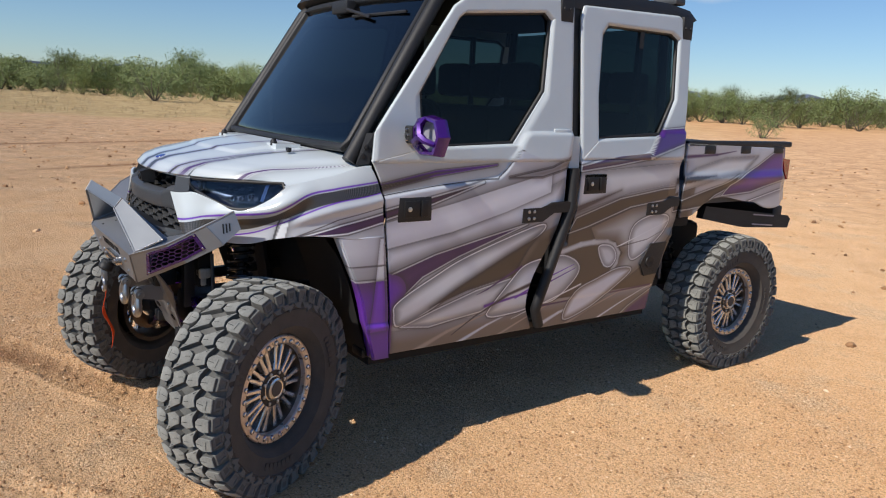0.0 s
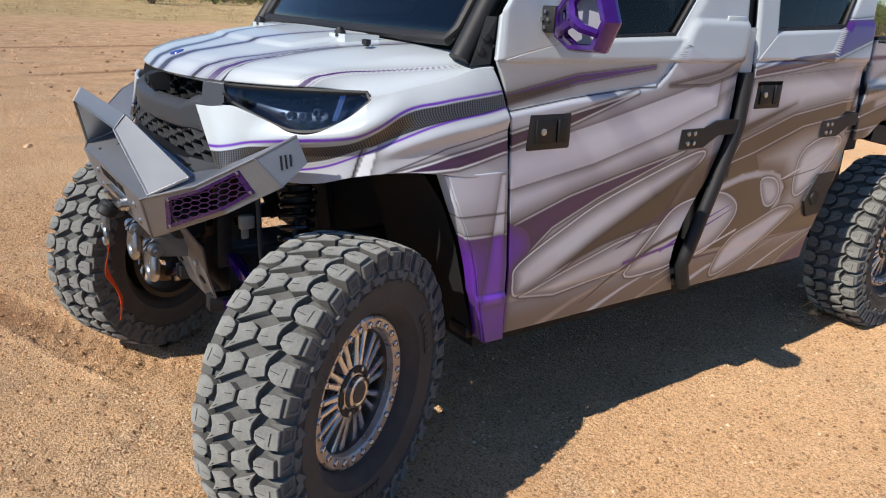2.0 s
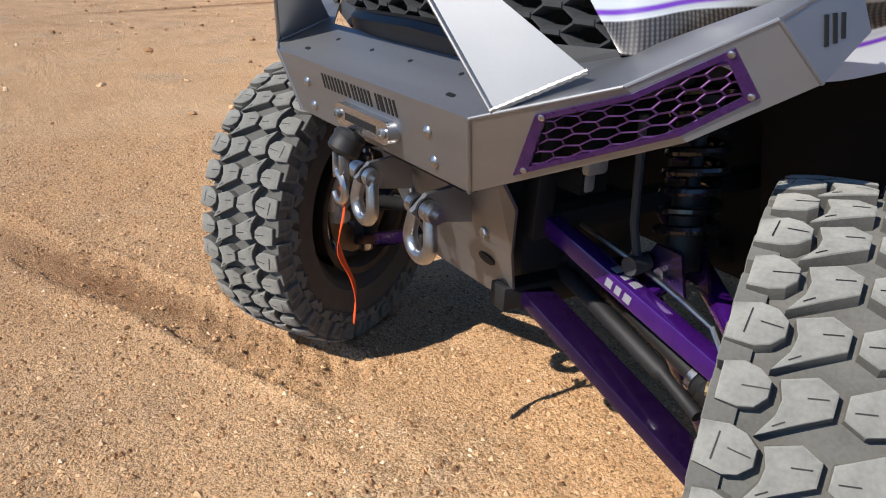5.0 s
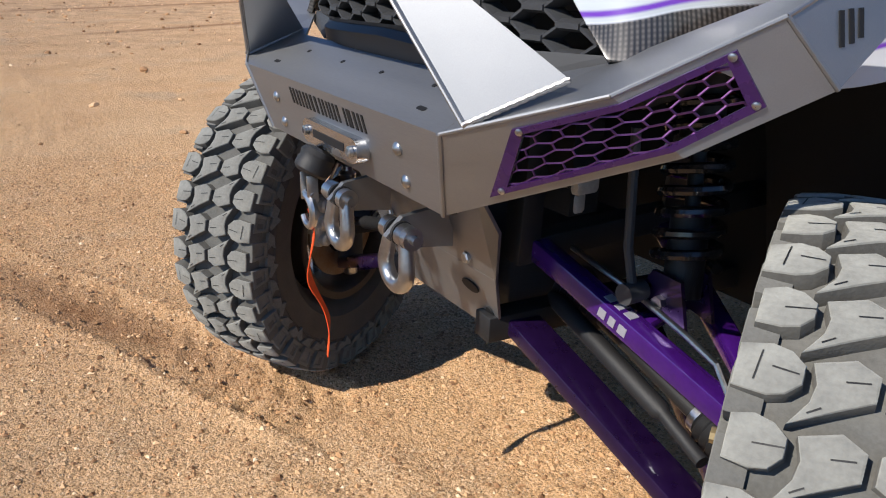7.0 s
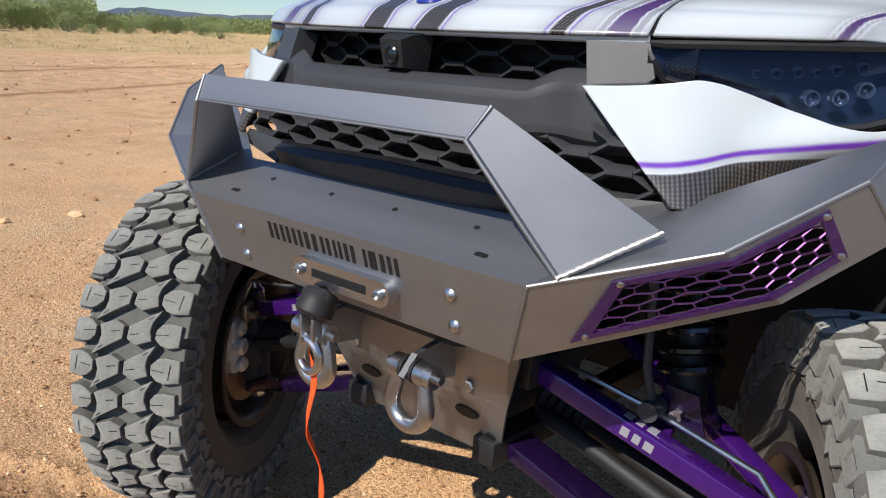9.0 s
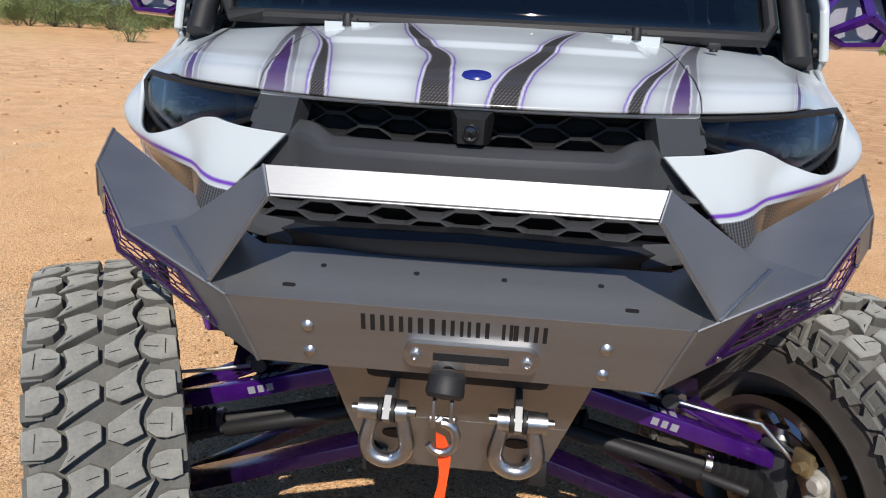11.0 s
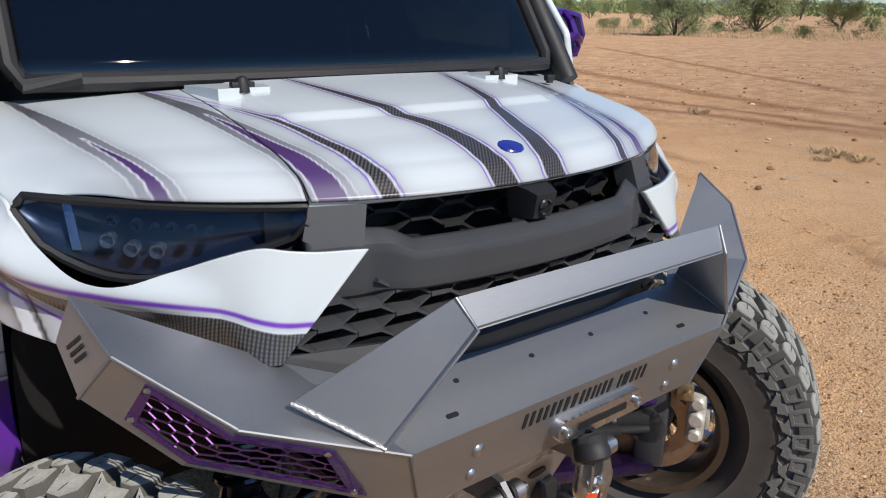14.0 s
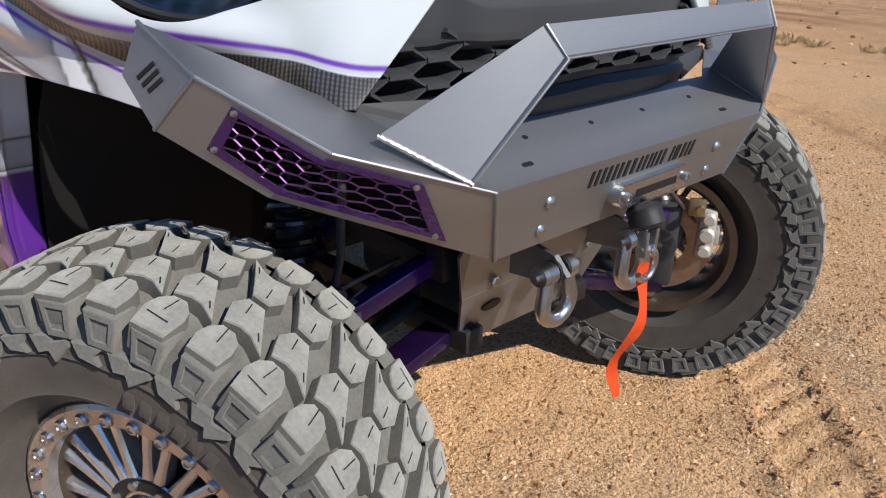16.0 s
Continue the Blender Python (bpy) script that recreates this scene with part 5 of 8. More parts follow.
    # window frames: rings round the panes
    def ring(outer, inner, k, sx=sx):
        o, i = np.array(outer), np.array(inner)
        n = len(o)

        def fn(u, v):
            t = u * n
            a = np.minimum(t.astype(int), n - 1)
            f = (t - a)[..., None]
            O = o[a] * (1 - f) + o[(a + 1) % n] * f
            I = i[a] * (1 - f) + i[(a + 1) % n] * f
            Q = O * (1 - v[..., None]) + I * v[..., None]
            x = side_x(Q[..., 0], Q[..., 1]) - 0.012 * smooth((v - 0.88) / 0.12) + 0.006 * smooth(v / 0.08)
            return sx * x, Q[..., 0], Q[..., 1]
        return fn

    F_OUT = [(0.396, 1.29), (0.412, 1.405), (0.81, 1.925), (0.87, 1.965), (1.41, 2.015), (1.495, 1.995), (1.485, 1.39), (1.466, 1.29)]
    F_IN = [(0.63, 1.338), (0.623, 1.569), (0.825, 1.885), (0.86, 1.91), (1.316, 1.958), (1.36, 1.922), (1.317, 1.60), (1.121, 1.359)]
    R_OUT = [(1.55, 1.29), (1.55, 1.40), (1.548, 1.95), (1.565, 2.005), (2.27, 2.025), (2.365, 1.989), (2.345, 1.55), (2.312, 1.29)]
    R_IN = [(1.672, 1.385), (1.667, 1.616), (1.695, 1.89), (1.74, 1.94), (2.215, 1.94), (2.274, 1.907), (2.253, 1.598), (2.119, 1.41)]
    for door, out, inn in ((fd, F_OUT, F_IN), (rd, R_OUT, R_IN)):
        surface("window_frame", ring(out, inn, 8), (8 * 48 if sx > 0 else 8 * 16) + 1, 41, M_WRAP, door, "white window surround", 0.02, paint_side)
        c = np.mean(inn, 0)
        bm = bmesh.new()
        vs = [bm.verts.new((sx * (float(side_x(np.array(y), np.array(z))) - 0.014), y, z)) for y, z in inn]
        bm.faces.new(vs)
        g = part("pane", bm, M_GLASS, door, "dark tinted side window")
        bm = bmesh.new()
        loop = [(sx * (float(side_x(np.array(y), np.array(z))) - 0.008), y + (c[0] - y) * 0.015, z + (c[1] - z) * 0.02) for y, z in inn]
        tube(bm, loop, 0.011, 8, closed=True)
        part("window_seal", bm, M_BLACK, door)
        if door is rd:
            bm = bmesh.new()
            xm = float(side_x(np.array(2.0), np.array(1.7)))
            box(bm, (sx * (xm - 0.055), 1.985, 1.40), (sx * (xm - 0.030), 2.015, 1.95))
            part("window_bar", bm, M_BLACK, door)
    # raised fuel-cap style badge panel and crease steps on the doors
    bm = bmesh.new()
    box(bm, (sx * 0.786, 1.362, 1.362), (sx * 0.801, 1.470, 1.435), bev=0.008)
    part("cap_cover", bm, M_WHITE, fd, "white raised cover plate")
    # latches, hinges
    for door, ly, lz in ((fd, 0.60, 1.095), (rd, 1.655, 1.172)):
        bm = bmesh.new()
        box(bm, (sx * 0.79, ly - 0.085, lz - 0.055), (sx * 0.812, ly + 0.085, lz + 0.055), bev=0.008)
        la = part("door_latch", bm, M_BLACK, door, "black recessed paddle latch")
        bm = bmesh.new()
        box(bm, (sx * 0.81, ly - 0.055, lz - 0.034), (sx * 0.818, ly + 0.02, lz + 0.034), bev=0.003)
        box(bm, (sx * 0.81, ly + 0.026, lz - 0.034), (sx * 0.822, ly + 0.06, lz + 0.034), bev=0.004)
        part("paddle", bm, M_CUT, la)
        bm = bmesh.new()
        lathe(bm, [(sx * 0.818, 0.010), (sx * 0.821, 0.010), (sx * 0.822, 0.006), (sx * 0.822, 0.0005)], "X", 16, (0, ly - 0.03, lz))
        part("lock_cylinder", bm, M_ZINC, la)
    for door, hy, hz, ln in ((fd, 1.23, 1.036, 0.26), (rd, 2.10, 1.027, 0.21)):
        bm = bmesh.new()
        plate(bm, [(sx * 0.812, hy - 0.035, hz - 0.035), (sx * 0.812, hy + 0.09, hz - 0.035), (sx * 0.822, hy + 0.15, hz + 0.005), (sx * 0.822, hy + ln, hz + 0.005),
                   (sx * 0.822, hy + ln, hz + 0.055), (sx * 0.822, hy + 0.14, hz + 0.055), (sx * 0.812, hy + 0.08, hz + 0.032), (sx * 0.812, hy - 0.035, hz + 0.032)], 0.022, (sx, 0, 0))
        rounded(bm, 0.003, 1)
        hg = part("hinge", bm, M_BLACK, door, "black offset strap hinge")
        for dy in (0.0, 0.032):
            for dz in (-0.016, 0.016):
                bm = bmesh.new()
                lathe(bm, [(sx * 0.812, 0.008), (sx * 0.8165, 0.008), (sx * 0.818, 0.005), (sx * 0.818, 0.0005)], "X", 10, (0, hy + dy, hz + dz))
                part("hinge_bolt", bm, M_ZINC, hg)
    # black tube between the doors and the seal above it
    bm = bmesh.new()
    tube(bm, [(sx * 0.806, 1.507, 1.25), (sx * 0.808, 1.504, 1.06), (sx * 0.806, 1.43, 0.86), (sx * 0.80, 1.335, 0.60), (sx * 0.793, 1.33, 0.565), (sx * 0.788, 1.365, 0.478)], 0.026, 12)
    part("door_guard_tube", bm, M_BLACK, vehicle, "black bent tube between the doors")
    bm = bmesh.new()
    plate(bm, [(sx * 0.785, 1.47, 1.24), (sx * 0.785, 1.548, 1.24), (sx * 0.708, 1.556, 2.0), (sx * 0.708, 1.49, 2.0)], 0.03, (sx, 0, 0))
    part("door_seal", bm, M_BLACK, vehicle)
    bm = bmesh.new()
    plate(bm, [(sx * 0.797, 1.475, 1.25), (sx * 0.797, 1.545, 1.25), (sx * 0.79, 1.545, 1.40), (sx * 0.79, 1.50, 1.40)], 0.02, (sx, 0, 0))
    part("pillar_cover", bm, M_WHITE, vehicle)
    # roof clamps
    for y0, z0 in ((1.445, 1.99), (2.33, 1.98)):
        bm = bmesh.new()
        box(bm, (sx * 0.70, y0 - 0.04, z0 - 0.07), (sx * 0.742, y0 + 0.04, z0 + 0.05), bev=0.006)
        cl = part("roof_clamp", bm, M_BLACK, vehicle)
        for d in (-0.02, 0.02):
            bm = bmesh.new()
            lathe(bm, [(sx * 0.742, 0.009), (sx * 0.747, 0.008), (sx * 0.748, 0.0005)], "X", 10, (0, y0 + d, z0 - 0.01))
            part("clamp_bolt", bm, M_BLACK, cl)
    # windscreen pillar with its bolted foot
    bm = bmesh.new()
    tube(bm, [(sx * 0.715, 0.335, 1.285), (sx * 0.712, 0.37, 1.34), (sx * 0.682, 0.60, 1.70), (sx * 0.665, 0.765, 1.96), (sx * 0.66, 0.84, 2.03), (sx * 0.66, 1.0, 2.045)], 0.030, 14)
    ap = part("windscreen_pillar", bm, M_BLACK, vehicle, "black round windscreen pillar")
    bm = bmesh.new()
    plate(bm, [(sx * 0.755, 0.345, 1.272), (sx * 0.77, 0.400, 1.28), (sx * 0.755, 0.425, 1.40), (sx * 0.74, 0.40, 1.40)], 0.03, (sx, 0, 0))
    part("pillar_foot", bm, M_BLACK, ap)
    for by, bz in ((0.375, 1.31), (0.39, 1.345)):
        bm = bmesh.new()
        lathe(bm, [(sx * 0.755, 0.011), (sx * 0.764, 0.011), (sx * 0.766, 0.005), (sx * 0.766, 0.0005)], "X", 12, (0, by, bz))
        part("pillar_bolt", bm, M_BLACK, ap)
    # liner of the front wheel arch: back wall, crown and inner wall
    bm = bmesh.new()
    arch = [(-0.16, 1.0), (0.0, 0.995), (0.24, 0.985), (0.30, 0.90), (0.345, 0.79), (0.405, 0.57), (0.44, 0.46)]
    prev = None
    for y0, z0 in arch:
        row = [bm.verts.new((sx * x, y0 - 0.004, z0 - 0.006)) for x in (min(0.745, float(plan_x(np.array(y0))) - 0.07), 0.30)]
        if prev:
            bm.faces.new((prev[0], prev[1], row[1], row[0]))
        prev = row
    part("arch_liner", bm, M_LINER, vehicle, "black wheel arch liner")
    bm = bmesh.new()
    box(bm, (sx * 0.62, 0.42, 0.44), (sx * 0.715, 2.18, 0.48), bev=0.01)
    part("sill", bm, M_BLACK, vehicle)
    # scoop at the rear foot of the rear door
    bm = bmesh.new()
    plate(bm, [(sx * 0.806, 2.13, 0.834), (sx * 0.806, 2.262, 0.836), (sx * 0.806, 2.20, 0.665), (sx * 0.804, 2.103, 0.658), (sx * 0.806, 2.06, 0.729)], 0.012, (sx, 0, 0))
    part("side_scoop", bm, M_BLACK, vehicle, "black air scoop")
    bm = bmesh.new()
    lathe(bm, [(sx * 0.806, 0.032), (sx * 0.812, 0.03), (sx * 0.812, 0.022), (sx * 0.807, 0.0005)], "X", 20, (0, 2.13, 0.735))
    part("fuel_cap", bm, M_CUT, vehicle)
    # tail lamp, bed rail
    bm = bmesh.new()
    plate(bm, [(sx * 0.802, 3.305, 1.285), (sx * 0.795, 3.395, 1.275), (sx * 0.79, 3.405, 1.150), (sx * 0.802, 3.345, 1.19)], 0.03, (sx, 0, 0))
    rounded(bm, 0.004, 1)
    part("tail_lamp", bm, M_RED, vehicle, "red tail lamp")
    bm = bmesh.new()
    box(bm, (sx * 0.745, 2.36, 1.352), (sx * 0.808, 3.375, 1.386), bev=0.008)
    for k in range(3):
        box(bm, (sx * 0.795, 2.50 + 0.34 * k, 1.315), (sx * 0.812, 2.60 + 0.34 * k, 1.36), bev=0.005)
    part("bed_rail", bm, M_BLACK, vehicle, "black ribbed bed rail")
    # mirror: purple cage round a mirror, on a bolted bracket
    bm = bmesh.new()
    cx, cy, cz = 0.925, 0.585, 1.402
    hexo = [(0.0, 0.075), (0.07, 0.062), (0.098, 0.0), (0.065, -0.07), (-0.03, -0.075), (-0.085, -0.045), (-0.09, 0.02), (-0.055, 0.065)]
    rings = []
    for dy, k in ((0.020, 1.06), (0.006, 1.10), (-0.022, 1.04), (-0.032, 0.98), (-0.034, 0.84), (-0.020, 0.82), (0.018, 0.98)):
        rings.append([bm.verts.new((sx * (cx + a * k), cy + dy, cz + b * k)) for a, b in hexo])
    for i in range(7):
        A, B = rings[i], rings[(i + 1) % 7]
        for j in range(8):
            bm.faces.new((A[j], A[(j + 1) % 8], B[(j + 1) % 8], B[j]))
    mi = part("wing_mirror", bm, M_PURPLE, vehicle, "purple skeleton-frame side mirror", smooth=25)
    bm = bmesh.new()
    for a in (95, 215, 335):
        c, s = math.cos(radians(a)), math.sin(radians(a))
        tube(bm, [(sx * (cx + 0.012), cy - 0.062, cz), (sx * (cx + 0.045 * c), cy - 0.056, cz + 0.04 * s), (sx * (cx + 0.078 * c), cy - 0.030, cz + 0.066 * s)], [0.016, 0.014, 0.012], 6)
    part("mirror_brace", bm, M_PURPLE, mi)
    bm = bmesh.new()
    plate(bm, [(sx * (cx + a * 0.98), cy + 0.024, cz + b * 0.98) for a, b in hexo], 0.006, (0, 1, 0))
    part("mirror_glass", bm, M_MIRROR, mi)
    bm = bmesh.new()
    plate(bm, [(sx * (cx + a * 0.80), cy + 0.01, cz + b * 0.80) for a, b in hexo], 0.006, (0, 1, 0))
    part("mirror_back", bm, M_MARK, mi)
    bm = bmesh.new()
    box(bm, (sx * 0.785, 0.545, 1.365), (sx * 0.845, 0.60, 1.435), bev=0.008)
    br = part("mirror_bracket", bm, M_BLACK, mi)
    for a in range(4):
        bm = bmesh.new()
        bmesh.ops.create_cone(bm, cap_ends=True, segments=10, radius1=0.006, radius2=0.005, depth=0.008,
                              matrix=Matrix.Translation((sx * (0.815 + 0.012 * math.cos(a * 1.57)), 0.541, 1.40 + 0.02 * math.sin(a * 1.57))) @ Matrix.Rotation(radians(90), 4, "X"))
        part("bracket_bolt", bm, M_ZINC, mi)

# cargo bed, tailgate, cab back
bm = bmesh.new()
box(bm, (-0.78, 2.36, 1.03), (0.78, 3.37, 1.06))
part("bed_floor", bm, M_BED, vehicle)
bm = bmesh.new()
box(bm, (-0.76, 3.355, 1.02), (0.76, 3.395, 1.35), bev=0.01)
part("tailgate", bm, M_GREY, vehicle)
bm = bmesh.new()
box(bm, (-0.75, 2.355, 1.0), (0.75, 2.385, 1.40), bev=0.006)
part("bed_front", bm, M_BED, vehicle)
bm = bmesh.new()
box(bm, (-0.72, 2.33, 0.60), (0.72, 2.35, 1.42))
part("cab_back", bm, M_SHELLGREY, vehicle)
bm = bmesh.new()
plate(bm, [(-0.68, 2.335, 1.42), (0.68, 2.335, 1.42), (0.64, 2.33, 1.98), (-0.64, 2.33, 1.98)], 0.006, (0, 1, 0))
part("rear_window", bm, M_GLASS, vehicle, "dark tinted rear window")

# roof: ribbed black shell with a front visor
bm = bmesh.new()
prof = [(0.74, 2.005), (0.70, 2.03), (0.72, 2.052), (0.82, 2.075), (1.10, 2.09), (2.20, 2.095), (2.38, 2.075), (2.42, 2.04), (2.36, 2.015)]
xs_ = [-0.72, -0.70, -0.60, -0.30, 0.0, 0.30, 0.60, 0.70, 0.72]
cols = []
for x in xs_:
    dz = -0.03 * (abs(x) > 0.71) - 0.006 * (abs(x) > 0.65) + 0.012 * (abs(x) < 0.01)
    cols.append([bm.verts.new((x, y + 0.05 * (x / 0.72) ** 2 * (y < 0.9), z + dz * (0.5 + 0.5 * (k in (3, 4, 5, 6))))) for k, (y, z) in enumerate(prof)])
for A, B in zip(cols, cols[1:]):
    for k in range(len(prof)):
        bm.faces.new((A[k], A[(k + 1) % len(prof)], B[(k + 1) % len(prof)], B[k]))
bm.faces.new(cols[0])
bm.faces.new(cols[-1][::-1])
rf = part("roof", bm, M_BLACK, vehicle, "black moulded roof panel")
for k in range(5):
    bm = bmesh.new()
    box(bm, (-0.52 + 0.22 * k, 0.95, 2.085), (-0.36 + 0.22 * k, 2.25, 2.108), bev=0.008)
    part("roof_rib", bm, M_BLACK, rf)
bm = bmesh.new()
box(bm, (-0.58, 2.26, 2.09), (0.70, 2.34, 2.125), bev=0.01)
part("roof_lip", bm, M_GREY, rf)

# windscreen with its black border and wiper
WB, WT = (0.655, 0.355, 1.333), (0.615, 0.775, 1.985)


def screen_pt(u, v, off=0.0):
    x = (WB[0] + (WT[0] - WB[0]) * v) * (2 * u - 1)
    y = WB[1] + (WT[1] - WB[1]) * v - 0.055 * (1 - (2 * u - 1) ** 2) - off * 0.84
    return x, y, WB[2] + (WT[2] - WB[2]) * v + off * 0.54


surface("windscreen", lambda u, v: screen_pt(u, v), 33, 17, M_WIND, vehicle, "dark tinted windscreen", 0.005)
bm = bmesh.new()
edge = [screen_pt(0.015, 0.0), screen_pt(0.0, 0.04), screen_pt(0.0, 0.97), screen_pt(0.03, 1.0)] + [screen_pt(k / 12, 1.0) for k in range(1, 12)] + \
       [screen_pt(0.97, 1.0), screen_pt(1, 0.97), screen_pt(1, 0.04), screen_pt(0.985, 0.0)] + [screen_pt(1 - k / 12, 0.0) for k in range(1, 12)]
tube(bm, edge, 0.018, 10, closed=True)
part("windscreen_seal", bm, M_BLACK, vehicle)
bm = bmesh.new()
tube(bm, [screen_pt(0.42, 0.97, 0.02), screen_pt(0.55, 0.91, 0.025), screen_pt(0.74, 0.84, 0.02)], 0.008, 8)
wp = part("wiper", bm, M_BLACK, vehicle)
bm = bmesh.new()
tube(bm, [screen_pt(0.60, 0.865, 0.012), screen_pt(0.93, 0.87, 0.012)], 0.007, 6)
part("wiper_blade", bm, M_BLACK, wp)
bm = bmesh.new()
box(bm, (-0.10, 0.655, 1.925), (0.06, 0.72, 1.985), bev=0.01)
part("wiper_motor", bm, M_BLACK, wp)
# cowl strip under the screen, and bonnet studs
bm = bmesh.new()
cow = []
for x in np.linspace(-0.72, 0.72, 25):
    cow.append([bm.verts.new((x, float(rear_y(x)) - 0.012, float(hood_z(np.array(x), np.array(1.0))) - 0.035)), bm.verts.new((x, float(rear_y(x)) + 0.09, 1.322))])
for A, B in zip(cow, cow[1:]):
    bm.faces.new((A[0], A[1], B[1], B[0]))
part("cowl", bm, M_BLACK, vehicle)
for x, y, z, s in ((-0.310, 0.186, 1.322, 1.0), (0.318, 0.184, 1.322, 1.0), (0.483, 0.181, 1.306, 0.6)):
    if s == 1.0:
        bm = bmesh.new()
        plate(bm, [(x - 0.075, y + 0.09, z + 0.004), (x + 0.075, y + 0.09, z + 0.004), (x + 0.05, y - 0.010, z + 0.004), (x - 0.05, y - 0.010, z + 0.004)], 0.03, (0, 0, 1))
        rounded(bm, 0.006, 2)
        sc = part("hood_bulge", bm, M_WHITE, vehicle)
    bm = bmesh.new()
    lathe(bm, [(z - 0.005, 0.015 * s), (z + 0.012 * s, 0.013 * s), (z + 0.022 * s, 0.009 * s), (z + 0.025 * s, 0.0005)], "Z", 14, (x, y, 0))
    box(bm, (x - 0.022 * s, y - 0.008, z), (x + 0.022 * s, y + 0.008, z + 0.014), bev=0.002)
    part("hood_stud", bm, M_BLACK, vehicle)
bm = bmesh.new()
lathe(bm, [(0, 0.0005), (0.0, 0.026), (0.003, 0.024), (0.004, 0.0005)], "Z", 28)
for v in bm.verts:
    v.co = Vector((v.co.x, -0.203 + v.co.y * 0.80, 1.2445 + v.co.z + 0.30 * v.co.y * 0.80))
part("badge", bm, M_BLUE, vehicle, "oval blue badge")

# ---- lamps, grille, front bumper with winch ----
for sx in (1, -1):
    def lens(u, v, sx=sx):
        xt = 0.375 + 0.330 * u
        yt, zt = lip_y(xt) + 0.008, 1.190 + 0.012 * u
        xb = 0.402 + 0.319 * u
        zb = curve(xb, [(0.40, 1.147), (0.44, 1.134), (0.48, 1.1215), (0.52, 1.109), (0.56, 1.0975), (0.596, 1.0925), (0.637, 1.098), (0.671, 1.115), (0.704, 1.145), (0.721, 1.182)])
        yb = curve(xb, [(0.40, -0.178), (0.44, -0.163), (0.48, -0.146), (0.52, -0.126), (0.56, -0.105), (0.596, -0.082), (0.637, -0.044), (0.671, -0.010), (0.704, 0.028), (0.721, 0.064)])
        x, y, z = xt + (xb - xt) * v, yt + (yb - yt) * v, zt + (zb - zt) * v
        return sx * x, y - 0.012 * np.sin(np.pi * v) * (1 - u), z
    hl = surface("headlamp", lens, 41, 17, M_LENS, vehicle, "smoked black LED headlamp", 0.004)

    def back(u, v, sx=sx):
        x, y, z = lens(u, v)
        return x - sx * 0.03 * np.sin(np.pi * u), y + 0.055 * np.sin(np.pi * u) ** 0.5 * np.sin(np.pi * v) ** 0.5 + 0.006, z
    surface("lamp_housing", back, 31, 13, M_LAMPIN, hl)
    bm = bmesh.new()
    rim = [lens(np.array(u), np.array(v)) for u, v in [(k / 14, 0) for k in range(15)] + [(1, 0.5)] + [(1 - k / 14, 1) for k in range(15)] + [(0, 0.5)]]
    tube(bm, [Vector([float(c) for c in p]) for p in rim], 0.007, 6, closed=True)
    part("lamp_seal", bm, M_BLACK, hl)
    for k, (u, v, r) in enumerate([(0.56, 0.64, 0.020), (0.65, 0.62, 0.020), (0.73, 0.54, 0.020), (0.64, 0.30, 0.014), (0.72, 0.27, 0.014), (0.52, 0.34, 0.013), (0.45, 0.38, 0.012), (0.38, 0.42, 0.010), (0.58, 0.33, 0.010)]):
        p = Vector([float(c) for c in lens(np.array(u), np.array(v))]) + Vector((-sx * 0.006, 0.012, 0))
        bm = bmesh.new()
        r *= 0.58
        lathe(bm, [(0.010, r), (-0.004, r), (-0.008, r * 0.9), (-0.008, r * 0.72), (0.004, r * 0.5), (0.0, r * 0.3), (-0.002, 0.0005)], "Y", 14)
        bmesh.ops.rotate(bm, verts=bm.verts, matrix=Matrix.Rotation(radians(sx * 30), 3, "Z"))
        bmesh.ops.translate(bm, verts=bm.verts, vec=p)
        part("led_projector", bm, M_LED if k < 3 else M_LAMPIN, hl)
    bm = bmesh.new()
    q = [lens(np.array(u), np.array(v)) for u, v in ((0.850, 0.10), (0.880, 0.10), (0.838, 0.84), (0.808, 0.78))]
    plate(bm, [Vector([float(c) for c in p]) + Vector((-sx * 0.004, 0.012, 0)) for p in q], 0.003, (sx, -1, 0))
    part("side_reflector", bm, M_LED, hl)
    # grey trim block between lamp and grille
    bm = bmesh.new()
    plate(bm, [(sx * x, -0.226 + 0.375 * (x - 0.3) + 0.3 * (z - 1.19), z) for x, z in ((0.304, 1.192), (0.384, 1.192), (0.400, 1.146), (0.372, 1.128), (0.318, 1.132))], 0.04, (0, -1, 0))
    part("grille_cheek", bm, M_GREY, vehicle)

# upper bar of the grille, moulded, with raised plain lettering blocks
def bar_fn(u, v):
    x = -0.392 + 0.784 * u
    top = 1.120 + 0.022 * smooth((np.abs(x) - 0.235) / 0.05)
    bot = 1.060 - 0.012 * smooth((np.abs(x) - 0.25) / 0.08)
    bulge = 0.022 * np.clip(np.minimum(v, 1 - v) / 0.16, 0, 1)
    y = -0.262 + 0.42 * x * x - bulge + 0.02 * smooth((np.abs(x) - 0.25) / 0.06)
    return x, y, top + (bot - top) * v


gb = surface("grille_bar", bar_fn, 112, 26, M_GREY, vehicle, "dark grey moulded grille bar", 0.03)
for k, w in enumerate((0.040, 0.046, 0.034, 0.044, 0.042, 0.014, 0.040)):
    x0 = (-0.158, -0.112, -0.058, -0.018, 0.032, 0.080, 0.100)[k]
    bm = bmesh.new()
    plate(bm, [(x, -0.2885 + 0.42 * x * x, z) for x, z in ((x0, 1.073), (x0 + w, 1.073), (x0 + w, 1.108), (x0, 1.108))], 0.006, (0, -1, 0))
    rounded(bm, 0.0015, 1)
    part("raised_block", bm, M_GREY, gb)


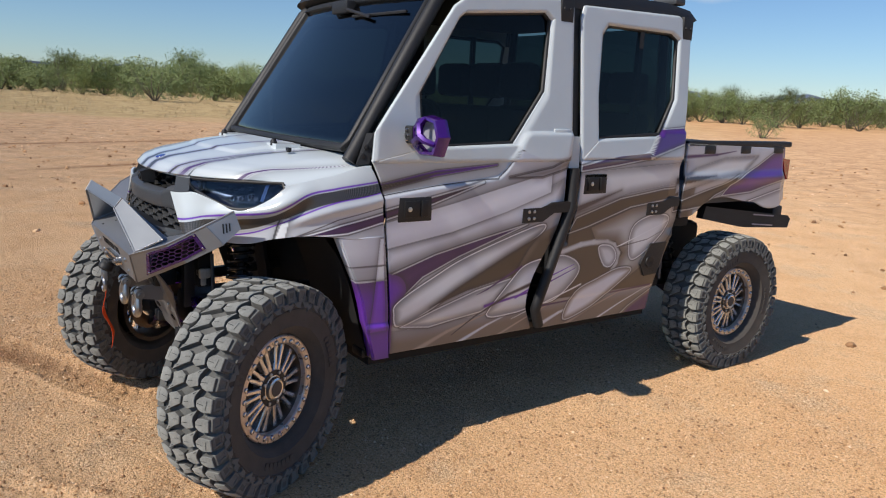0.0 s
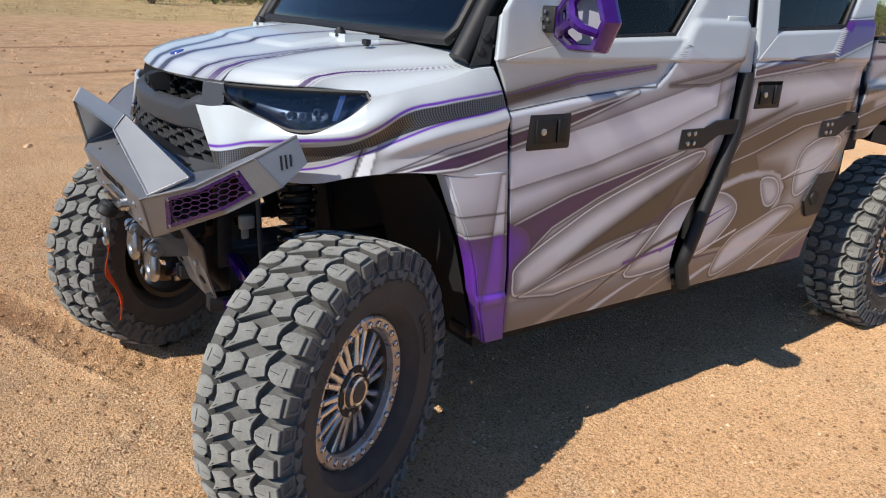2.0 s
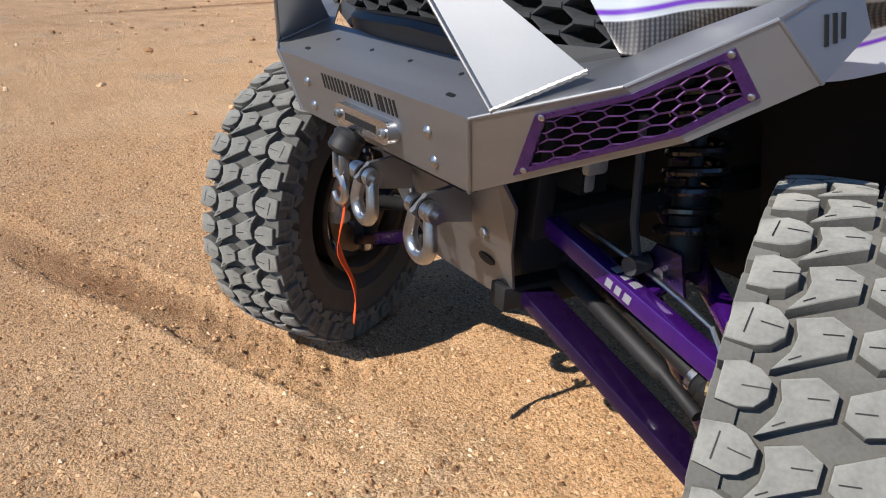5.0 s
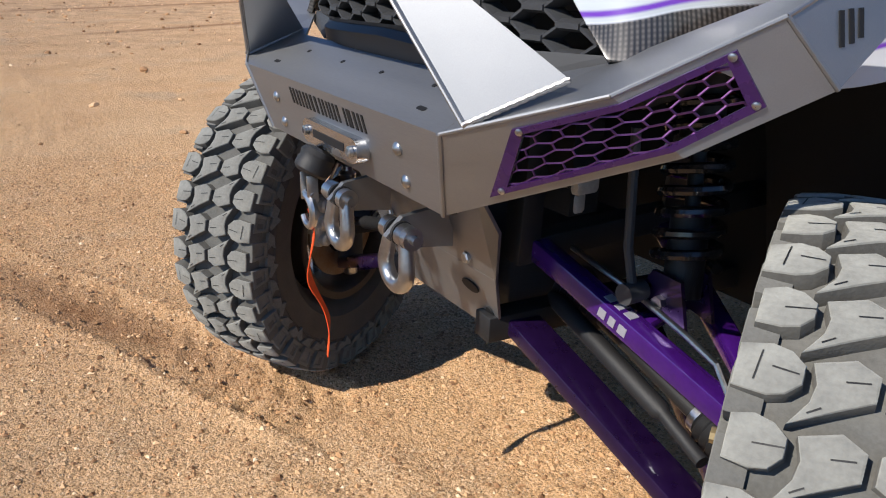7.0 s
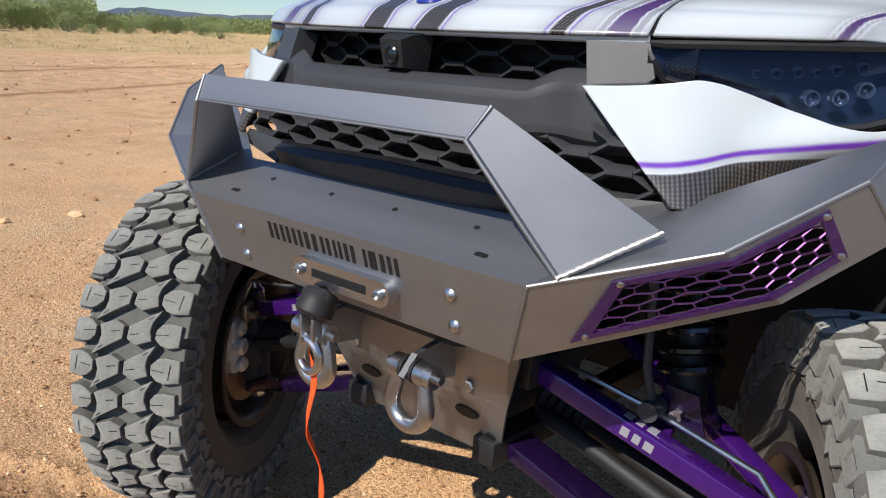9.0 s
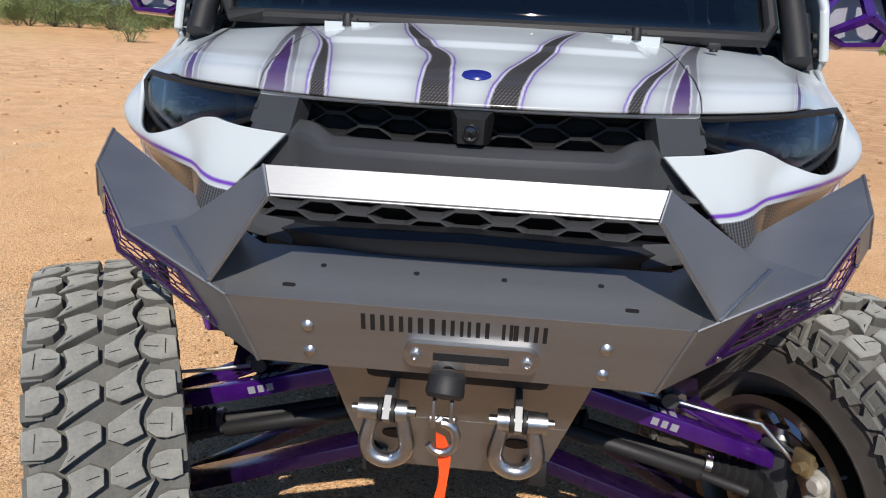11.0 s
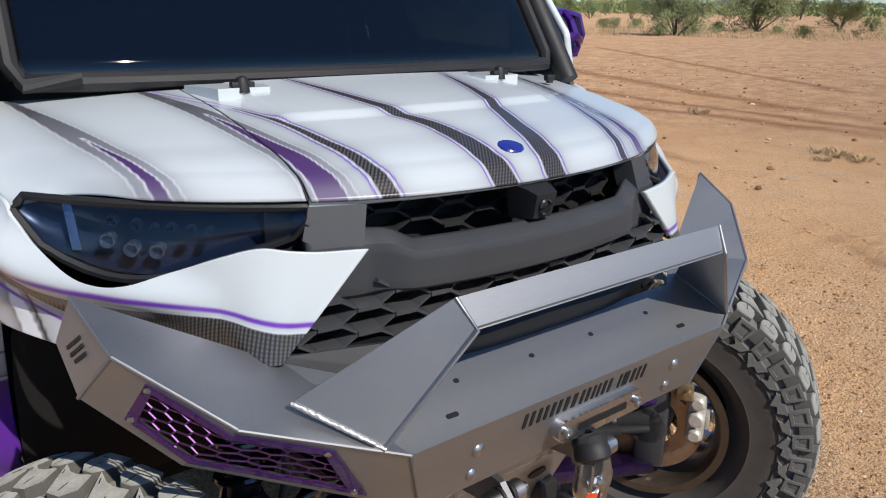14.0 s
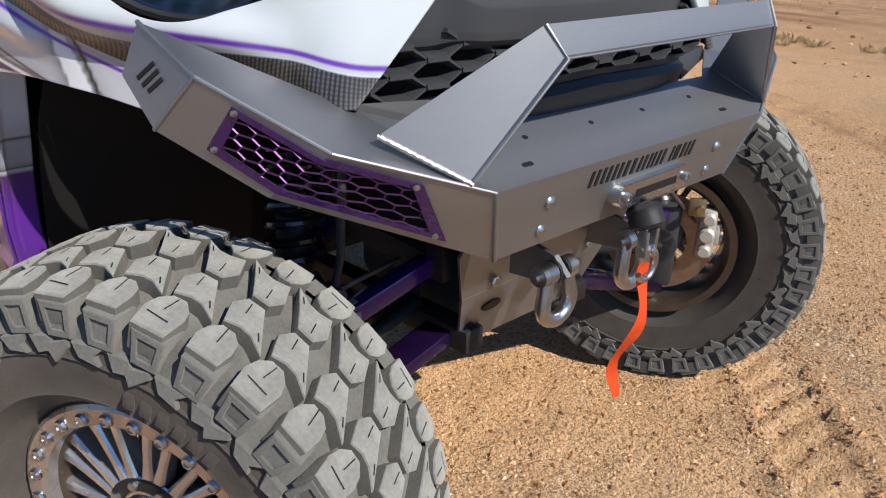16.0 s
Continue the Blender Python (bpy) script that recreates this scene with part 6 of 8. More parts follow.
def rods(bm, x0, x1, z0, zmax, rows, yfn, P, row):
    """A honeycomb whose level edges are thick six-sided bars and whose slanting edges are thin struts."""
    def strut(xa, za, xb, zb, h, d):
        ya, yb = yfn(xa), yfn(xb)
        n = Vector((xb - xa, 0, zb - za)).normalized()
        s = Vector((-n.z, 0, n.x)) * h
        ends = []
        for x, y, z in ((xa, ya, za), (xb, yb, zb)):
            c = Vector((x, y, z))
            ends.append([bm.verts.new(c + s * k + Vector((0, dy, 0))) for k, dy in ((1.0, 0.026), (1.0, 0.004), (0.45, -d), (-0.45, -d), (-1.0, 0.004), (-1.0, 0.026))])
        for q in range(6):
            bm.faces.new((ends[0][q], ends[0][(q + 1) % 6], ends[1][(q + 1) % 6], ends[1][q]))
        bm.faces.new(ends[0][::-1])
        bm.faces.new(ends[1])
    a, c = P * 0.62, P * 0.38
    n = int((x1 - x0) / (2 * P)) + 1
    for i in range(-n, n + 1):
        xm = i * P
        for j in range(rows):
            z = z0 + 2 * row * j + (row if i % 2 else 0.0)
            if x0 <= xm - a / 2 and xm + a / 2 <= x1 and z <= zmax:
                strut(xm - a / 2, z, xm + a / 2, z, row * 0.40, 0.008)
            for dz in (row, -row):
                if x0 <= xm + a / 2 and xm + a / 2 + c <= x1 and z0 - row <= z + dz <= zmax + row * 0.5:
                    strut(xm + a / 2 - 0.004, z, xm + a / 2 + c + 0.004, z + dz, 0.0042, 0.005)


yu = lambda x: -0.205 + 0.36 * x * x
yl = lambda x: -0.262 + 0.15 * x * x
bm = bmesh.new()
rods(bm, -0.30, 0.30, 1.128, 1.192, 3, yu, 0.062, 0.019)
up_g = part("upper_grille", bm, M_BLACK, vehicle, "black lattice grille under the bonnet lip", smooth=20)
up_g["kind"] = "stuff"
bm = bmesh.new()
rods(bm, -0.43, 0.43, 0.982, 1.064, 4, yl, 0.064, 0.0195)
lo_g = part("lower_grille", bm, M_GREY, vehicle, "dark grey lattice grille behind the bumper hoop", smooth=20)
lo_g["kind"] = "stuff"
bm = bmesh.new()
box(bm, (-0.44, -0.165, 0.95), (0.44, -0.15, 1.19))
part("radiator", bm, M_LINER, vehicle)
# corner blocks of the lower grille
for sx in (1, -1):
    bm = bmesh.new()
    plate(bm, [(sx * 0.30, -0.285, 0.945), (sx * 0.47, -0.235, 0.965), (sx * 0.45, -0.235, 0.99), (sx * 0.30, -0.272, 0.985)], 0.03, (0, -1, 0))
    rounded(bm, 0.005, 2)
    part("grille_corner", bm, M_GREY, vehicle)
# front camera: a square-faced pod on a tapered bracket
bm = bmesh.new()
faces = [[(-0.040, -0.238, 1.193), (0.040, -0.238, 1.193), (0.030, -0.238, 1.132), (-0.030, -0.238, 1.132)],
         [(-0.030, -0.275, 1.188), (0.030, -0.275, 1.188), (0.024, -0.268, 1.136), (-0.024, -0.268, 1.136)],
         [(-0.023, -0.296, 1.180), (0.023, -0.296, 1.180), (0.021, -0.287, 1.138), (-0.021, -0.287, 1.138)]]
loops = [[bm.verts.new(p) for p in f] for f in faces]
for A, B in zip(loops, loops[1:]):
    for i in range(4):
        bm.faces.new((A[i], A[(i + 1) % 4], B[(i + 1) % 4], B[i]))
bm.faces.new(loops[-1])
bm.faces.new(loops[0][::-1])
rounded(bm, 0.003, 2)
pod = part("camera_pod", bm, M_BLACK, vehicle, "small black front camera")
bm = bmesh.new()
lathe(bm, [(-0.286, 0.014), (-0.295, 0.014), (-0.297, 0.011), (-0.293, 0.009), (-0.2945, 0.0005)], "Y", 20, (0, 0, 1.158))
part("camera_eye", bm, M_SPRING, pod)
# smooth black bumper cover behind the hoop
bm = bmesh.new()
prev = None
for x in np.linspace(-0.36, 0.36, 25):
    t = abs(x) / 0.36
    y0 = -0.318 + 0.07 * t ** 4
    row = [bm.verts.new(p) for p in ((x, y0 + 0.05, 0.992 - 0.01 * t), (x, y0 + 0.012, 0.99 - 0.01 * t), (x, y0, 0.978 - 0.01 * t), (x, y0 + 0.006, 0.935), (x, y0 + 0.03, 0.90))]
    if prev:
        for a in range(4):
            bm.faces.new((prev[a], prev[a + 1], row[a + 1], row[a]))
    prev = row
part("bumper_cover", bm, mat("satin_black_cover", (0.012, 0.013, 0.016), rough=0.46, rough_var=0.05), vehicle, "satin black bumper cover")

# steel bumper: front plate, deck, wings, side plates, end plates, hoop
bm = bmesh.new()
plate(bm, [(-0.367, -0.426, 0.896), (0.367, -0.426, 0.896), (0.327, -0.392, 0.772), (-0.327, -0.392, 0.772)], 0.005, (0, -1, 0))
plate(bm, [(-0.367, -0.4255, 0.8965), (0.367, -0.4255, 0.8965), (0.345, -0.305, 0.949), (-0.345, -0.305, 0.949)], 0.005, (0, 0, 1))
rounded(bm, 0.0035, 2)
bumper = part("front_bumper", bm, M_STEEL, vehicle, "brushed bare-steel winch bumper with a hoop", smooth=25)
CT, KT, BT = Vector((0.367, -0.426, 0.896)), Vector((0.571, -0.344, 0.968)), Vector((0.679, -0.228, 1.052))
CB, KB, BB = Vector((0.327, -0.392, 0.772)), Vector((0.624, -0.282, 0.906)), Vector((0.712, -0.172, 0.982))
TT, TP = Vector((0.698, -0.127, 1.104)), Vector((0.750, -0.118, 1.046))
_pn = (TT - BT).cross(BB - BT).normalized()
TP = TP - _pn * (TP - BT).dot(_pn)


def flank(s, w):
    """A point of the side plate: s 0..2 from the front corner to the end bend, w 0..1 from the lower to the upper edge."""
    if s <= 1:
        return CB.lerp(KB, s).lerp(CT.lerp(KT, s), w)
    return KB.lerp(BB, s - 1).lerp(KT.lerp(BT, s - 1), w)


FRAME = [(0.45, 0.88), (1.0, 0.89), (1.70, 0.90), (1.62, 0.18), (1.0, 0.13), (0.25, 0.12)]
HOLE = [(0.50, 0.80), (1.0, 0.81), (1.62, 0.82), (1.54, 0.27), (1.0, 0.205), (0.34, 0.195)]
for sx in (1, -1):
    S = Matrix.Diagonal((sx, 1, 1, 1))
    outer = [(0, 1), (1, 1), (2, 1), (2, 0), (1, 0), (0, 0)]
    bm = bmesh.new()
    o = [bm.verts.new(S @ flank(*p)) for p in outer]
    h = [bm.verts.new(S @ flank(*p)) for p in HOLE]
    for k in range(6):
        bm.faces.new((o[k], o[(k + 1) % 6], h[(k + 1) % 6], h[k]))
    r = bmesh.ops.extrude_face_region(bm, geom=bm.faces[:])
    bmesh.ops.translate(bm, verts=[g for g in r["geom"] if isinstance(g, bmesh.types.BMVert)], vec=Vector((-sx * 0.003, 0.004, -0.001)))
    part("side_plate", bm, M_STEEL, bumper, smooth=25)
    bm = bmesh.new()
    W1, W2 = Vector((0.345, -0.305, 0.949)), Vector((0.455, -0.238, 0.982))
    plate(bm, [S @ CT, S @ KT, S @ W2, S @ W1], 0.005, (0, 0, 1))
    plate(bm, [S @ KT, S @ BT, S @ TT, S @ W2], 0.005, (0, 0, 1))
    part("wing_plate", bm, M_STEEL, bumper, smooth=25)
    bm = bmesh.new()
    plate(bm, [S @ BT, S @ TT, S @ TP, S @ BB], 0.005, (sx, -1, 0))
    rounded(bm, 0.002, 1)
    part("end_plate", bm, M_STEEL, bumper, smooth=25)
    bm = bmesh.new()
    for a, b in ((CT, KT), (KT, BT), (BT, TT)):
        tube(bm, [S @ a, S @ b], 0.003, 8)
    tube(bm, [S @ CT, S @ CB], 0.004, 8)
    tube(bm, [S @ BT, S @ BB], 0.003, 8)
    part("bent_edge", bm, M_STEEL, bumper)
    # plain slanted mark cut into the end plate
    e1, e2 = (TT - BT).normalized(), (BB - BT).normalized()
    nn = e1.cross(e2).normalized()
    nn = nn if nn.x > 0 else -nn
    e2 = (e2 - e1 * e1.dot(e2)).normalized()
    c0 = (BT + TT + TP + BB) / 4
    e1 = e1 * sx
    for a0, b0, a1, b1 in ((-0.030, 0.026, -0.006, -0.028), (-0.010, 0.030, 0.012, -0.022), (0.010, 0.030, 0.030, -0.014)):
        p0, p1 = c0 + (e1 * a0 + e2 * b0) * 0.60, c0 + (e1 * a1 + e2 * b1) * 0.60
        w = (p1 - p0).normalized().cross(nn) * 0.0026
        bm = bmesh.new()
        plate(bm, [S @ (p + nn * 0.0018) for p in (p0 - w, p0 + w, p1 + w, p1 - w)], 0.002, S @ nn)
        part("cut_mark", bm, M_CUT, bumper)
    # honeycomb insert with its frame
    nrm = (KT - CB).cross(KB - CT).normalized()
    nrm = nrm if nrm.y < 0 else -nrm
    bm = bmesh.new()
    o = [bm.verts.new(S @ (flank(*p) + nrm * 0.004)) for p in FRAME]
    h = [bm.verts.new(S @ (flank(*p) + nrm * 0.004)) for p in HOLE]
    for k in range(6):
        bm.faces.new((o[k], o[(k + 1) % 6], h[(k + 1) % 6], h[k]))
    r = bmesh.ops.extrude_face_region(bm, geom=bm.faces[:])
    bmesh.ops.translate(bm, verts=[g for g in r["geom"] if isinstance(g, bmesh.types.BMVert)], vec=S @ (nrm * -0.003))
    ins = part("mesh_frame", bm, M_PURPLE_M, bumper, "purple honeycomb insert frame", smooth=25)
    bm = bmesh.new()
    seen = set()
    ca, cb, L1, H = 0.0165, 0.0108, 0.23, 0.118
    hp = np.array(HOLE)
    for j in range(-1, 11):
        for i in range(-1, 18):
            mx_, my_ = (i + 0.5 * (j % 2)) * ca * 2 * 0.94, j * cb * 1.5
            pts = [(mx_ + ca * math.sin(k * math.pi / 3) * 1.085, my_ + cb * math.cos(k * math.pi / 3)) for k in range(6)]
            for a, b in zip(pts, pts[1:] + pts[:1]):
                key = tuple(sorted([(round(a[0], 3), round(a[1], 3)), (round(b[0], 3), round(b[1], 3))]))
                if key in seen:
                    continue
                seen.add(key)
                q = [(p[0] / L1 if p[0] < L1 else 1 + (p[0] - L1) / 0.18, p[1] / H) for p in (a, b)]
                mid = np.array([[(q[0][0] + q[1][0]) / 2], [(q[0][1] + q[1][1]) / 2]])
                if sdist(mid[0], mid[1], hp)[0] < -0.02:
                    continue
                A, B = (S @ (flank(*p) + nrm * 0.001) for p in q)
                if (A - B).length > 1e-5:
                    tube(bm, [A, B], 0.0014, 4)
    part("honeycomb", bm, M_COMB, bumper, "purple honeycomb mesh", smooth=0)["kind"] = "stuff"
    for p in ((0.485, 0.835), (0.31, 0.165), (1.66, 0.85), (1.58, 0.24)):
        bm = bmesh.new()
        lathe(bm, [(0, 0.0048), (0.002, 0.0048), (0.0034, 0.003), (0.0038, 0.0005)], "Z", 12)
        m = S @ (Matrix.Translation(flank(*p) + nrm * 0.0035) @ nrm.to_track_quat("Z", "Y").to_matrix().to_4x4())
        bmesh.ops.transform(bm, matrix=m, verts=bm.verts)
        part("mesh_screw", bm, M_ZINC, bumper)
    # hoop leg: outer face, front return and weld bead
    HT, HB = Vector((0.300, -0.431, 1.109)), Vector((0.284, -0.459, 1.068))
    PB, PF = Vector((0.492, -0.329, 0.972)), Vector((0.400, -0.412, 0.910))
    HI, PI = Vector((0.284, -0.394, 1.069)), Vector((0.398, -0.289, 0.956))
    bm = bmesh.new()
    plate(bm, [S @ HT, S @ PB, S @ PF, S @ HB], 0.004, (sx, -1, 1))
    plate(bm, [S @ HB, S @ PF, S @ PI, S @ HI], 0.004, (-sx, -1, 0))
    part("hoop_leg", bm, M_STEEL, bumper, smooth=60)
    bm = bmesh.new()
    tube(bm, [S @ PB.lerp(PF, k / 24) + Vector((0, -0.0015, 0.001 + 0.0012 * (k % 2))) for k in range(25)], 0.0042, 8)
    tube(bm, [S @ PF, S @ PI], 0.003, 6)
    part("weld_bead", bm, M_WELD, bumper)
    bm = bmesh.new()
    tube(bm, [S @ HT, S @ HB, S @ PF], 0.003, 8)
    part("hoop_edge", bm, M_STEEL, bumper)
    # carriage bolts of the front plate, slots of the deck
    for z in (0.849, 0.7995):
        bm = bmesh.new()
        lathe(bm, [(0.0, 0.0105), (-0.003, 0.0100), (-0.006, 0.0065), (-0.0072, 0.0005)], "Y", 16, (sx * 0.238, -0.426 + (0.896 - z) * 0.274, z))
        part("carriage_bolt", bm, M_ZINC, bumper)
bm = bmesh.new()
plate(bm, [(-0.300, -0.431, 1.109), (0.300, -0.431, 1.109), (0.284, -0.457, 1.068), (-0.284, -0.457, 1.068)], 0.004, (0, -1, 0))
plate(bm, [(-0.284, -0.456, 1.068), (0.284, -0.456, 1.068), (0.262, -0.392, 1.068), (-0.262, -0.392, 1.068)], 0.004, (0, 0, -1))
rounded(bm, 0.003, 2)
part("hoop_bar", bm, M_STEEL, bumper, smooth=25)
for x, y, lng in ((-0.273, -0.396, 1), (-0.228, -0.348, 0), (-0.072, -0.351, 0), (0.072, -0.351, 0), (0.228, -0.348, 0), (0.273, -0.396, 1)):
    bm = bmesh.new()
    w = 0.011 if lng else 0.005
    z = lambda yy: 0.8965 + (yy + 0.4255) * 0.4357 + 0.0012
    pts = [(x + (w - 0.004 if math.cos(a) > 0 else 0.004 - w) + 0.004 * math.cos(a), y + 0.004 * math.sin(a), z(y + 0.004 * math.sin(a))) for a in np.arange(0, 6.28, 0.5236)]
    plate(bm, pts, 0.002, (0, 0, 1))
    part("deck_hole", bm, M_CUT, bumper)
# plain cut bars where the front plate is lettered
yy = lambda z: -0.426 + (0.896 - z) * 0.274 - 0.0012
for x0, w in [(-0.150, 0.027), (-0.119, 0.026), (-0.089, 0.026), (-0.059, 0.033), (-0.021, 0.025), (0.008, 0.021), (0.033, 0.026), (0.074, 0.021), (0.092, 0.030), (0.124, 0.025)]:
    bm = bmesh.new()
    for xa, xb in ((x0, x0 + 0.26 * w), (x0 + 0.56 * w, x0 + 0.82 * w)):
        plate(bm, [(xa, yy(0.851), 0.851), (xb, yy(0.851), 0.851), (xb, yy(0.880), 0.880), (xa, yy(0.880), 0.880)], 0.002, (0, -1, 0))
    part("cut_bar", bm, M_CUT, bumper)

# winch fairlead, stopper, hook and strap
bm = bmesh.new()
pts = []
for k in range(24):
    a = 2 * math.pi * k / 24
    pts.append(((0.088 if math.cos(a) > 0 else -0.088) + 0.020 * math.cos(a) + 0.028, -0.4275, 0.820 + 0.020 * math.sin(a)))
plate(bm, pts, 0.022, (0, -1, 0))
rounded(bm, 0.004, 2)
fl = part("fairlead", bm, M_ALU, bumper, "polished aluminium winch fairlead", smooth=30)
bm = bmesh.new()
plate(bm, [(-0.032, -0.4285, 0.8135), (0.088, -0.4285, 0.8135), (0.088, -0.4285, 0.8265), (-0.032, -0.4285, 0.8265)], 0.004, (0, -1, 0))
part("fairlead_slot", bm, M_CUT, bumper)
for x in (-0.060, 0.116):
    bm = bmesh.new()
    lathe(bm, [(-0.428, 0.009), (-0.434, 0.0085), (-0.435, 0.0055), (-0.431, 0.005), (-0.431, 0.0005)], "Y", 14, (x, 0, 0.820))
    part("fairlead_bolt", bm, M_ZINC, bumper)
bm = bmesh.new()
ax = Vector((-0.006, -0.425, 0.798))
dr = Vector((-0.05, -0.30, -0.55)).normalized()
m = Matrix.Translation(ax) @ dr.to_track_quat("Z", "Y").to_matrix().to_4x4()
lathe(bm, [(0.0, 0.010), (0.004, 0.026), (0.012, 0.031), (0.022, 0.029), (0.028, 0.031), (0.040, 0.031), (0.046, 0.026), (0.048, 0.0005)], "Z", 24)
bmesh.ops.transform(bm, matrix=m, verts=bm.verts)
hook = part("winch_hook", bm, M_BLACK, vehicle, "winch hook on a rubber stopper with an orange strap")
bm = bmesh.new()
h0 = ax + dr * 0.05
for dx in (-0.014, 0.014):
    box(bm, (dx - 0.003, -0.010, -0.045), (dx + 0.003, 0.010, 0.004), Matrix.Translation(h0), bev=0.002)
tube(bm, [h0 + Vector((-0.02, 0, -0.032)), h0 + Vector((0.02, 0, -0.032))], 0.006, 10)
part("hook_clevis", bm, M_ZINC, hook, "galvanised clevis")
bm = bmesh.new()
hp_ = [h0 + Vector((0.024 * math.sin(a) * 1.0, -0.004, -0.062 + 0.027 * math.cos(a))) for a in np.linspace(-0.3, 4.2, 18)]
tube(bm, [h0 + Vector((0, 0, -0.03))] + hp_, [0.008] + [0.009 - 0.003 * (k / 17) for k in range(18)], 10)
part("hook_bow", bm, M_ZINC, hook, "galvanised hook")
bm = bmesh.new()
s0, s1 = h0 + Vector((-0.002, -0.012, -0.058)), Vector((-0.012, -0.425, 0.405))
prev = None
for k in range(31):
    t = k / 30
    p = s0.lerp(s1, t) + Vector((0.009 * math.sin(t * 7.0), 0.012 * math.sin(t * 9 + 1), 0))
    tw = 0.35 * math.sin(t * 8) - 0.8
    wv = Vector((math.cos(tw), math.sin(tw) * 0.7, 0)) * (0.0105 + 0.0025 * math.sin(t * 17))
    nv = Vector((-math.sin(tw), math.cos(tw), 0)) * 0.0009
    row = [bm.verts.new(p + a * wv + b * nv) for a, b in ((-1, -1), (1, -1), (1, 1), (-1, 1))]
    if prev:
        for a in range(4):
            bm.faces.new((prev[a], prev[(a + 1) % 4], row[(a + 1) % 4], row[a]))
    prev = row
part("strap", bm, M_ORANGE, hook, "bright orange nylon strap", smooth=50)

# skid plate under the bumper with tow tabs and bow shackles
bm = bmesh.new()
plate(bm, [(-0.262, -0.300, 0.785), (0.262, -0.300, 0.785), (0.245, -0.235, 0.690), (0.214, -0.214, 0.592), (-0.214, -0.214, 0.592), (-0.245, -0.235, 0.690)], 0.006, (0, -1, 0))
plate(bm, [(-0.214, -0.2145, 0.5925), (0.214, -0.2145, 0.5925), (0.174, -0.168, 0.459), (-0.174, -0.168, 0.459)], 0.006, (0, -1, 0))
skid = part("skid_plate", bm, M_STEEL, vehicle, "bent bare-steel skid plate", smooth=25)
for sx in (1, -1):
    for (x, z, w, hh, slant) in ((0.190, 0.715, 0.034, 0.026, 0.0), (0.12, 0.545, 0.026, 0.012, 0.0), (0.165, 0.50, 0.012, 0.018, 0)):
        bm = bmesh.new()
        y = -0.2385 - 0.684 * max(0, z - 0.69) if z > 0.596 else -0.2175 + (0.5925 - z) * 0.35
        dy = -0.684 if z > 0.69 else -0.05 if z > 0.596 else -0.36
        plate(bm, [(sx * (x + w * math.cos(a)), y + dy * hh * math.sin(a) - 0.0005, z + hh * math.sin(a)) for a in np.arange(0, 6.28, 0.5236)], 0.003, (0, -1, 0))
        part("skid_slot", bm, M_CUT, skid)
    bm = bmesh.new()
    lathe(bm, [(0, 0.011), (-0.006, 0.011), (-0.008, 0.008), (-0.008, 0.0005)], "Y", 6, (sx * 0.140, -0.222, 0.612))
    part("skid_bolt", bm, M_ZINC, skid)
    X = sx * 0.114
    bm = bmesh.new()
    plate(bm, [(X + 0.006, -0.24, 0.71), (X + 0.006, -0.34, 0.70), (X + 0.006, -0.372, 0.67), (X + 0.006, -0.34, 0.645), (X + 0.006, -0.24, 0.63)], 0.012, (1, 0, 0))
    rounded(bm, 0.003, 1)
    part("tow_tab", bm, M_STEEL, vehicle)
    bm = bmesh.new()
    sh = []
    for a in np.linspace(-0.12, math.pi + 0.12, 15):
        sh.append((X + 0.037 * math.cos(a), -0.350, 0.614 - 0.036 * math.sin(a)))
    sh = [(X + 0.024, -0.345, 0.672)] + sh + [(X - 0.024, -0.345, 0.672)]
    tube(bm, sh, [0.013] + [0.0142] * 15 + [0.013], 12)
    for d in (-1, 1):
        lathe(bm, [(-0.010, 0.0005), (-0.010, 0.020), (0.010, 0.020), (0.010, 0.0005)], "X", 16, (X + d * 0.026, -0.345, 0.674))
    shk = part("shackle", bm, M_ZINC, vehicle, "galvanised bow shackle")
    bm = bmesh.new()
    lathe(bm, [(-0.050, 0.0005), (-0.050, 0.009), (0.036, 0.009), (0.036, 0.019), (0.050, 0.019), (0.050, 0.008), (0.062, 0.008), (0.062, 0.0005)], "X", 14, (0, 0, 0))
    for v in bm.verts:
        v.co.x *= sx
    bmesh.ops.translate(bm, verts=bm.verts, vec=(X, -0.345, 0.674))
    part("shackle_pin", bm, M_ZINC, shk)
    bm = bmesh.new()
    for d in (-0.011, 0.011):
        lathe(bm, [(-0.003, 0.012), (-0.003, 0.021), (0.003, 0.021), (0.003, 0.012)], "X", 18, (X + d * 1.0, -0.345, 0.674), closed=True)
    part("shackle_washer", bm, M_BLACK, shk)

# ---- wheels: one built with its axle along x and its outer face to +x, then copied ----
TR = 0.417
NP = 36


def bent(bm, b, r, a):
    return bm.verts.new((b, r * math.sin(a / TR), r * math.cos(a / TR)))


def mesh_of(name, bm, material, angle):
    bmesh.ops.recalc_face_normals(bm, faces=[f for f in bm.faces if f.material_index == 0])
    me = bpy.data.meshes.new(name)
    bm.to_mesh(me)
    bm.free()
    me.materials.append(material)
    shade(me, angle)
    return me


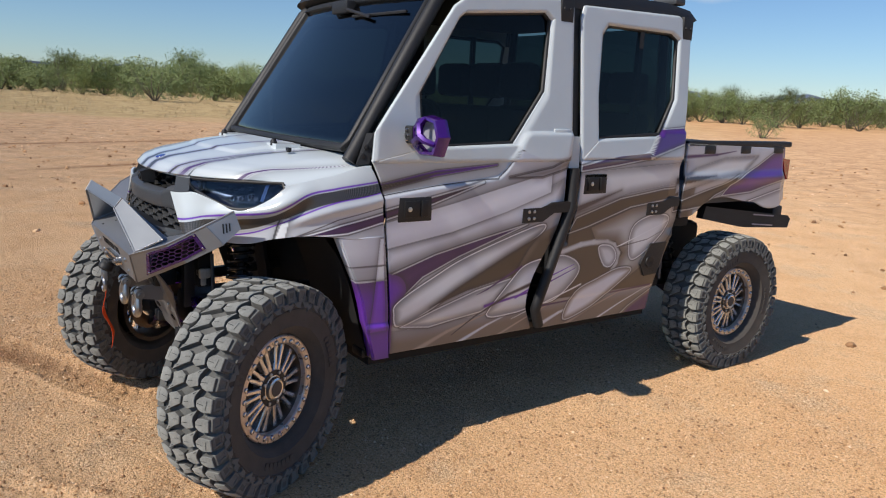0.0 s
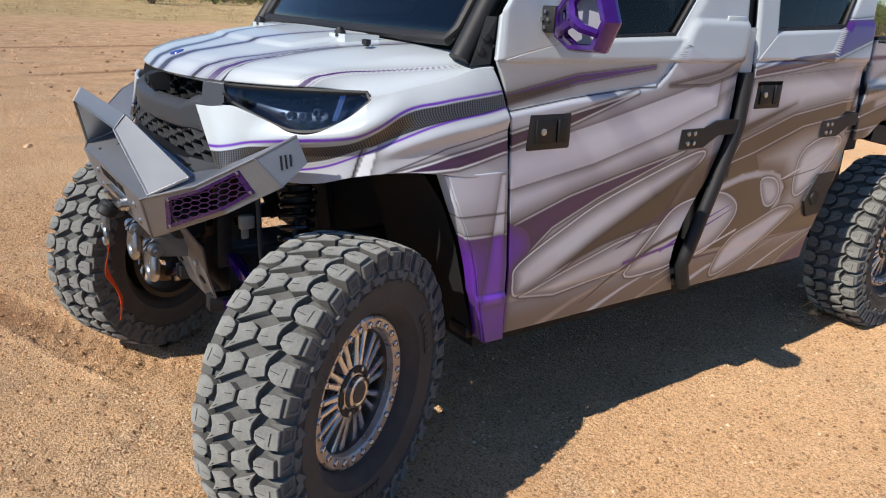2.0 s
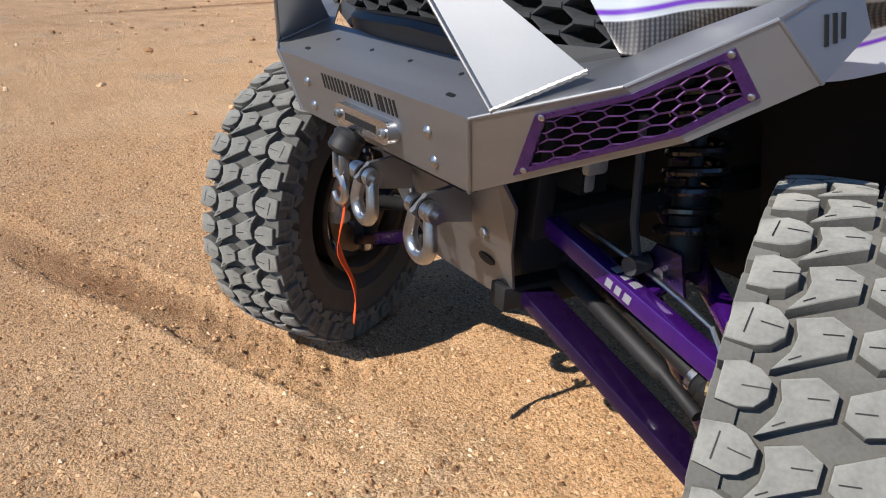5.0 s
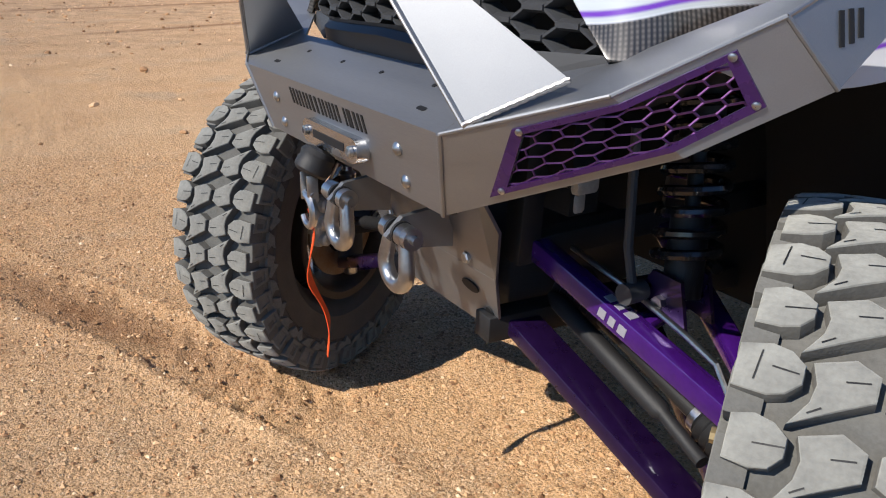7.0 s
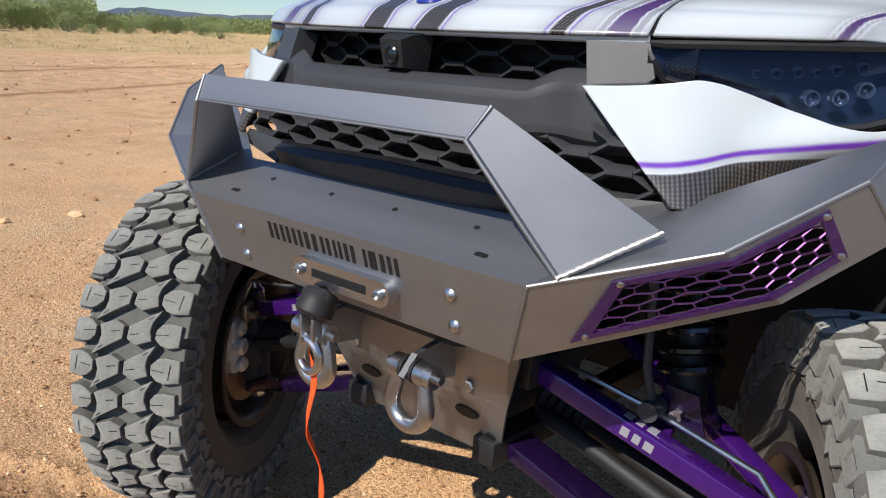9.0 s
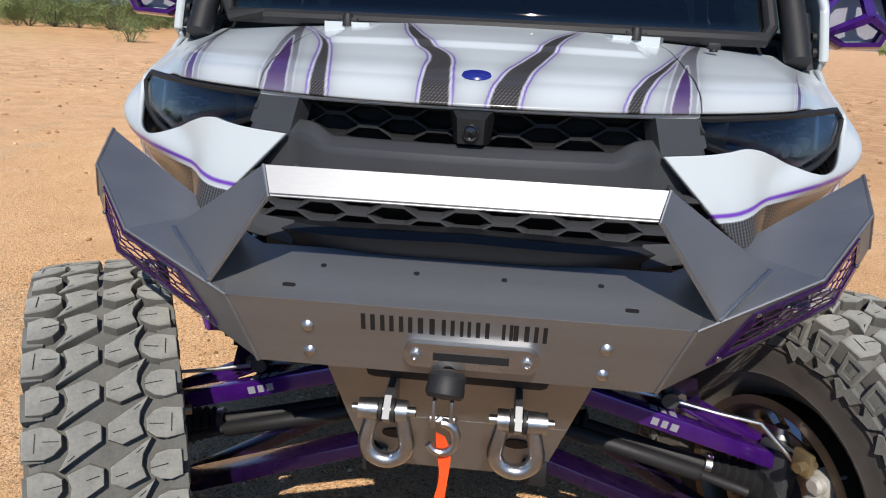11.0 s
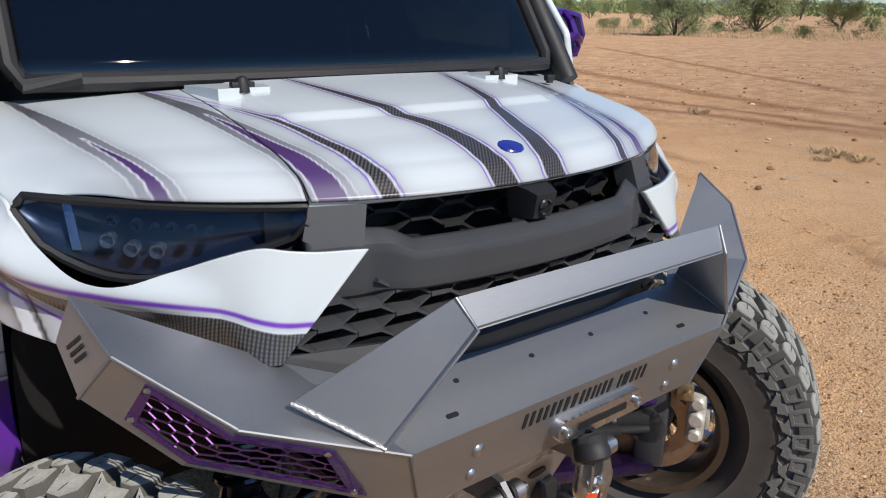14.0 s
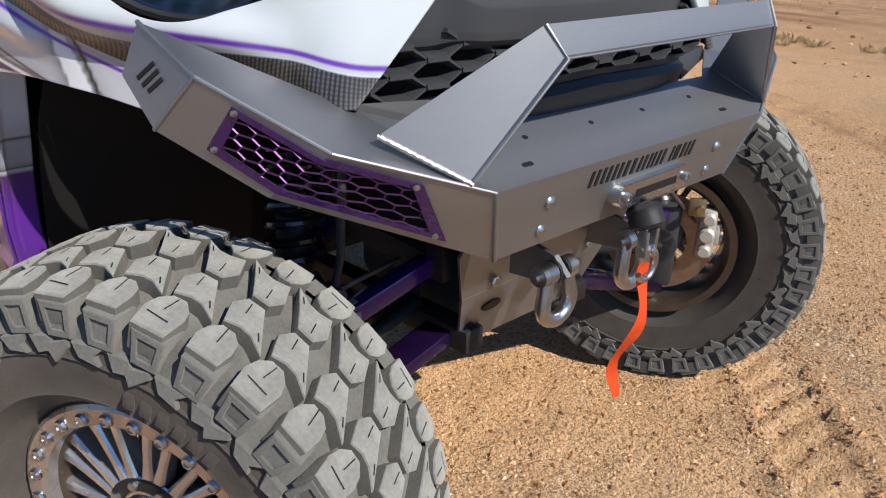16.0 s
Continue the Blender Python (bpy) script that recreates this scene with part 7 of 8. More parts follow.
def lug_mesh(poly, base, sipes, seed):
    """A worn rubber block from its outline (along the tread, across it), bent round the tyre: steep flanks darkened in
    colour for shade, a flat dusty top with thin slits.
    """
    bm = bmesh.new()
    rng = random.Random(seed)
    crown = lambda b: TR - 0.010 * (abs(b) / 0.127) ** 4
    n = len(poly)
    inset = []
    for i in range(n):
        p, q, r = Vector(poly[i - 1]), Vector(poly[i]), Vector(poly[(i + 1) % n])
        d1, d2 = (q - p).normalized(), (r - q).normalized()
        nrm = Vector((-d1.y - d2.y, d1.x + d2.x))
        inset.append(nrm.normalized())
    area = sum(poly[i - 1][0] * poly[i][1] - poly[i][0] * poly[i - 1][1] for i in range(n))
    sg = 1 if area > 0 else -1
    rows = [[], [], [], []]
    for (a, b), w in zip(poly, inset):
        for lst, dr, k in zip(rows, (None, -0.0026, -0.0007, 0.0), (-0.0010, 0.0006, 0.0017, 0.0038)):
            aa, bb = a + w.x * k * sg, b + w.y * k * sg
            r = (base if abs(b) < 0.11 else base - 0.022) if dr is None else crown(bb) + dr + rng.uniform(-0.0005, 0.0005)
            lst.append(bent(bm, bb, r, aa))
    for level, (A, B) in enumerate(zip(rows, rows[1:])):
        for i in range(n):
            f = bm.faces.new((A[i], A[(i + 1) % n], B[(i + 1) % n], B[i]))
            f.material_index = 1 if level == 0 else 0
    bm.faces.new(rows[-1])
    bmesh.ops.recalc_face_normals(bm, faces=bm.faces)
    for (a0, b0), (a1, b1) in sipes:
        d = Vector((a1 - a0, b1 - b0)).normalized() * 0.0008
        f = bm.faces.new([bent(bm, b, crown(b) + 0.0007, a) for a, b in ((a0 - d.y, b0 + d.x), (a1 - d.y, b1 + d.x), (a1 + d.y, b1 - d.x), (a0 + d.y, b0 - d.x))])
        f.material_index = 2
    bmesh.ops.triangulate(bm, faces=[f for f in bm.faces if len(f.verts) > 4])
    me = bpy.data.meshes.new("lug")
    bm.to_mesh(me)
    bm.free()
    for m in (M_LUG, M_FLANK_SHADE, M_CUT):
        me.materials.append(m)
    shade(me, 28)
    return me


SHO = [(-0.023, 0.079), (-0.010, 0.065), (0.010, 0.065), (0.023, 0.078), (0.028, 0.094), (0.024, 0.127), (-0.024, 0.127), (-0.028, 0.097)]
SHB = [(-0.022, 0.081), (-0.010, 0.067), (0.009, 0.067), (0.022, 0.078), (0.026, 0.095), (0.023, 0.120), (-0.022, 0.120), (-0.027, 0.099)]
CEN = [(0.045, 0.073), (0.018, 0.058), (0.000, 0.055), (-0.021, 0.061), (-0.034, 0.026), (-0.022, 0.004), (0.005, 0.005), (0.022, 0.034)]
S_SHO = [((0.001, 0.070), (-0.002, 0.094)), ((-0.017, 0.105), (0.015, 0.108))]
S_SHB = [((-0.001, 0.068), (0.002, 0.096))]
S_CEN = [((-0.012, 0.012), (-0.008, 0.032)), ((0.022, 0.047), (0.030, 0.058))]
flip = lambda pts: [(-a, -b) for a, b in pts]
flips = lambda ss: [((-p[0], -p[1]), (-q[0], -q[1])) for p, q in ss]
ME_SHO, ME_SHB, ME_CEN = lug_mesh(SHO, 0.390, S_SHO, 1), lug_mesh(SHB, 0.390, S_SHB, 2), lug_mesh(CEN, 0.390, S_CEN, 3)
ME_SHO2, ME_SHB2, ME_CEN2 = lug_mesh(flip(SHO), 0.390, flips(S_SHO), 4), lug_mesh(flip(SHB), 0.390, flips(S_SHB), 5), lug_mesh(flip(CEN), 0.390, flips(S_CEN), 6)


def side_block(name, poly, proud, sx, panel=None, deep=0.006):
    """A block on the sidewall from its outline (along, radius), standing proud of the carcass."""
    wall = (lambda r: 0.127 - 0.05 * (r - 0.352)) if panel else (lambda r: 0.129 - 6.2 * max(0.0, r - 0.325) ** 2)
    bm = bmesh.new()
    at = lambda a, r, h: bm.verts.new((sx * (wall(r) + h), r * math.sin(a / 0.36), r * math.cos(a / 0.36)))
    ca, cr = sum(p[0] for p in poly) / len(poly), sum(p[1] for p in poly) / len(poly)
    rows = [[at(ca + (a - ca) * k, cr + (r - cr) * k, h) for a, r in poly] for k, h in ((1.06, -deep), (1.0, proud * 0.7), (0.93, proud))]
    n = len(poly)
    for A, B in zip(rows, rows[1:]):
        for i in range(n):
            bm.faces.new((A[i], A[(i + 1) % n], B[(i + 1) % n], B[i]))
    if panel:
        inn = [[at(ca + (a - ca) * k, cr + (r - cr) * k, h) for a, r in poly] for k, h in ((0.62, proud), (0.58, proud - 0.003))]
        for A, B in zip([rows[-1]] + inn, inn):
            for i in range(n):
                bm.faces.new((A[i], A[(i + 1) % n], B[(i + 1) % n], B[i]))
        bm.faces.new(inn[-1])
    else:
        bm.faces.new(rows[-1])
    return mesh_of(name, bm, M_TREAD, 30)


BLK = [(-0.019, 0.350), (0.018, 0.350), (0.021, 0.398), (-0.022, 0.398)]
BIT = [(-0.035, 0.349), (-0.003, 0.350), (0.003, 0.341), (0.027, 0.348), (0.033, 0.340), (0.005, 0.314), (-0.003, 0.330), (-0.023, 0.326)]
BIT2 = [(-0.027, 0.348), (0.023, 0.350), (0.009, 0.336), (0.018, 0.324), (-0.015, 0.330)]

XW, XR = 0.92, -0.040
bm = bmesh.new()
lathe(bm, [(-0.112, 0.205), (-0.112, 0.188), (-0.085, 0.180), (0.02, 0.176), (0.050, 0.182), (0.056, 0.186), (0.056, 0.178), (0.045, 0.172), (0.015, 0.168), (-0.085, 0.170), (-0.105, 0.178), (-0.116, 0.186), (-0.118, 0.205)], "X", 64)
wheel = part("wheel", bm, M_BARREL, vehicle, "bronze-grey beadlock wheel with a dusty mud-terrain tyre")
bm = bmesh.new()
half = [(0.052, 0.198), (0.064, 0.214), (0.084, 0.221), (0.104, 0.236), (0.1165, 0.252), (0.1195, 0.254), (0.1185, 0.258), (0.128, 0.295), (0.128, 0.318), (0.131, 0.321), (0.1275, 0.324), (0.125, 0.342), (0.116, 0.376), (0.100, 0.390), (0.05, 0.3945), (0, 0.396)]
prof = [(-a, r) for a, r in half] + [(a, r) for a, r in half[::-1]][1:]
lathe(bm, prof, "X", 96)
ty = part("tyre", bm, M_RUBBER, wheel, "black mud-terrain tyre carcass")
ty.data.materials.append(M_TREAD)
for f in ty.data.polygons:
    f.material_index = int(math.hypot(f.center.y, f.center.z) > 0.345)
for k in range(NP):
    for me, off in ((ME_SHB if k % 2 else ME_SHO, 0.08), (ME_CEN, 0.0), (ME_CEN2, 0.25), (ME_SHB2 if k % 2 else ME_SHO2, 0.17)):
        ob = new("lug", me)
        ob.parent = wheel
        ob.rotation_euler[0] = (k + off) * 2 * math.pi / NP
ME_BLK = {s: side_block("shoulder_block", BLK, 0.004, s, True, 0.03) for s in (1, -1)}
ME_BIT = {(s, l): side_block("side_lug", BIT2 if l else BIT, 0.0055, s) for s in (1, -1) for l in (0, 1)}
for k in range(NP):
    for s in (1, -1):
        for me in (ME_BLK[s], ME_BIT[(s, k % 2)]):
            ob = new(me.name.split(".")[0], me)
            ob.parent = wheel
            ob.rotation_euler[0] = (k + (0.0 if s > 0 else 0.5) + (0.0 if me is ME_BLK[s] else 0.3)) * 2 * math.pi / NP
# low raised plain bars where the sidewall is lettered
bm = bmesh.new()
box(bm, (0.1255, -0.0085, -0.014), (0.1288, 0.0085, 0.014), bev=0.001)
bmesh.ops.translate(bm, verts=bm.verts, vec=(-0.0005, 0, 0.286))
me_m = mesh_of("sidewall_mark", bm, M_RUBBER, 30)
for a0, n in ((0.35, 7), (2.4, 7), (4.5, 6)):
    for k in range(n):
        ob = new("sidewall_mark", me_m)
        ob.parent = wheel
        ob.rotation_euler[0] = a0 + 0.088 * k
bm = bmesh.new()
lathe(bm, [(0.100, 0.214), (0.117, 0.212), (0.121, 0.206), (0.120, 0.182), (0.115, 0.176), (0.096, 0.174), (0.096, 0.200)], "X", 72, closed=True)
part("bead_ring", bm, M_RING, wheel, "dusty bronze clamping ring")
bm = bmesh.new()
lathe(bm, [(0.116, 0.0105), (0.123, 0.0105), (0.1265, 0.008), (0.1275, 0.005), (0.1255, 0.0042), (0.1255, 0.0004)], "X", 14)
bmesh.ops.translate(bm, verts=bm.verts, vec=(0, 0, 0.190))
bmesh.ops.recalc_face_normals(bm, faces=bm.faces)
me_b = bpy.data.meshes.new("ring_bolt")
bm.to_mesh(me_b)
bm.free()
me_b.materials.append(M_ALU)
bm = bmesh.new()
vs = []
for x0, x1, r, w in ((0.070, 0.100, 0.055, 0.013), (0.066, 0.094, 0.10, 0.008), (0.062, 0.088, 0.15, 0.0085), (0.058, 0.086, 0.178, 0.014)):
    vs.append([bm.verts.new(p) for p in ((x0, -w, r), (x0, w, r), (x1 - 0.004, w, r), (x1, w * 0.6, r), (x1, -w * 0.6, r), (x1 - 0.004, -w, r))])
for A, B in zip(vs, vs[1:]):
    for i in range(6):
        bm.faces.new((A[i], A[(i + 1) % 6], B[(i + 1) % 6], B[i]))
bm.faces.new(vs[0][::-1])
bm.faces.new(vs[-1])
bmesh.ops.recalc_face_normals(bm, faces=bm.faces)
me_s = bpy.data.meshes.new("spoke")
bm.to_mesh(me_s)
bm.free()
me_s.materials.append(M_RIM)
shade(me_s, 30)
for k in range(26):
    ob = new("ring_bolt", me_b)
    ob.parent = wheel
    ob.rotation_euler[0] = k * 2 * math.pi / 26
for k in range(20):
    ob = new("spoke", me_s)
    ob.parent = wheel
    ob.rotation_euler[0] = (k // 2) * 2 * math.pi / 10 + (0.125 if k % 2 else -0.125)
bm = bmesh.new()
lathe(bm, [(0.06, 0.074), (0.094, 0.074), (0.098, 0.070), (0.098, 0.052), (0.100, 0.046), (0.114, 0.043), (0.117, 0.036), (0.115, 0.030), (0.115, 0.0005)], "X", 40)
hub = part("hub_cap", bm, M_ALU, wheel, "machined centre cap in a dark hub")
bm = bmesh.new()
lathe(bm, [(0.0985, 0.073), (0.1005, 0.071), (0.1005, 0.052), (0.0985, 0.050)], "X", 40)
part("hub_ring", bm, M_BLACK, wheel)
bm = bmesh.new()
lathe(bm, [(0.115, 0.030), (0.1165, 0.029), (0.1165, 0.0005)], "X", 30)
part("cap_disc", bm, M_GREY, wheel)
for k in range(8):
    bm = bmesh.new()
    m = Matrix.Rotation(k * math.pi / 4, 4, "X") @ Matrix.Translation((0, 0, 0.062))
    lathe(bm, [(0.1, 0.0075), (0.106, 0.0075), (0.108, 0.004), (0.108, 0.0004)], "X", 6)
    bmesh.ops.transform(bm, matrix=m, verts=bm.verts)
    part("hub_bolt", bm, M_ZINC, wheel)

STEER = radians(28)
LF, RF = (0.746, -0.040), (-0.741, -0.137)
LZ, RZ = TR + 0.005, TR - 0.015
KPX, KPY = 0.665, -0.075
RXC = 0.735
for c_ in wheel.children:
    if c_.name.split(".")[0] in ("bead_ring", "ring_bolt", "spoke", "hub_cap", "hub_ring", "cap_disc", "hub_bolt"):
        c_.location.x += XR
wheel.matrix_basis = Matrix.Translation((LF[0], LF[1], LZ)) @ Matrix.Rotation(STEER, 4, "Z") @ Matrix.Rotation(0.3, 4, "X")
copy_thing(wheel, Matrix.Translation((RF[0], RF[1], RZ)) @ Matrix.Rotation(math.pi + STEER, 4, "Z") @ Matrix.Rotation(1.1, 4, "X"))
copy_thing(wheel, Matrix.Translation((RXC, 2.935, TR - 0.003)) @ Matrix.Rotation(2.0, 4, "X"))
copy_thing(wheel, Matrix.Translation((-RXC, 2.935, TR - 0.016)) @ Matrix.Rotation(math.pi, 4, "Z") @ Matrix.Rotation(0.7, 4, "X"))

# ---- suspension, drive and underbody ----
def bar(bm, a, b, w, h, bev=0.004):
    """A square bar from a to b, w wide and h high."""
    a, b = Vector(a), Vector(b)
    d = b - a
    q = d.to_track_quat("Y", "Z").to_matrix().to_4x4()
    box(bm, (-w / 2, 0, -h / 2), (w / 2, d.length, h / 2), Matrix.Translation(a) @ q, bev)


for sx in (1, -1):
    P = lambda x, y, z: (sx * x, y, z)
    bm = bmesh.new()
    bar(bm, P(0.215, -0.138, 0.648), P(0.655, -0.095, 0.505), 0.038, 0.036)
    bar(bm, P(0.215, 0.17, 0.640), P(0.655, -0.05, 0.505), 0.034, 0.032)
    bar(bm, P(0.43, -0.10, 0.575), P(0.40, 0.06, 0.58), 0.04, 0.02)
    ua = part("upper_arm", bm, M_PURPLE, vehicle, "glossy purple upper control arm")
    bm = bmesh.new()
    plate(bm, [P(0.40, -0.085, 0.605), P(0.50, -0.075, 0.585), P(0.48, -0.075, 0.66), P(0.43, -0.08, 0.665)], 0.008, (0, -1, 0))
    plate(bm, [P(0.40, -0.015, 0.605), P(0.50, -0.015, 0.585), P(0.48, -0.015, 0.66), P(0.43, -0.02, 0.665)], 0.008, (0, -1, 0))
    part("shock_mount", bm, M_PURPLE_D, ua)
    for k, (x0, w) in enumerate(((0.384, 0.014), (0.405, 0.012), (0.424, 0.015))):
        bm = bmesh.new()
        f = lambda x, dz: P(x, -0.138 + 0.043 * (x - 0.215) / 0.44 - 0.0205, 0.648 - 0.143 * (x - 0.215) / 0.44 + dz)
        plate(bm, [f(x0, -0.008), f(x0 + w, -0.008), f(x0 + w + 0.004, 0.008), f(x0 + 0.004, 0.008)], 0.002, (0, -1, 0))
        g = lambda x, dy: P(x, -0.138 + 0.043 * (x - 0.215) / 0.44 + dy, 0.648 - 0.143 * (x - 0.215) / 0.44 + 0.0205)
        plate(bm, [g(x0, -0.009), g(x0 + w, -0.009), g(x0 + w, 0.009), g(x0, 0.009)], 0.002, (0, 0, 1))
        part("arm_mark", bm, M_MARK, ua)
    bm = bmesh.new()
    bar(bm, P(0.150, -0.128, 0.490), P(0.660, -0.085, 0.292), 0.070, 0.030)
    bar(bm, P(0.150, 0.19, 0.470), P(0.660, -0.05, 0.275), 0.036, 0.03)
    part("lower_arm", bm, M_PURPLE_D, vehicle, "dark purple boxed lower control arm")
    for z in (0.285, 0.53):
        bm = bmesh.new()
        lathe(bm, [(z - 0.03, 0.020), (z - 0.022, 0.024), (z + 0.02, 0.024), (z + 0.028, 0.016), (z + 0.04, 0.014), (z + 0.04, 0.0005)], "Z", 16, (sx * KPX, KPY, 0))
        part("ball_joint", bm, M_ZINC, vehicle)
    # drive shaft with pleated boots
    a, b = Vector(P(0.17, 0.0, 0.52)), Vector(P(0.70, -0.07, TR))
    bm = bmesh.new()
    tube(bm, [a, b], 0.016, 14)
    ds = part("drive_shaft", bm, M_BLACK, vehicle)
    bm = bmesh.new()
    pts = [a.lerp(b, t) for t in np.linspace(0.70, 0.93, 15)]
    tube(bm, pts, [0.026 + 0.020 * k / 14 + (0.006 if k % 2 else -0.003) for k in range(15)], 20)
    part("axle_boot", bm, M_BLACK, ds)
    bm = bmesh.new()
    pts = [a.lerp(b, t) for t in np.linspace(0.0, 0.2, 13)]
    tube(bm, pts, [0.046 - 0.018 * k / 12 + (0.006 if k % 2 else -0.003) for k in range(13)], 20)
    part("axle_boot", bm, M_BLACK, ds)
    bm = bmesh.new()
    tube(bm, [a.lerp(b, 0.675), a.lerp(b, 0.70)], 0.027, 18)
    part("boot_clamp", bm, M_ZINC, ds)
    # tie rod
    bm = bmesh.new()
    tube(bm, [P(0.19, -0.064, 0.522), P(0.215, -0.068, 0.518), P(0.50, -0.105, 0.462), P(0.51, -0.106, 0.460), P(0.60, -0.125, 0.440)], [0.011, 0.017, 0.017, 0.011, 0.011], 12)
    part("tie_rod", bm, M_BLACK, vehicle)
    # knuckle, disc, caliper
    n = Vector((math.cos(STEER), math.sin(STEER), 0)) * (1 if sx > 0 else -1)
    c = Vector((LF[0] if sx > 0 else RF[0], LF[1] if sx > 0 else RF[1], LZ if sx > 0 else RZ))
    M = Matrix.Translation(c) @ Matrix.Rotation(STEER + (0 if sx > 0 else math.pi), 4, "Z")
    bm = bmesh.new()
    lathe(bm, [(-0.125, 0.0005), (-0.125, 0.050), (-0.07, 0.058), (0.02, 0.06), (0.05, 0.055)], "X", 24)
    box(bm, (-0.125, -0.05, -0.12), (-0.085, 0.03, 0.12), bev=0.012)
    bmesh.ops.transform(bm, matrix=M, verts=bm.verts)
    kn = part("knuckle", bm, M_GREY, vehicle, "cast steering knuckle")
    bm = bmesh.new()
    lathe(bm, [(-0.088, 0.075), (-0.088, 0.142), (-0.082, 0.142), (-0.082, 0.075)], "X", 48, closed=True)
    bmesh.ops.transform(bm, matrix=M, verts=bm.verts)
    part("brake_disc", bm, mat("rusty_disc", (0.30, 0.17, 0.09), (0.36, 0.30, 0.24), scale=30, rough=0.45, metal=0.8), kn, "brake disc with a rusty face")
    bm = bmesh.new()
    sy = -1 if sx > 0 else 1
    box(bm, (-0.120, sy * 0.118 - 0.024, -0.020), (-0.060, sy * 0.118 + 0.022, 0.120), bev=0.012)
    for zz, ww in ((0.004, 0.019), (0.050, 0.022), (0.096, 0.019)):
        lathe(bm, [(-0.136, 0.0005), (-0.136, ww - 0.006), (-0.130, ww), (-0.100, ww)], "X", 12, (0, sy * 0.120, zz))
    box(bm, (-0.110, sy * 0.146 - 0.008, 0.02), (-0.075, sy * 0.146 + 0.008, 0.08), bev=0.005)
    bmesh.ops.transform(bm, matrix=M, verts=bm.verts)
    part("caliper", bm, M_CALIPER, kn, "dusty pale cast brake caliper")
    bm = bmesh.new()
    box(bm, (-0.135, sy * 0.085 - 0.022, 0.10), (-0.118, sy * 0.085 + 0.022, 0.150), bev=0.006)
    lathe(bm, [(-0.155, 0.0005), (-0.155, 0.011), (-0.11, 0.011)], "X", 8, (0, sy * 0.095, 0.125))
    bmesh.ops.transform(bm, matrix=M, verts=bm.verts)
    part("caliper_bracket", bm, M_BRASS, kn, "yellowed zinc caliper bracket")
    bm = bmesh.new()
    tube(bm, [M @ Vector((-0.07, sy * 0.10, 0.05)), Vector(P(0.60, -0.13, 0.60)), Vector(P(0.52, -0.10, 0.60)), Vector(P(0.42, -0.09, 0.618)), Vector(P(0.25, -0.08, 0.64))], 0.005, 8)
    part("brake_hose", bm, M_ZINC, vehicle)
    # coil-over shock
    s0, s1 = Vector(P(0.452, -0.035, 0.62)), Vector(P(0.40, 0.02, 1.0))
    bm = bmesh.new()
    tube(bm, [s0, s0.lerp(s1, 0.35), s0.lerp(s1, 0.36), s1], [0.030, 0.030, 0.012, 0.012], 18)
    tube(bm, [s0.lerp(s1, 0.62), s1], 0.032, 18)
    sk = part("shock_absorber", bm, M_BLACK, vehicle, "black coil-over shock absorber")
    bm = bmesh.new()
    dirv = (s1 - s0).normalized()
    e1 = dirv.orthogonal().normalized()
    e2 = dirv.cross(e1)
    coil = [s0.lerp(s1, 0.12 + 0.72 * k / 130) + (e1 * math.cos(k * 0.42) + e2 * math.sin(k * 0.42)) * 0.047 for k in range(131)]
    tube(bm, coil, 0.0085, 8)
    part("coil_spring", bm, M_SPRING, sk)
    bm = bmesh.new()
    tube(bm, [s0.lerp(s1, 0.86), s0.lerp(s1, 0.90)], 0.052, 22)
    part("spring_collar", bm, M_REDM, sk)
    bm = bmesh.new()
    tube(bm, [s0 + Vector((0, -0.055, 0.0)), s0 + Vector((0, 0.04, 0.0))], 0.011, 6)
    part("mount_bolt", bm, M_ZINC, sk)
    # sway bar link
    bm = bmesh.new()
    tube(bm, [P(0.420, -0.108, 0.634), P(0.405, -0.112, 0.70), P(0.398, -0.115, 0.88)], 0.0075, 10)
    lathe(bm, [(-0.02, 0.0005), (-0.02, 0.017), (0.02, 0.017), (0.02, 0.0005)], "Y", 14, P(0.421, -0.108, 0.630))
    part("sway_link", bm, M_GREY, vehicle)
    # rear arms
    bm = bmesh.new()
    bar(bm, P(0.18, 2.815, 0.50), P(0.62, 2.915, 0.30), 0.05, 0.045)
    bar(bm, P(0.18, 3.055, 0.50), P(0.62, 2.955, 0.30), 0.05, 0.045)
    bar(bm, P(0.20, 2.865, 0.66), P(0.62, 2.935, 0.54), 0.04, 0.036)
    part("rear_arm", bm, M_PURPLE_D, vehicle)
    bm = bmesh.new()
    tube(bm, [P(0.15, 2.935, 0.52), P(0.66, 2.935, TR)], 0.018, 12)
    part("rear_shaft", bm, M_BLACK, vehicle)
    bm = bmesh.new()
    r0, r1 = Vector(P(0.48, 2.78, 0.45)), Vector(P(0.45, 2.62, 0.95))
    tube(bm, [r0, r1], 0.03, 14)
    tube(bm, [r0.lerp(r1, 0.15 + 0.75 * k / 100) + Vector((0.045 * math.cos(k * 0.45), 0.045 * math.sin(k * 0.45), 0)) for k in range(101)], 0.008, 6)
    part("rear_shock", bm, M_BLACK, vehicle)
    bm = bmesh.new()
    box(bm, (sx * 0.30, 2.36, 0.90), (sx * 0.74, 2.52, 1.0), bev=0.01)
    box(bm, (sx * 0.60, 2.24, 0.55), (sx * 0.70, 2.36, 1.0), bev=0.01)
    part("rear_liner", bm, M_LINER, vehicle)
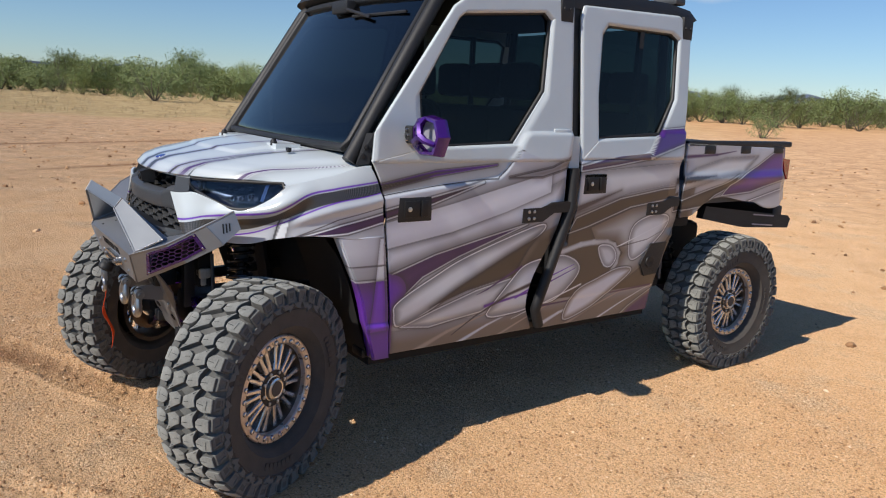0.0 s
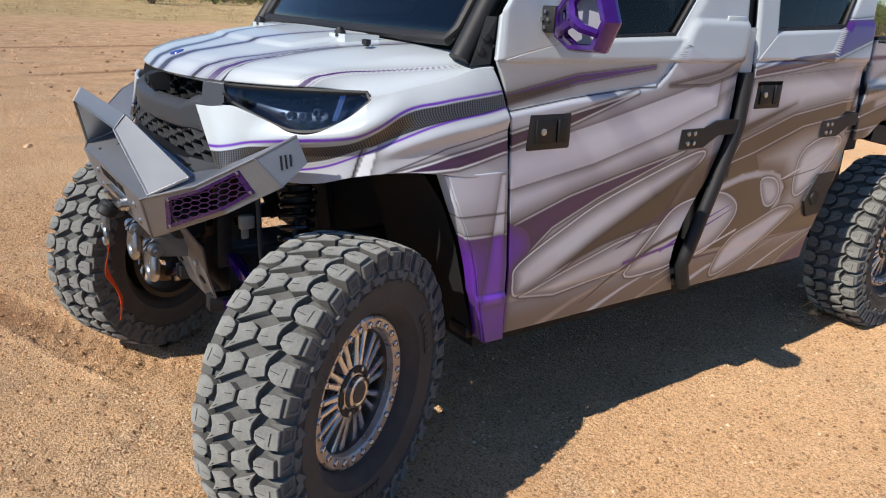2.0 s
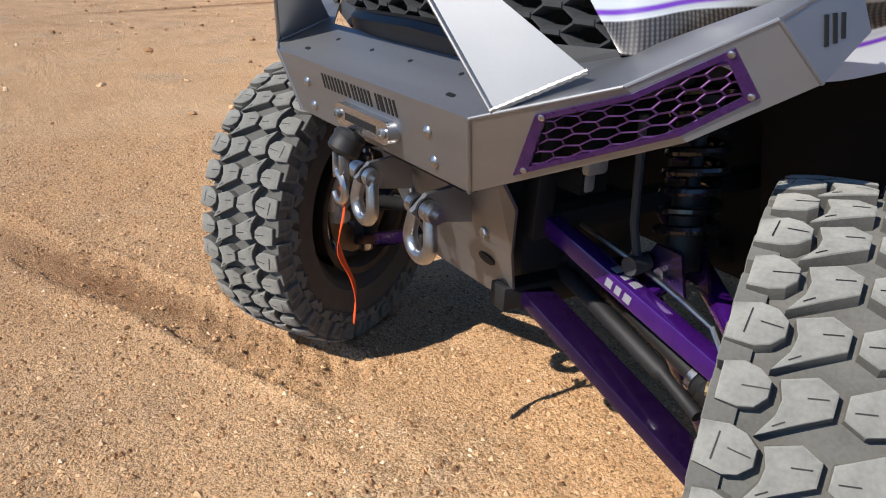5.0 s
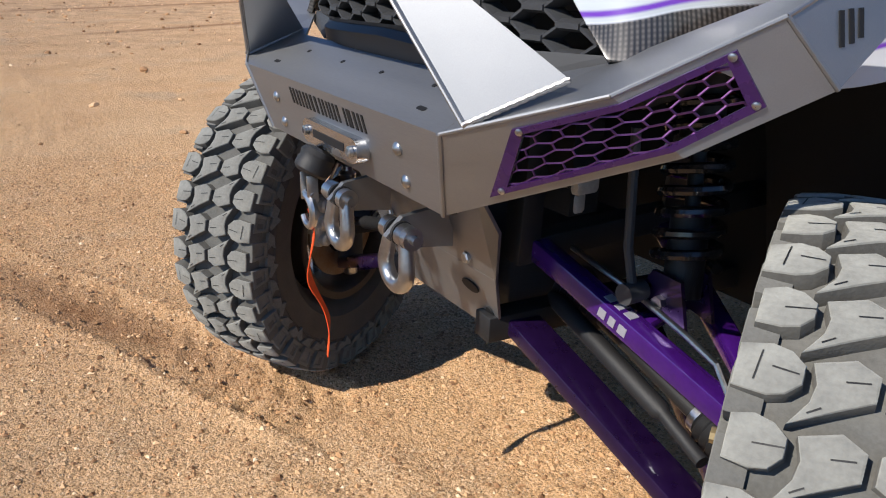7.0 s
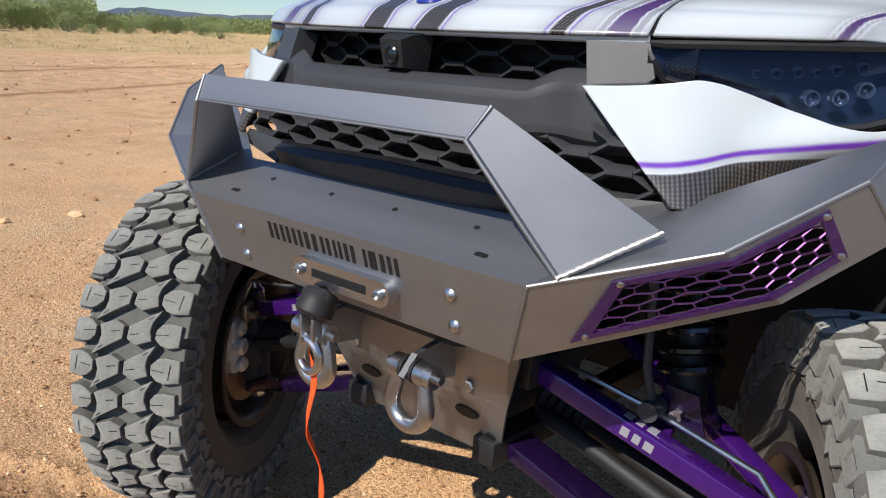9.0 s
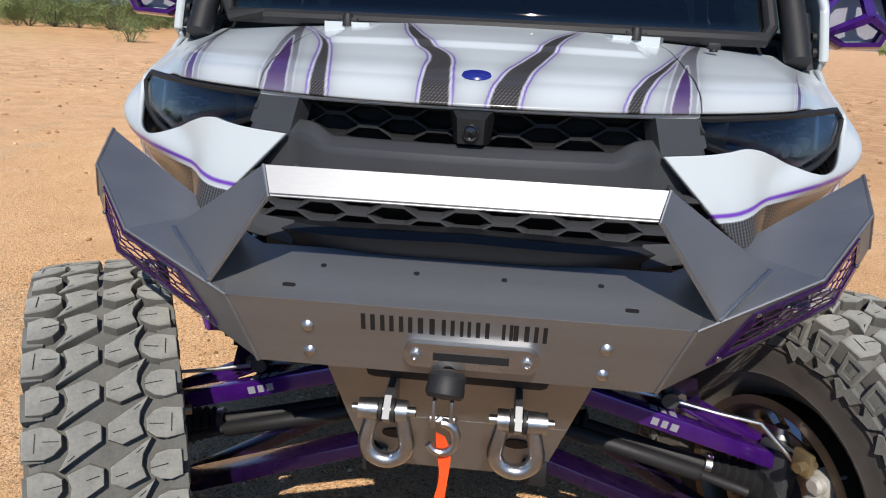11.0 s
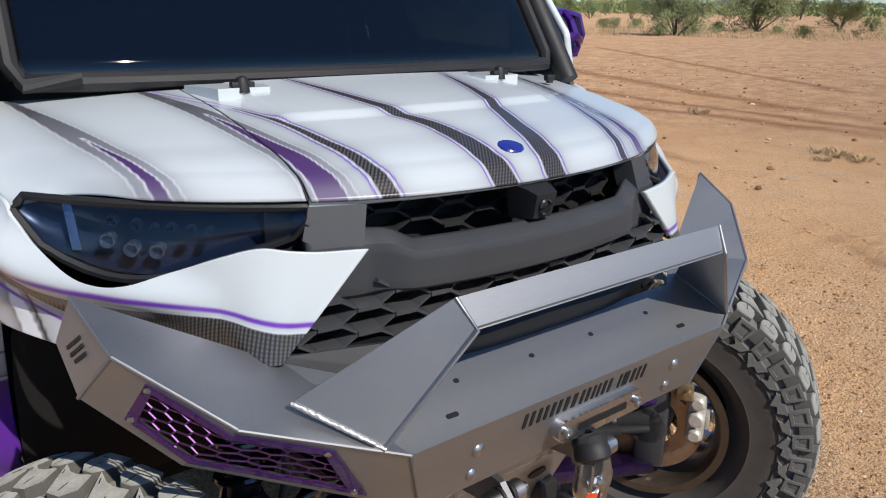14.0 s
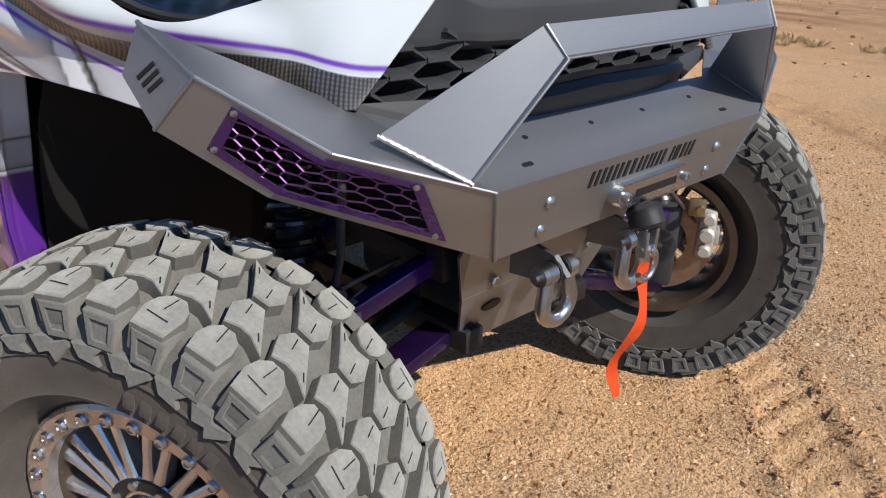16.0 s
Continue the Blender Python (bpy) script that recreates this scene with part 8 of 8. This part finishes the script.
# frame and gearbox
bm = bmesh.new()
for sx in (1, -1):
    bar(bm, (sx * 0.16, -0.20, 0.48), (sx * 0.20, 0.50, 0.46), 0.05, 0.05)
    bar(bm, (sx * 0.21, -0.18, 0.64), (sx * 0.24, 0.45, 0.66), 0.045, 0.045)
    bar(bm, (sx * 0.21, -0.16, 0.62), (sx * 0.23, -0.16, 0.95), 0.045, 0.045)
    bar(bm, (sx * 0.22, 0.20, 0.62), (sx * 0.33, 0.10, 1.0), 0.045, 0.045)
    bar(bm, (sx * 0.38, -0.12, 0.93), (sx * 0.40, 0.30, 1.0), 0.06, 0.05)
    bar(bm, (sx * 0.25, 0.5, 0.46), (sx * 0.25, 3.2, 0.52), 0.06, 0.07)
part("front_frame", bm, M_BLACK, vehicle, "black tubular chassis")
bm = bmesh.new()
box(bm, (-0.13, -0.12, 0.46), (0.13, 0.22, 0.62), bev=0.03)
part("front_differential", bm, M_GREY, vehicle)
bm = bmesh.new()
box(bm, (-0.17, -0.29, 0.70), (0.17, -0.19, 0.80), bev=0.02)
tube(bm, [(-0.16, -0.25, 0.75), (0.16, -0.25, 0.75)], 0.045, 20)
part("winch", bm, M_BLACK, vehicle, "black winch drum behind the bumper")
bm = bmesh.new()
box(bm, (0.26, -0.14, 0.755), (0.315, -0.09, 0.80), bev=0.010)
box(bm, (0.272, -0.135, 0.72), (0.302, -0.105, 0.76), bev=0.008)
part("coolant_fitting", bm, M_CALIPER, vehicle)
bm = bmesh.new()
box(bm, (-0.30, -0.14, 0.72), (0.30, -0.08, 1.0))
part("radiator_core", bm, M_LINER, vehicle)
bm = bmesh.new()
box(bm, (-0.70, 0.46, 0.40), (0.70, 2.25, 0.44))
part("floor_pan", bm, M_LINER, vehicle)
bm = bmesh.new()
box(bm, (-0.70, 0.44, 0.44), (0.70, 0.47, 1.24))
part("firewall", bm, M_LINER, vehicle)
bm = bmesh.new()
box(bm, (-0.45, 2.45, 0.45), (0.45, 3.05, 0.85), bev=0.04)
part("engine", bm, M_LINER, vehicle)
# black rear bumper
bm = bmesh.new()
box(bm, (-0.72, 3.41, 0.85), (0.72, 3.52, 0.97), bev=0.012)
rb = part("rear_bumper", bm, M_BLACK, vehicle, "black steel rear bumper")
for sx in (1, -1):
    bm = bmesh.new()
    plate(bm, [(sx * 0.72, 2.70, 1.0), (sx * 0.78, 3.49, 0.915), (sx * 0.78, 3.52, 0.89), (sx * 0.78, 3.50, 0.835), (sx * 0.76, 3.06, 0.86), (sx * 0.72, 2.68, 0.93)], 0.05, (sx, 0, 0))
    rounded(bm, 0.004, 1)
    part("bumper_arm", bm, M_BLACK, rb)
    for z in (0.945, 0.885):
        bm = bmesh.new()
        plate(bm, [(sx * 0.7805, 3.10, z), (sx * 0.7825, 3.32, z - 0.02), (sx * 0.7825, 3.32, z - 0.028), (sx * 0.7805, 3.10, z - 0.008)], 0.003, (sx, 0, 0))
        part("bumper_slot", bm, M_MARK, rb)

# ---- cab interior ----
def bench(y, z):
    bm = bmesh.new()
    for k in range(2):
        x0 = -0.60 + 0.62 * k
        box(bm, (x0, y - 0.42, z), (x0 + 0.58, y + 0.08, z + 0.14), bev=0.04)
    st = part("bench_seat", bm, M_SEAT, vehicle, "dark bench seat")
    for x in (-0.46, -0.10, 0.20, 0.45):
        bm = bmesh.new()
        box(bm, (x - 0.17, y - 0.02, z + 0.10), (x + 0.17, y + 0.10, z + 0.62), Matrix.Translation((0, 0.0, 0)), bev=0.04)
        part("seat_back", bm, M_SEAT, st)
        bm = bmesh.new()
        box(bm, (x - 0.12, y + 0.02, z + 0.66), (x + 0.12, y + 0.12, z + 0.84), bev=0.035)
        part("head_rest", bm, M_SEAT, st)


bench(1.36, 0.90)
bench(2.16, 0.90)
bm = bmesh.new()
box(bm, (-0.70, 0.50, 1.05), (0.70, 0.74, 1.30), bev=0.05)
box(bm, (-0.16, 0.70, 1.08), (0.12, 0.80, 1.34), bev=0.03)
part("dashboard", bm, M_SHELLGREY, vehicle)
bm = bmesh.new()
tube(bm, [(0.38 + 0.18 * math.cos(a), 0.86 + 0.06 * math.sin(a), 1.36 + 0.17 * math.sin(a)) for a in np.linspace(0, 2 * math.pi, 28, endpoint=False)], 0.015, 8, closed=True)
tube(bm, [(0.38, 0.72, 1.25), (0.38, 0.86, 1.36)], 0.03, 10)
part("steering_wheel", bm, M_BLACK, vehicle)
bm = bmesh.new()
for sx in (1, -1):
    tube(bm, [(sx * 0.66, 1.53, 0.6), (sx * 0.66, 1.53, 1.30), (sx * 0.62, 1.53, 2.02)], 0.026, 10)
    tube(bm, [(sx * 0.66, 2.28, 0.8), (sx * 0.66, 2.28, 1.40), (sx * 0.62, 2.28, 2.02)], 0.026, 10)
    tube(bm, [(sx * 0.66, 0.85, 2.03), (sx * 0.64, 1.5, 2.05), (sx * 0.64, 2.3, 2.05)], 0.026, 10)
tube(bm, [(-0.62, 1.53, 2.03), (0.62, 1.53, 2.03)], 0.026, 10)
tube(bm, [(-0.62, 1.54, 1.45), (0.62, 1.54, 1.45)], 0.022, 10)
part("roll_cage", bm, M_BLACK, vehicle, "black tubular roll cage")
bm = bmesh.new()
box(bm, (-0.68, 0.80, 1.995), (0.68, 2.32, 2.03))
part("headliner", bm, M_LINER, vehicle)
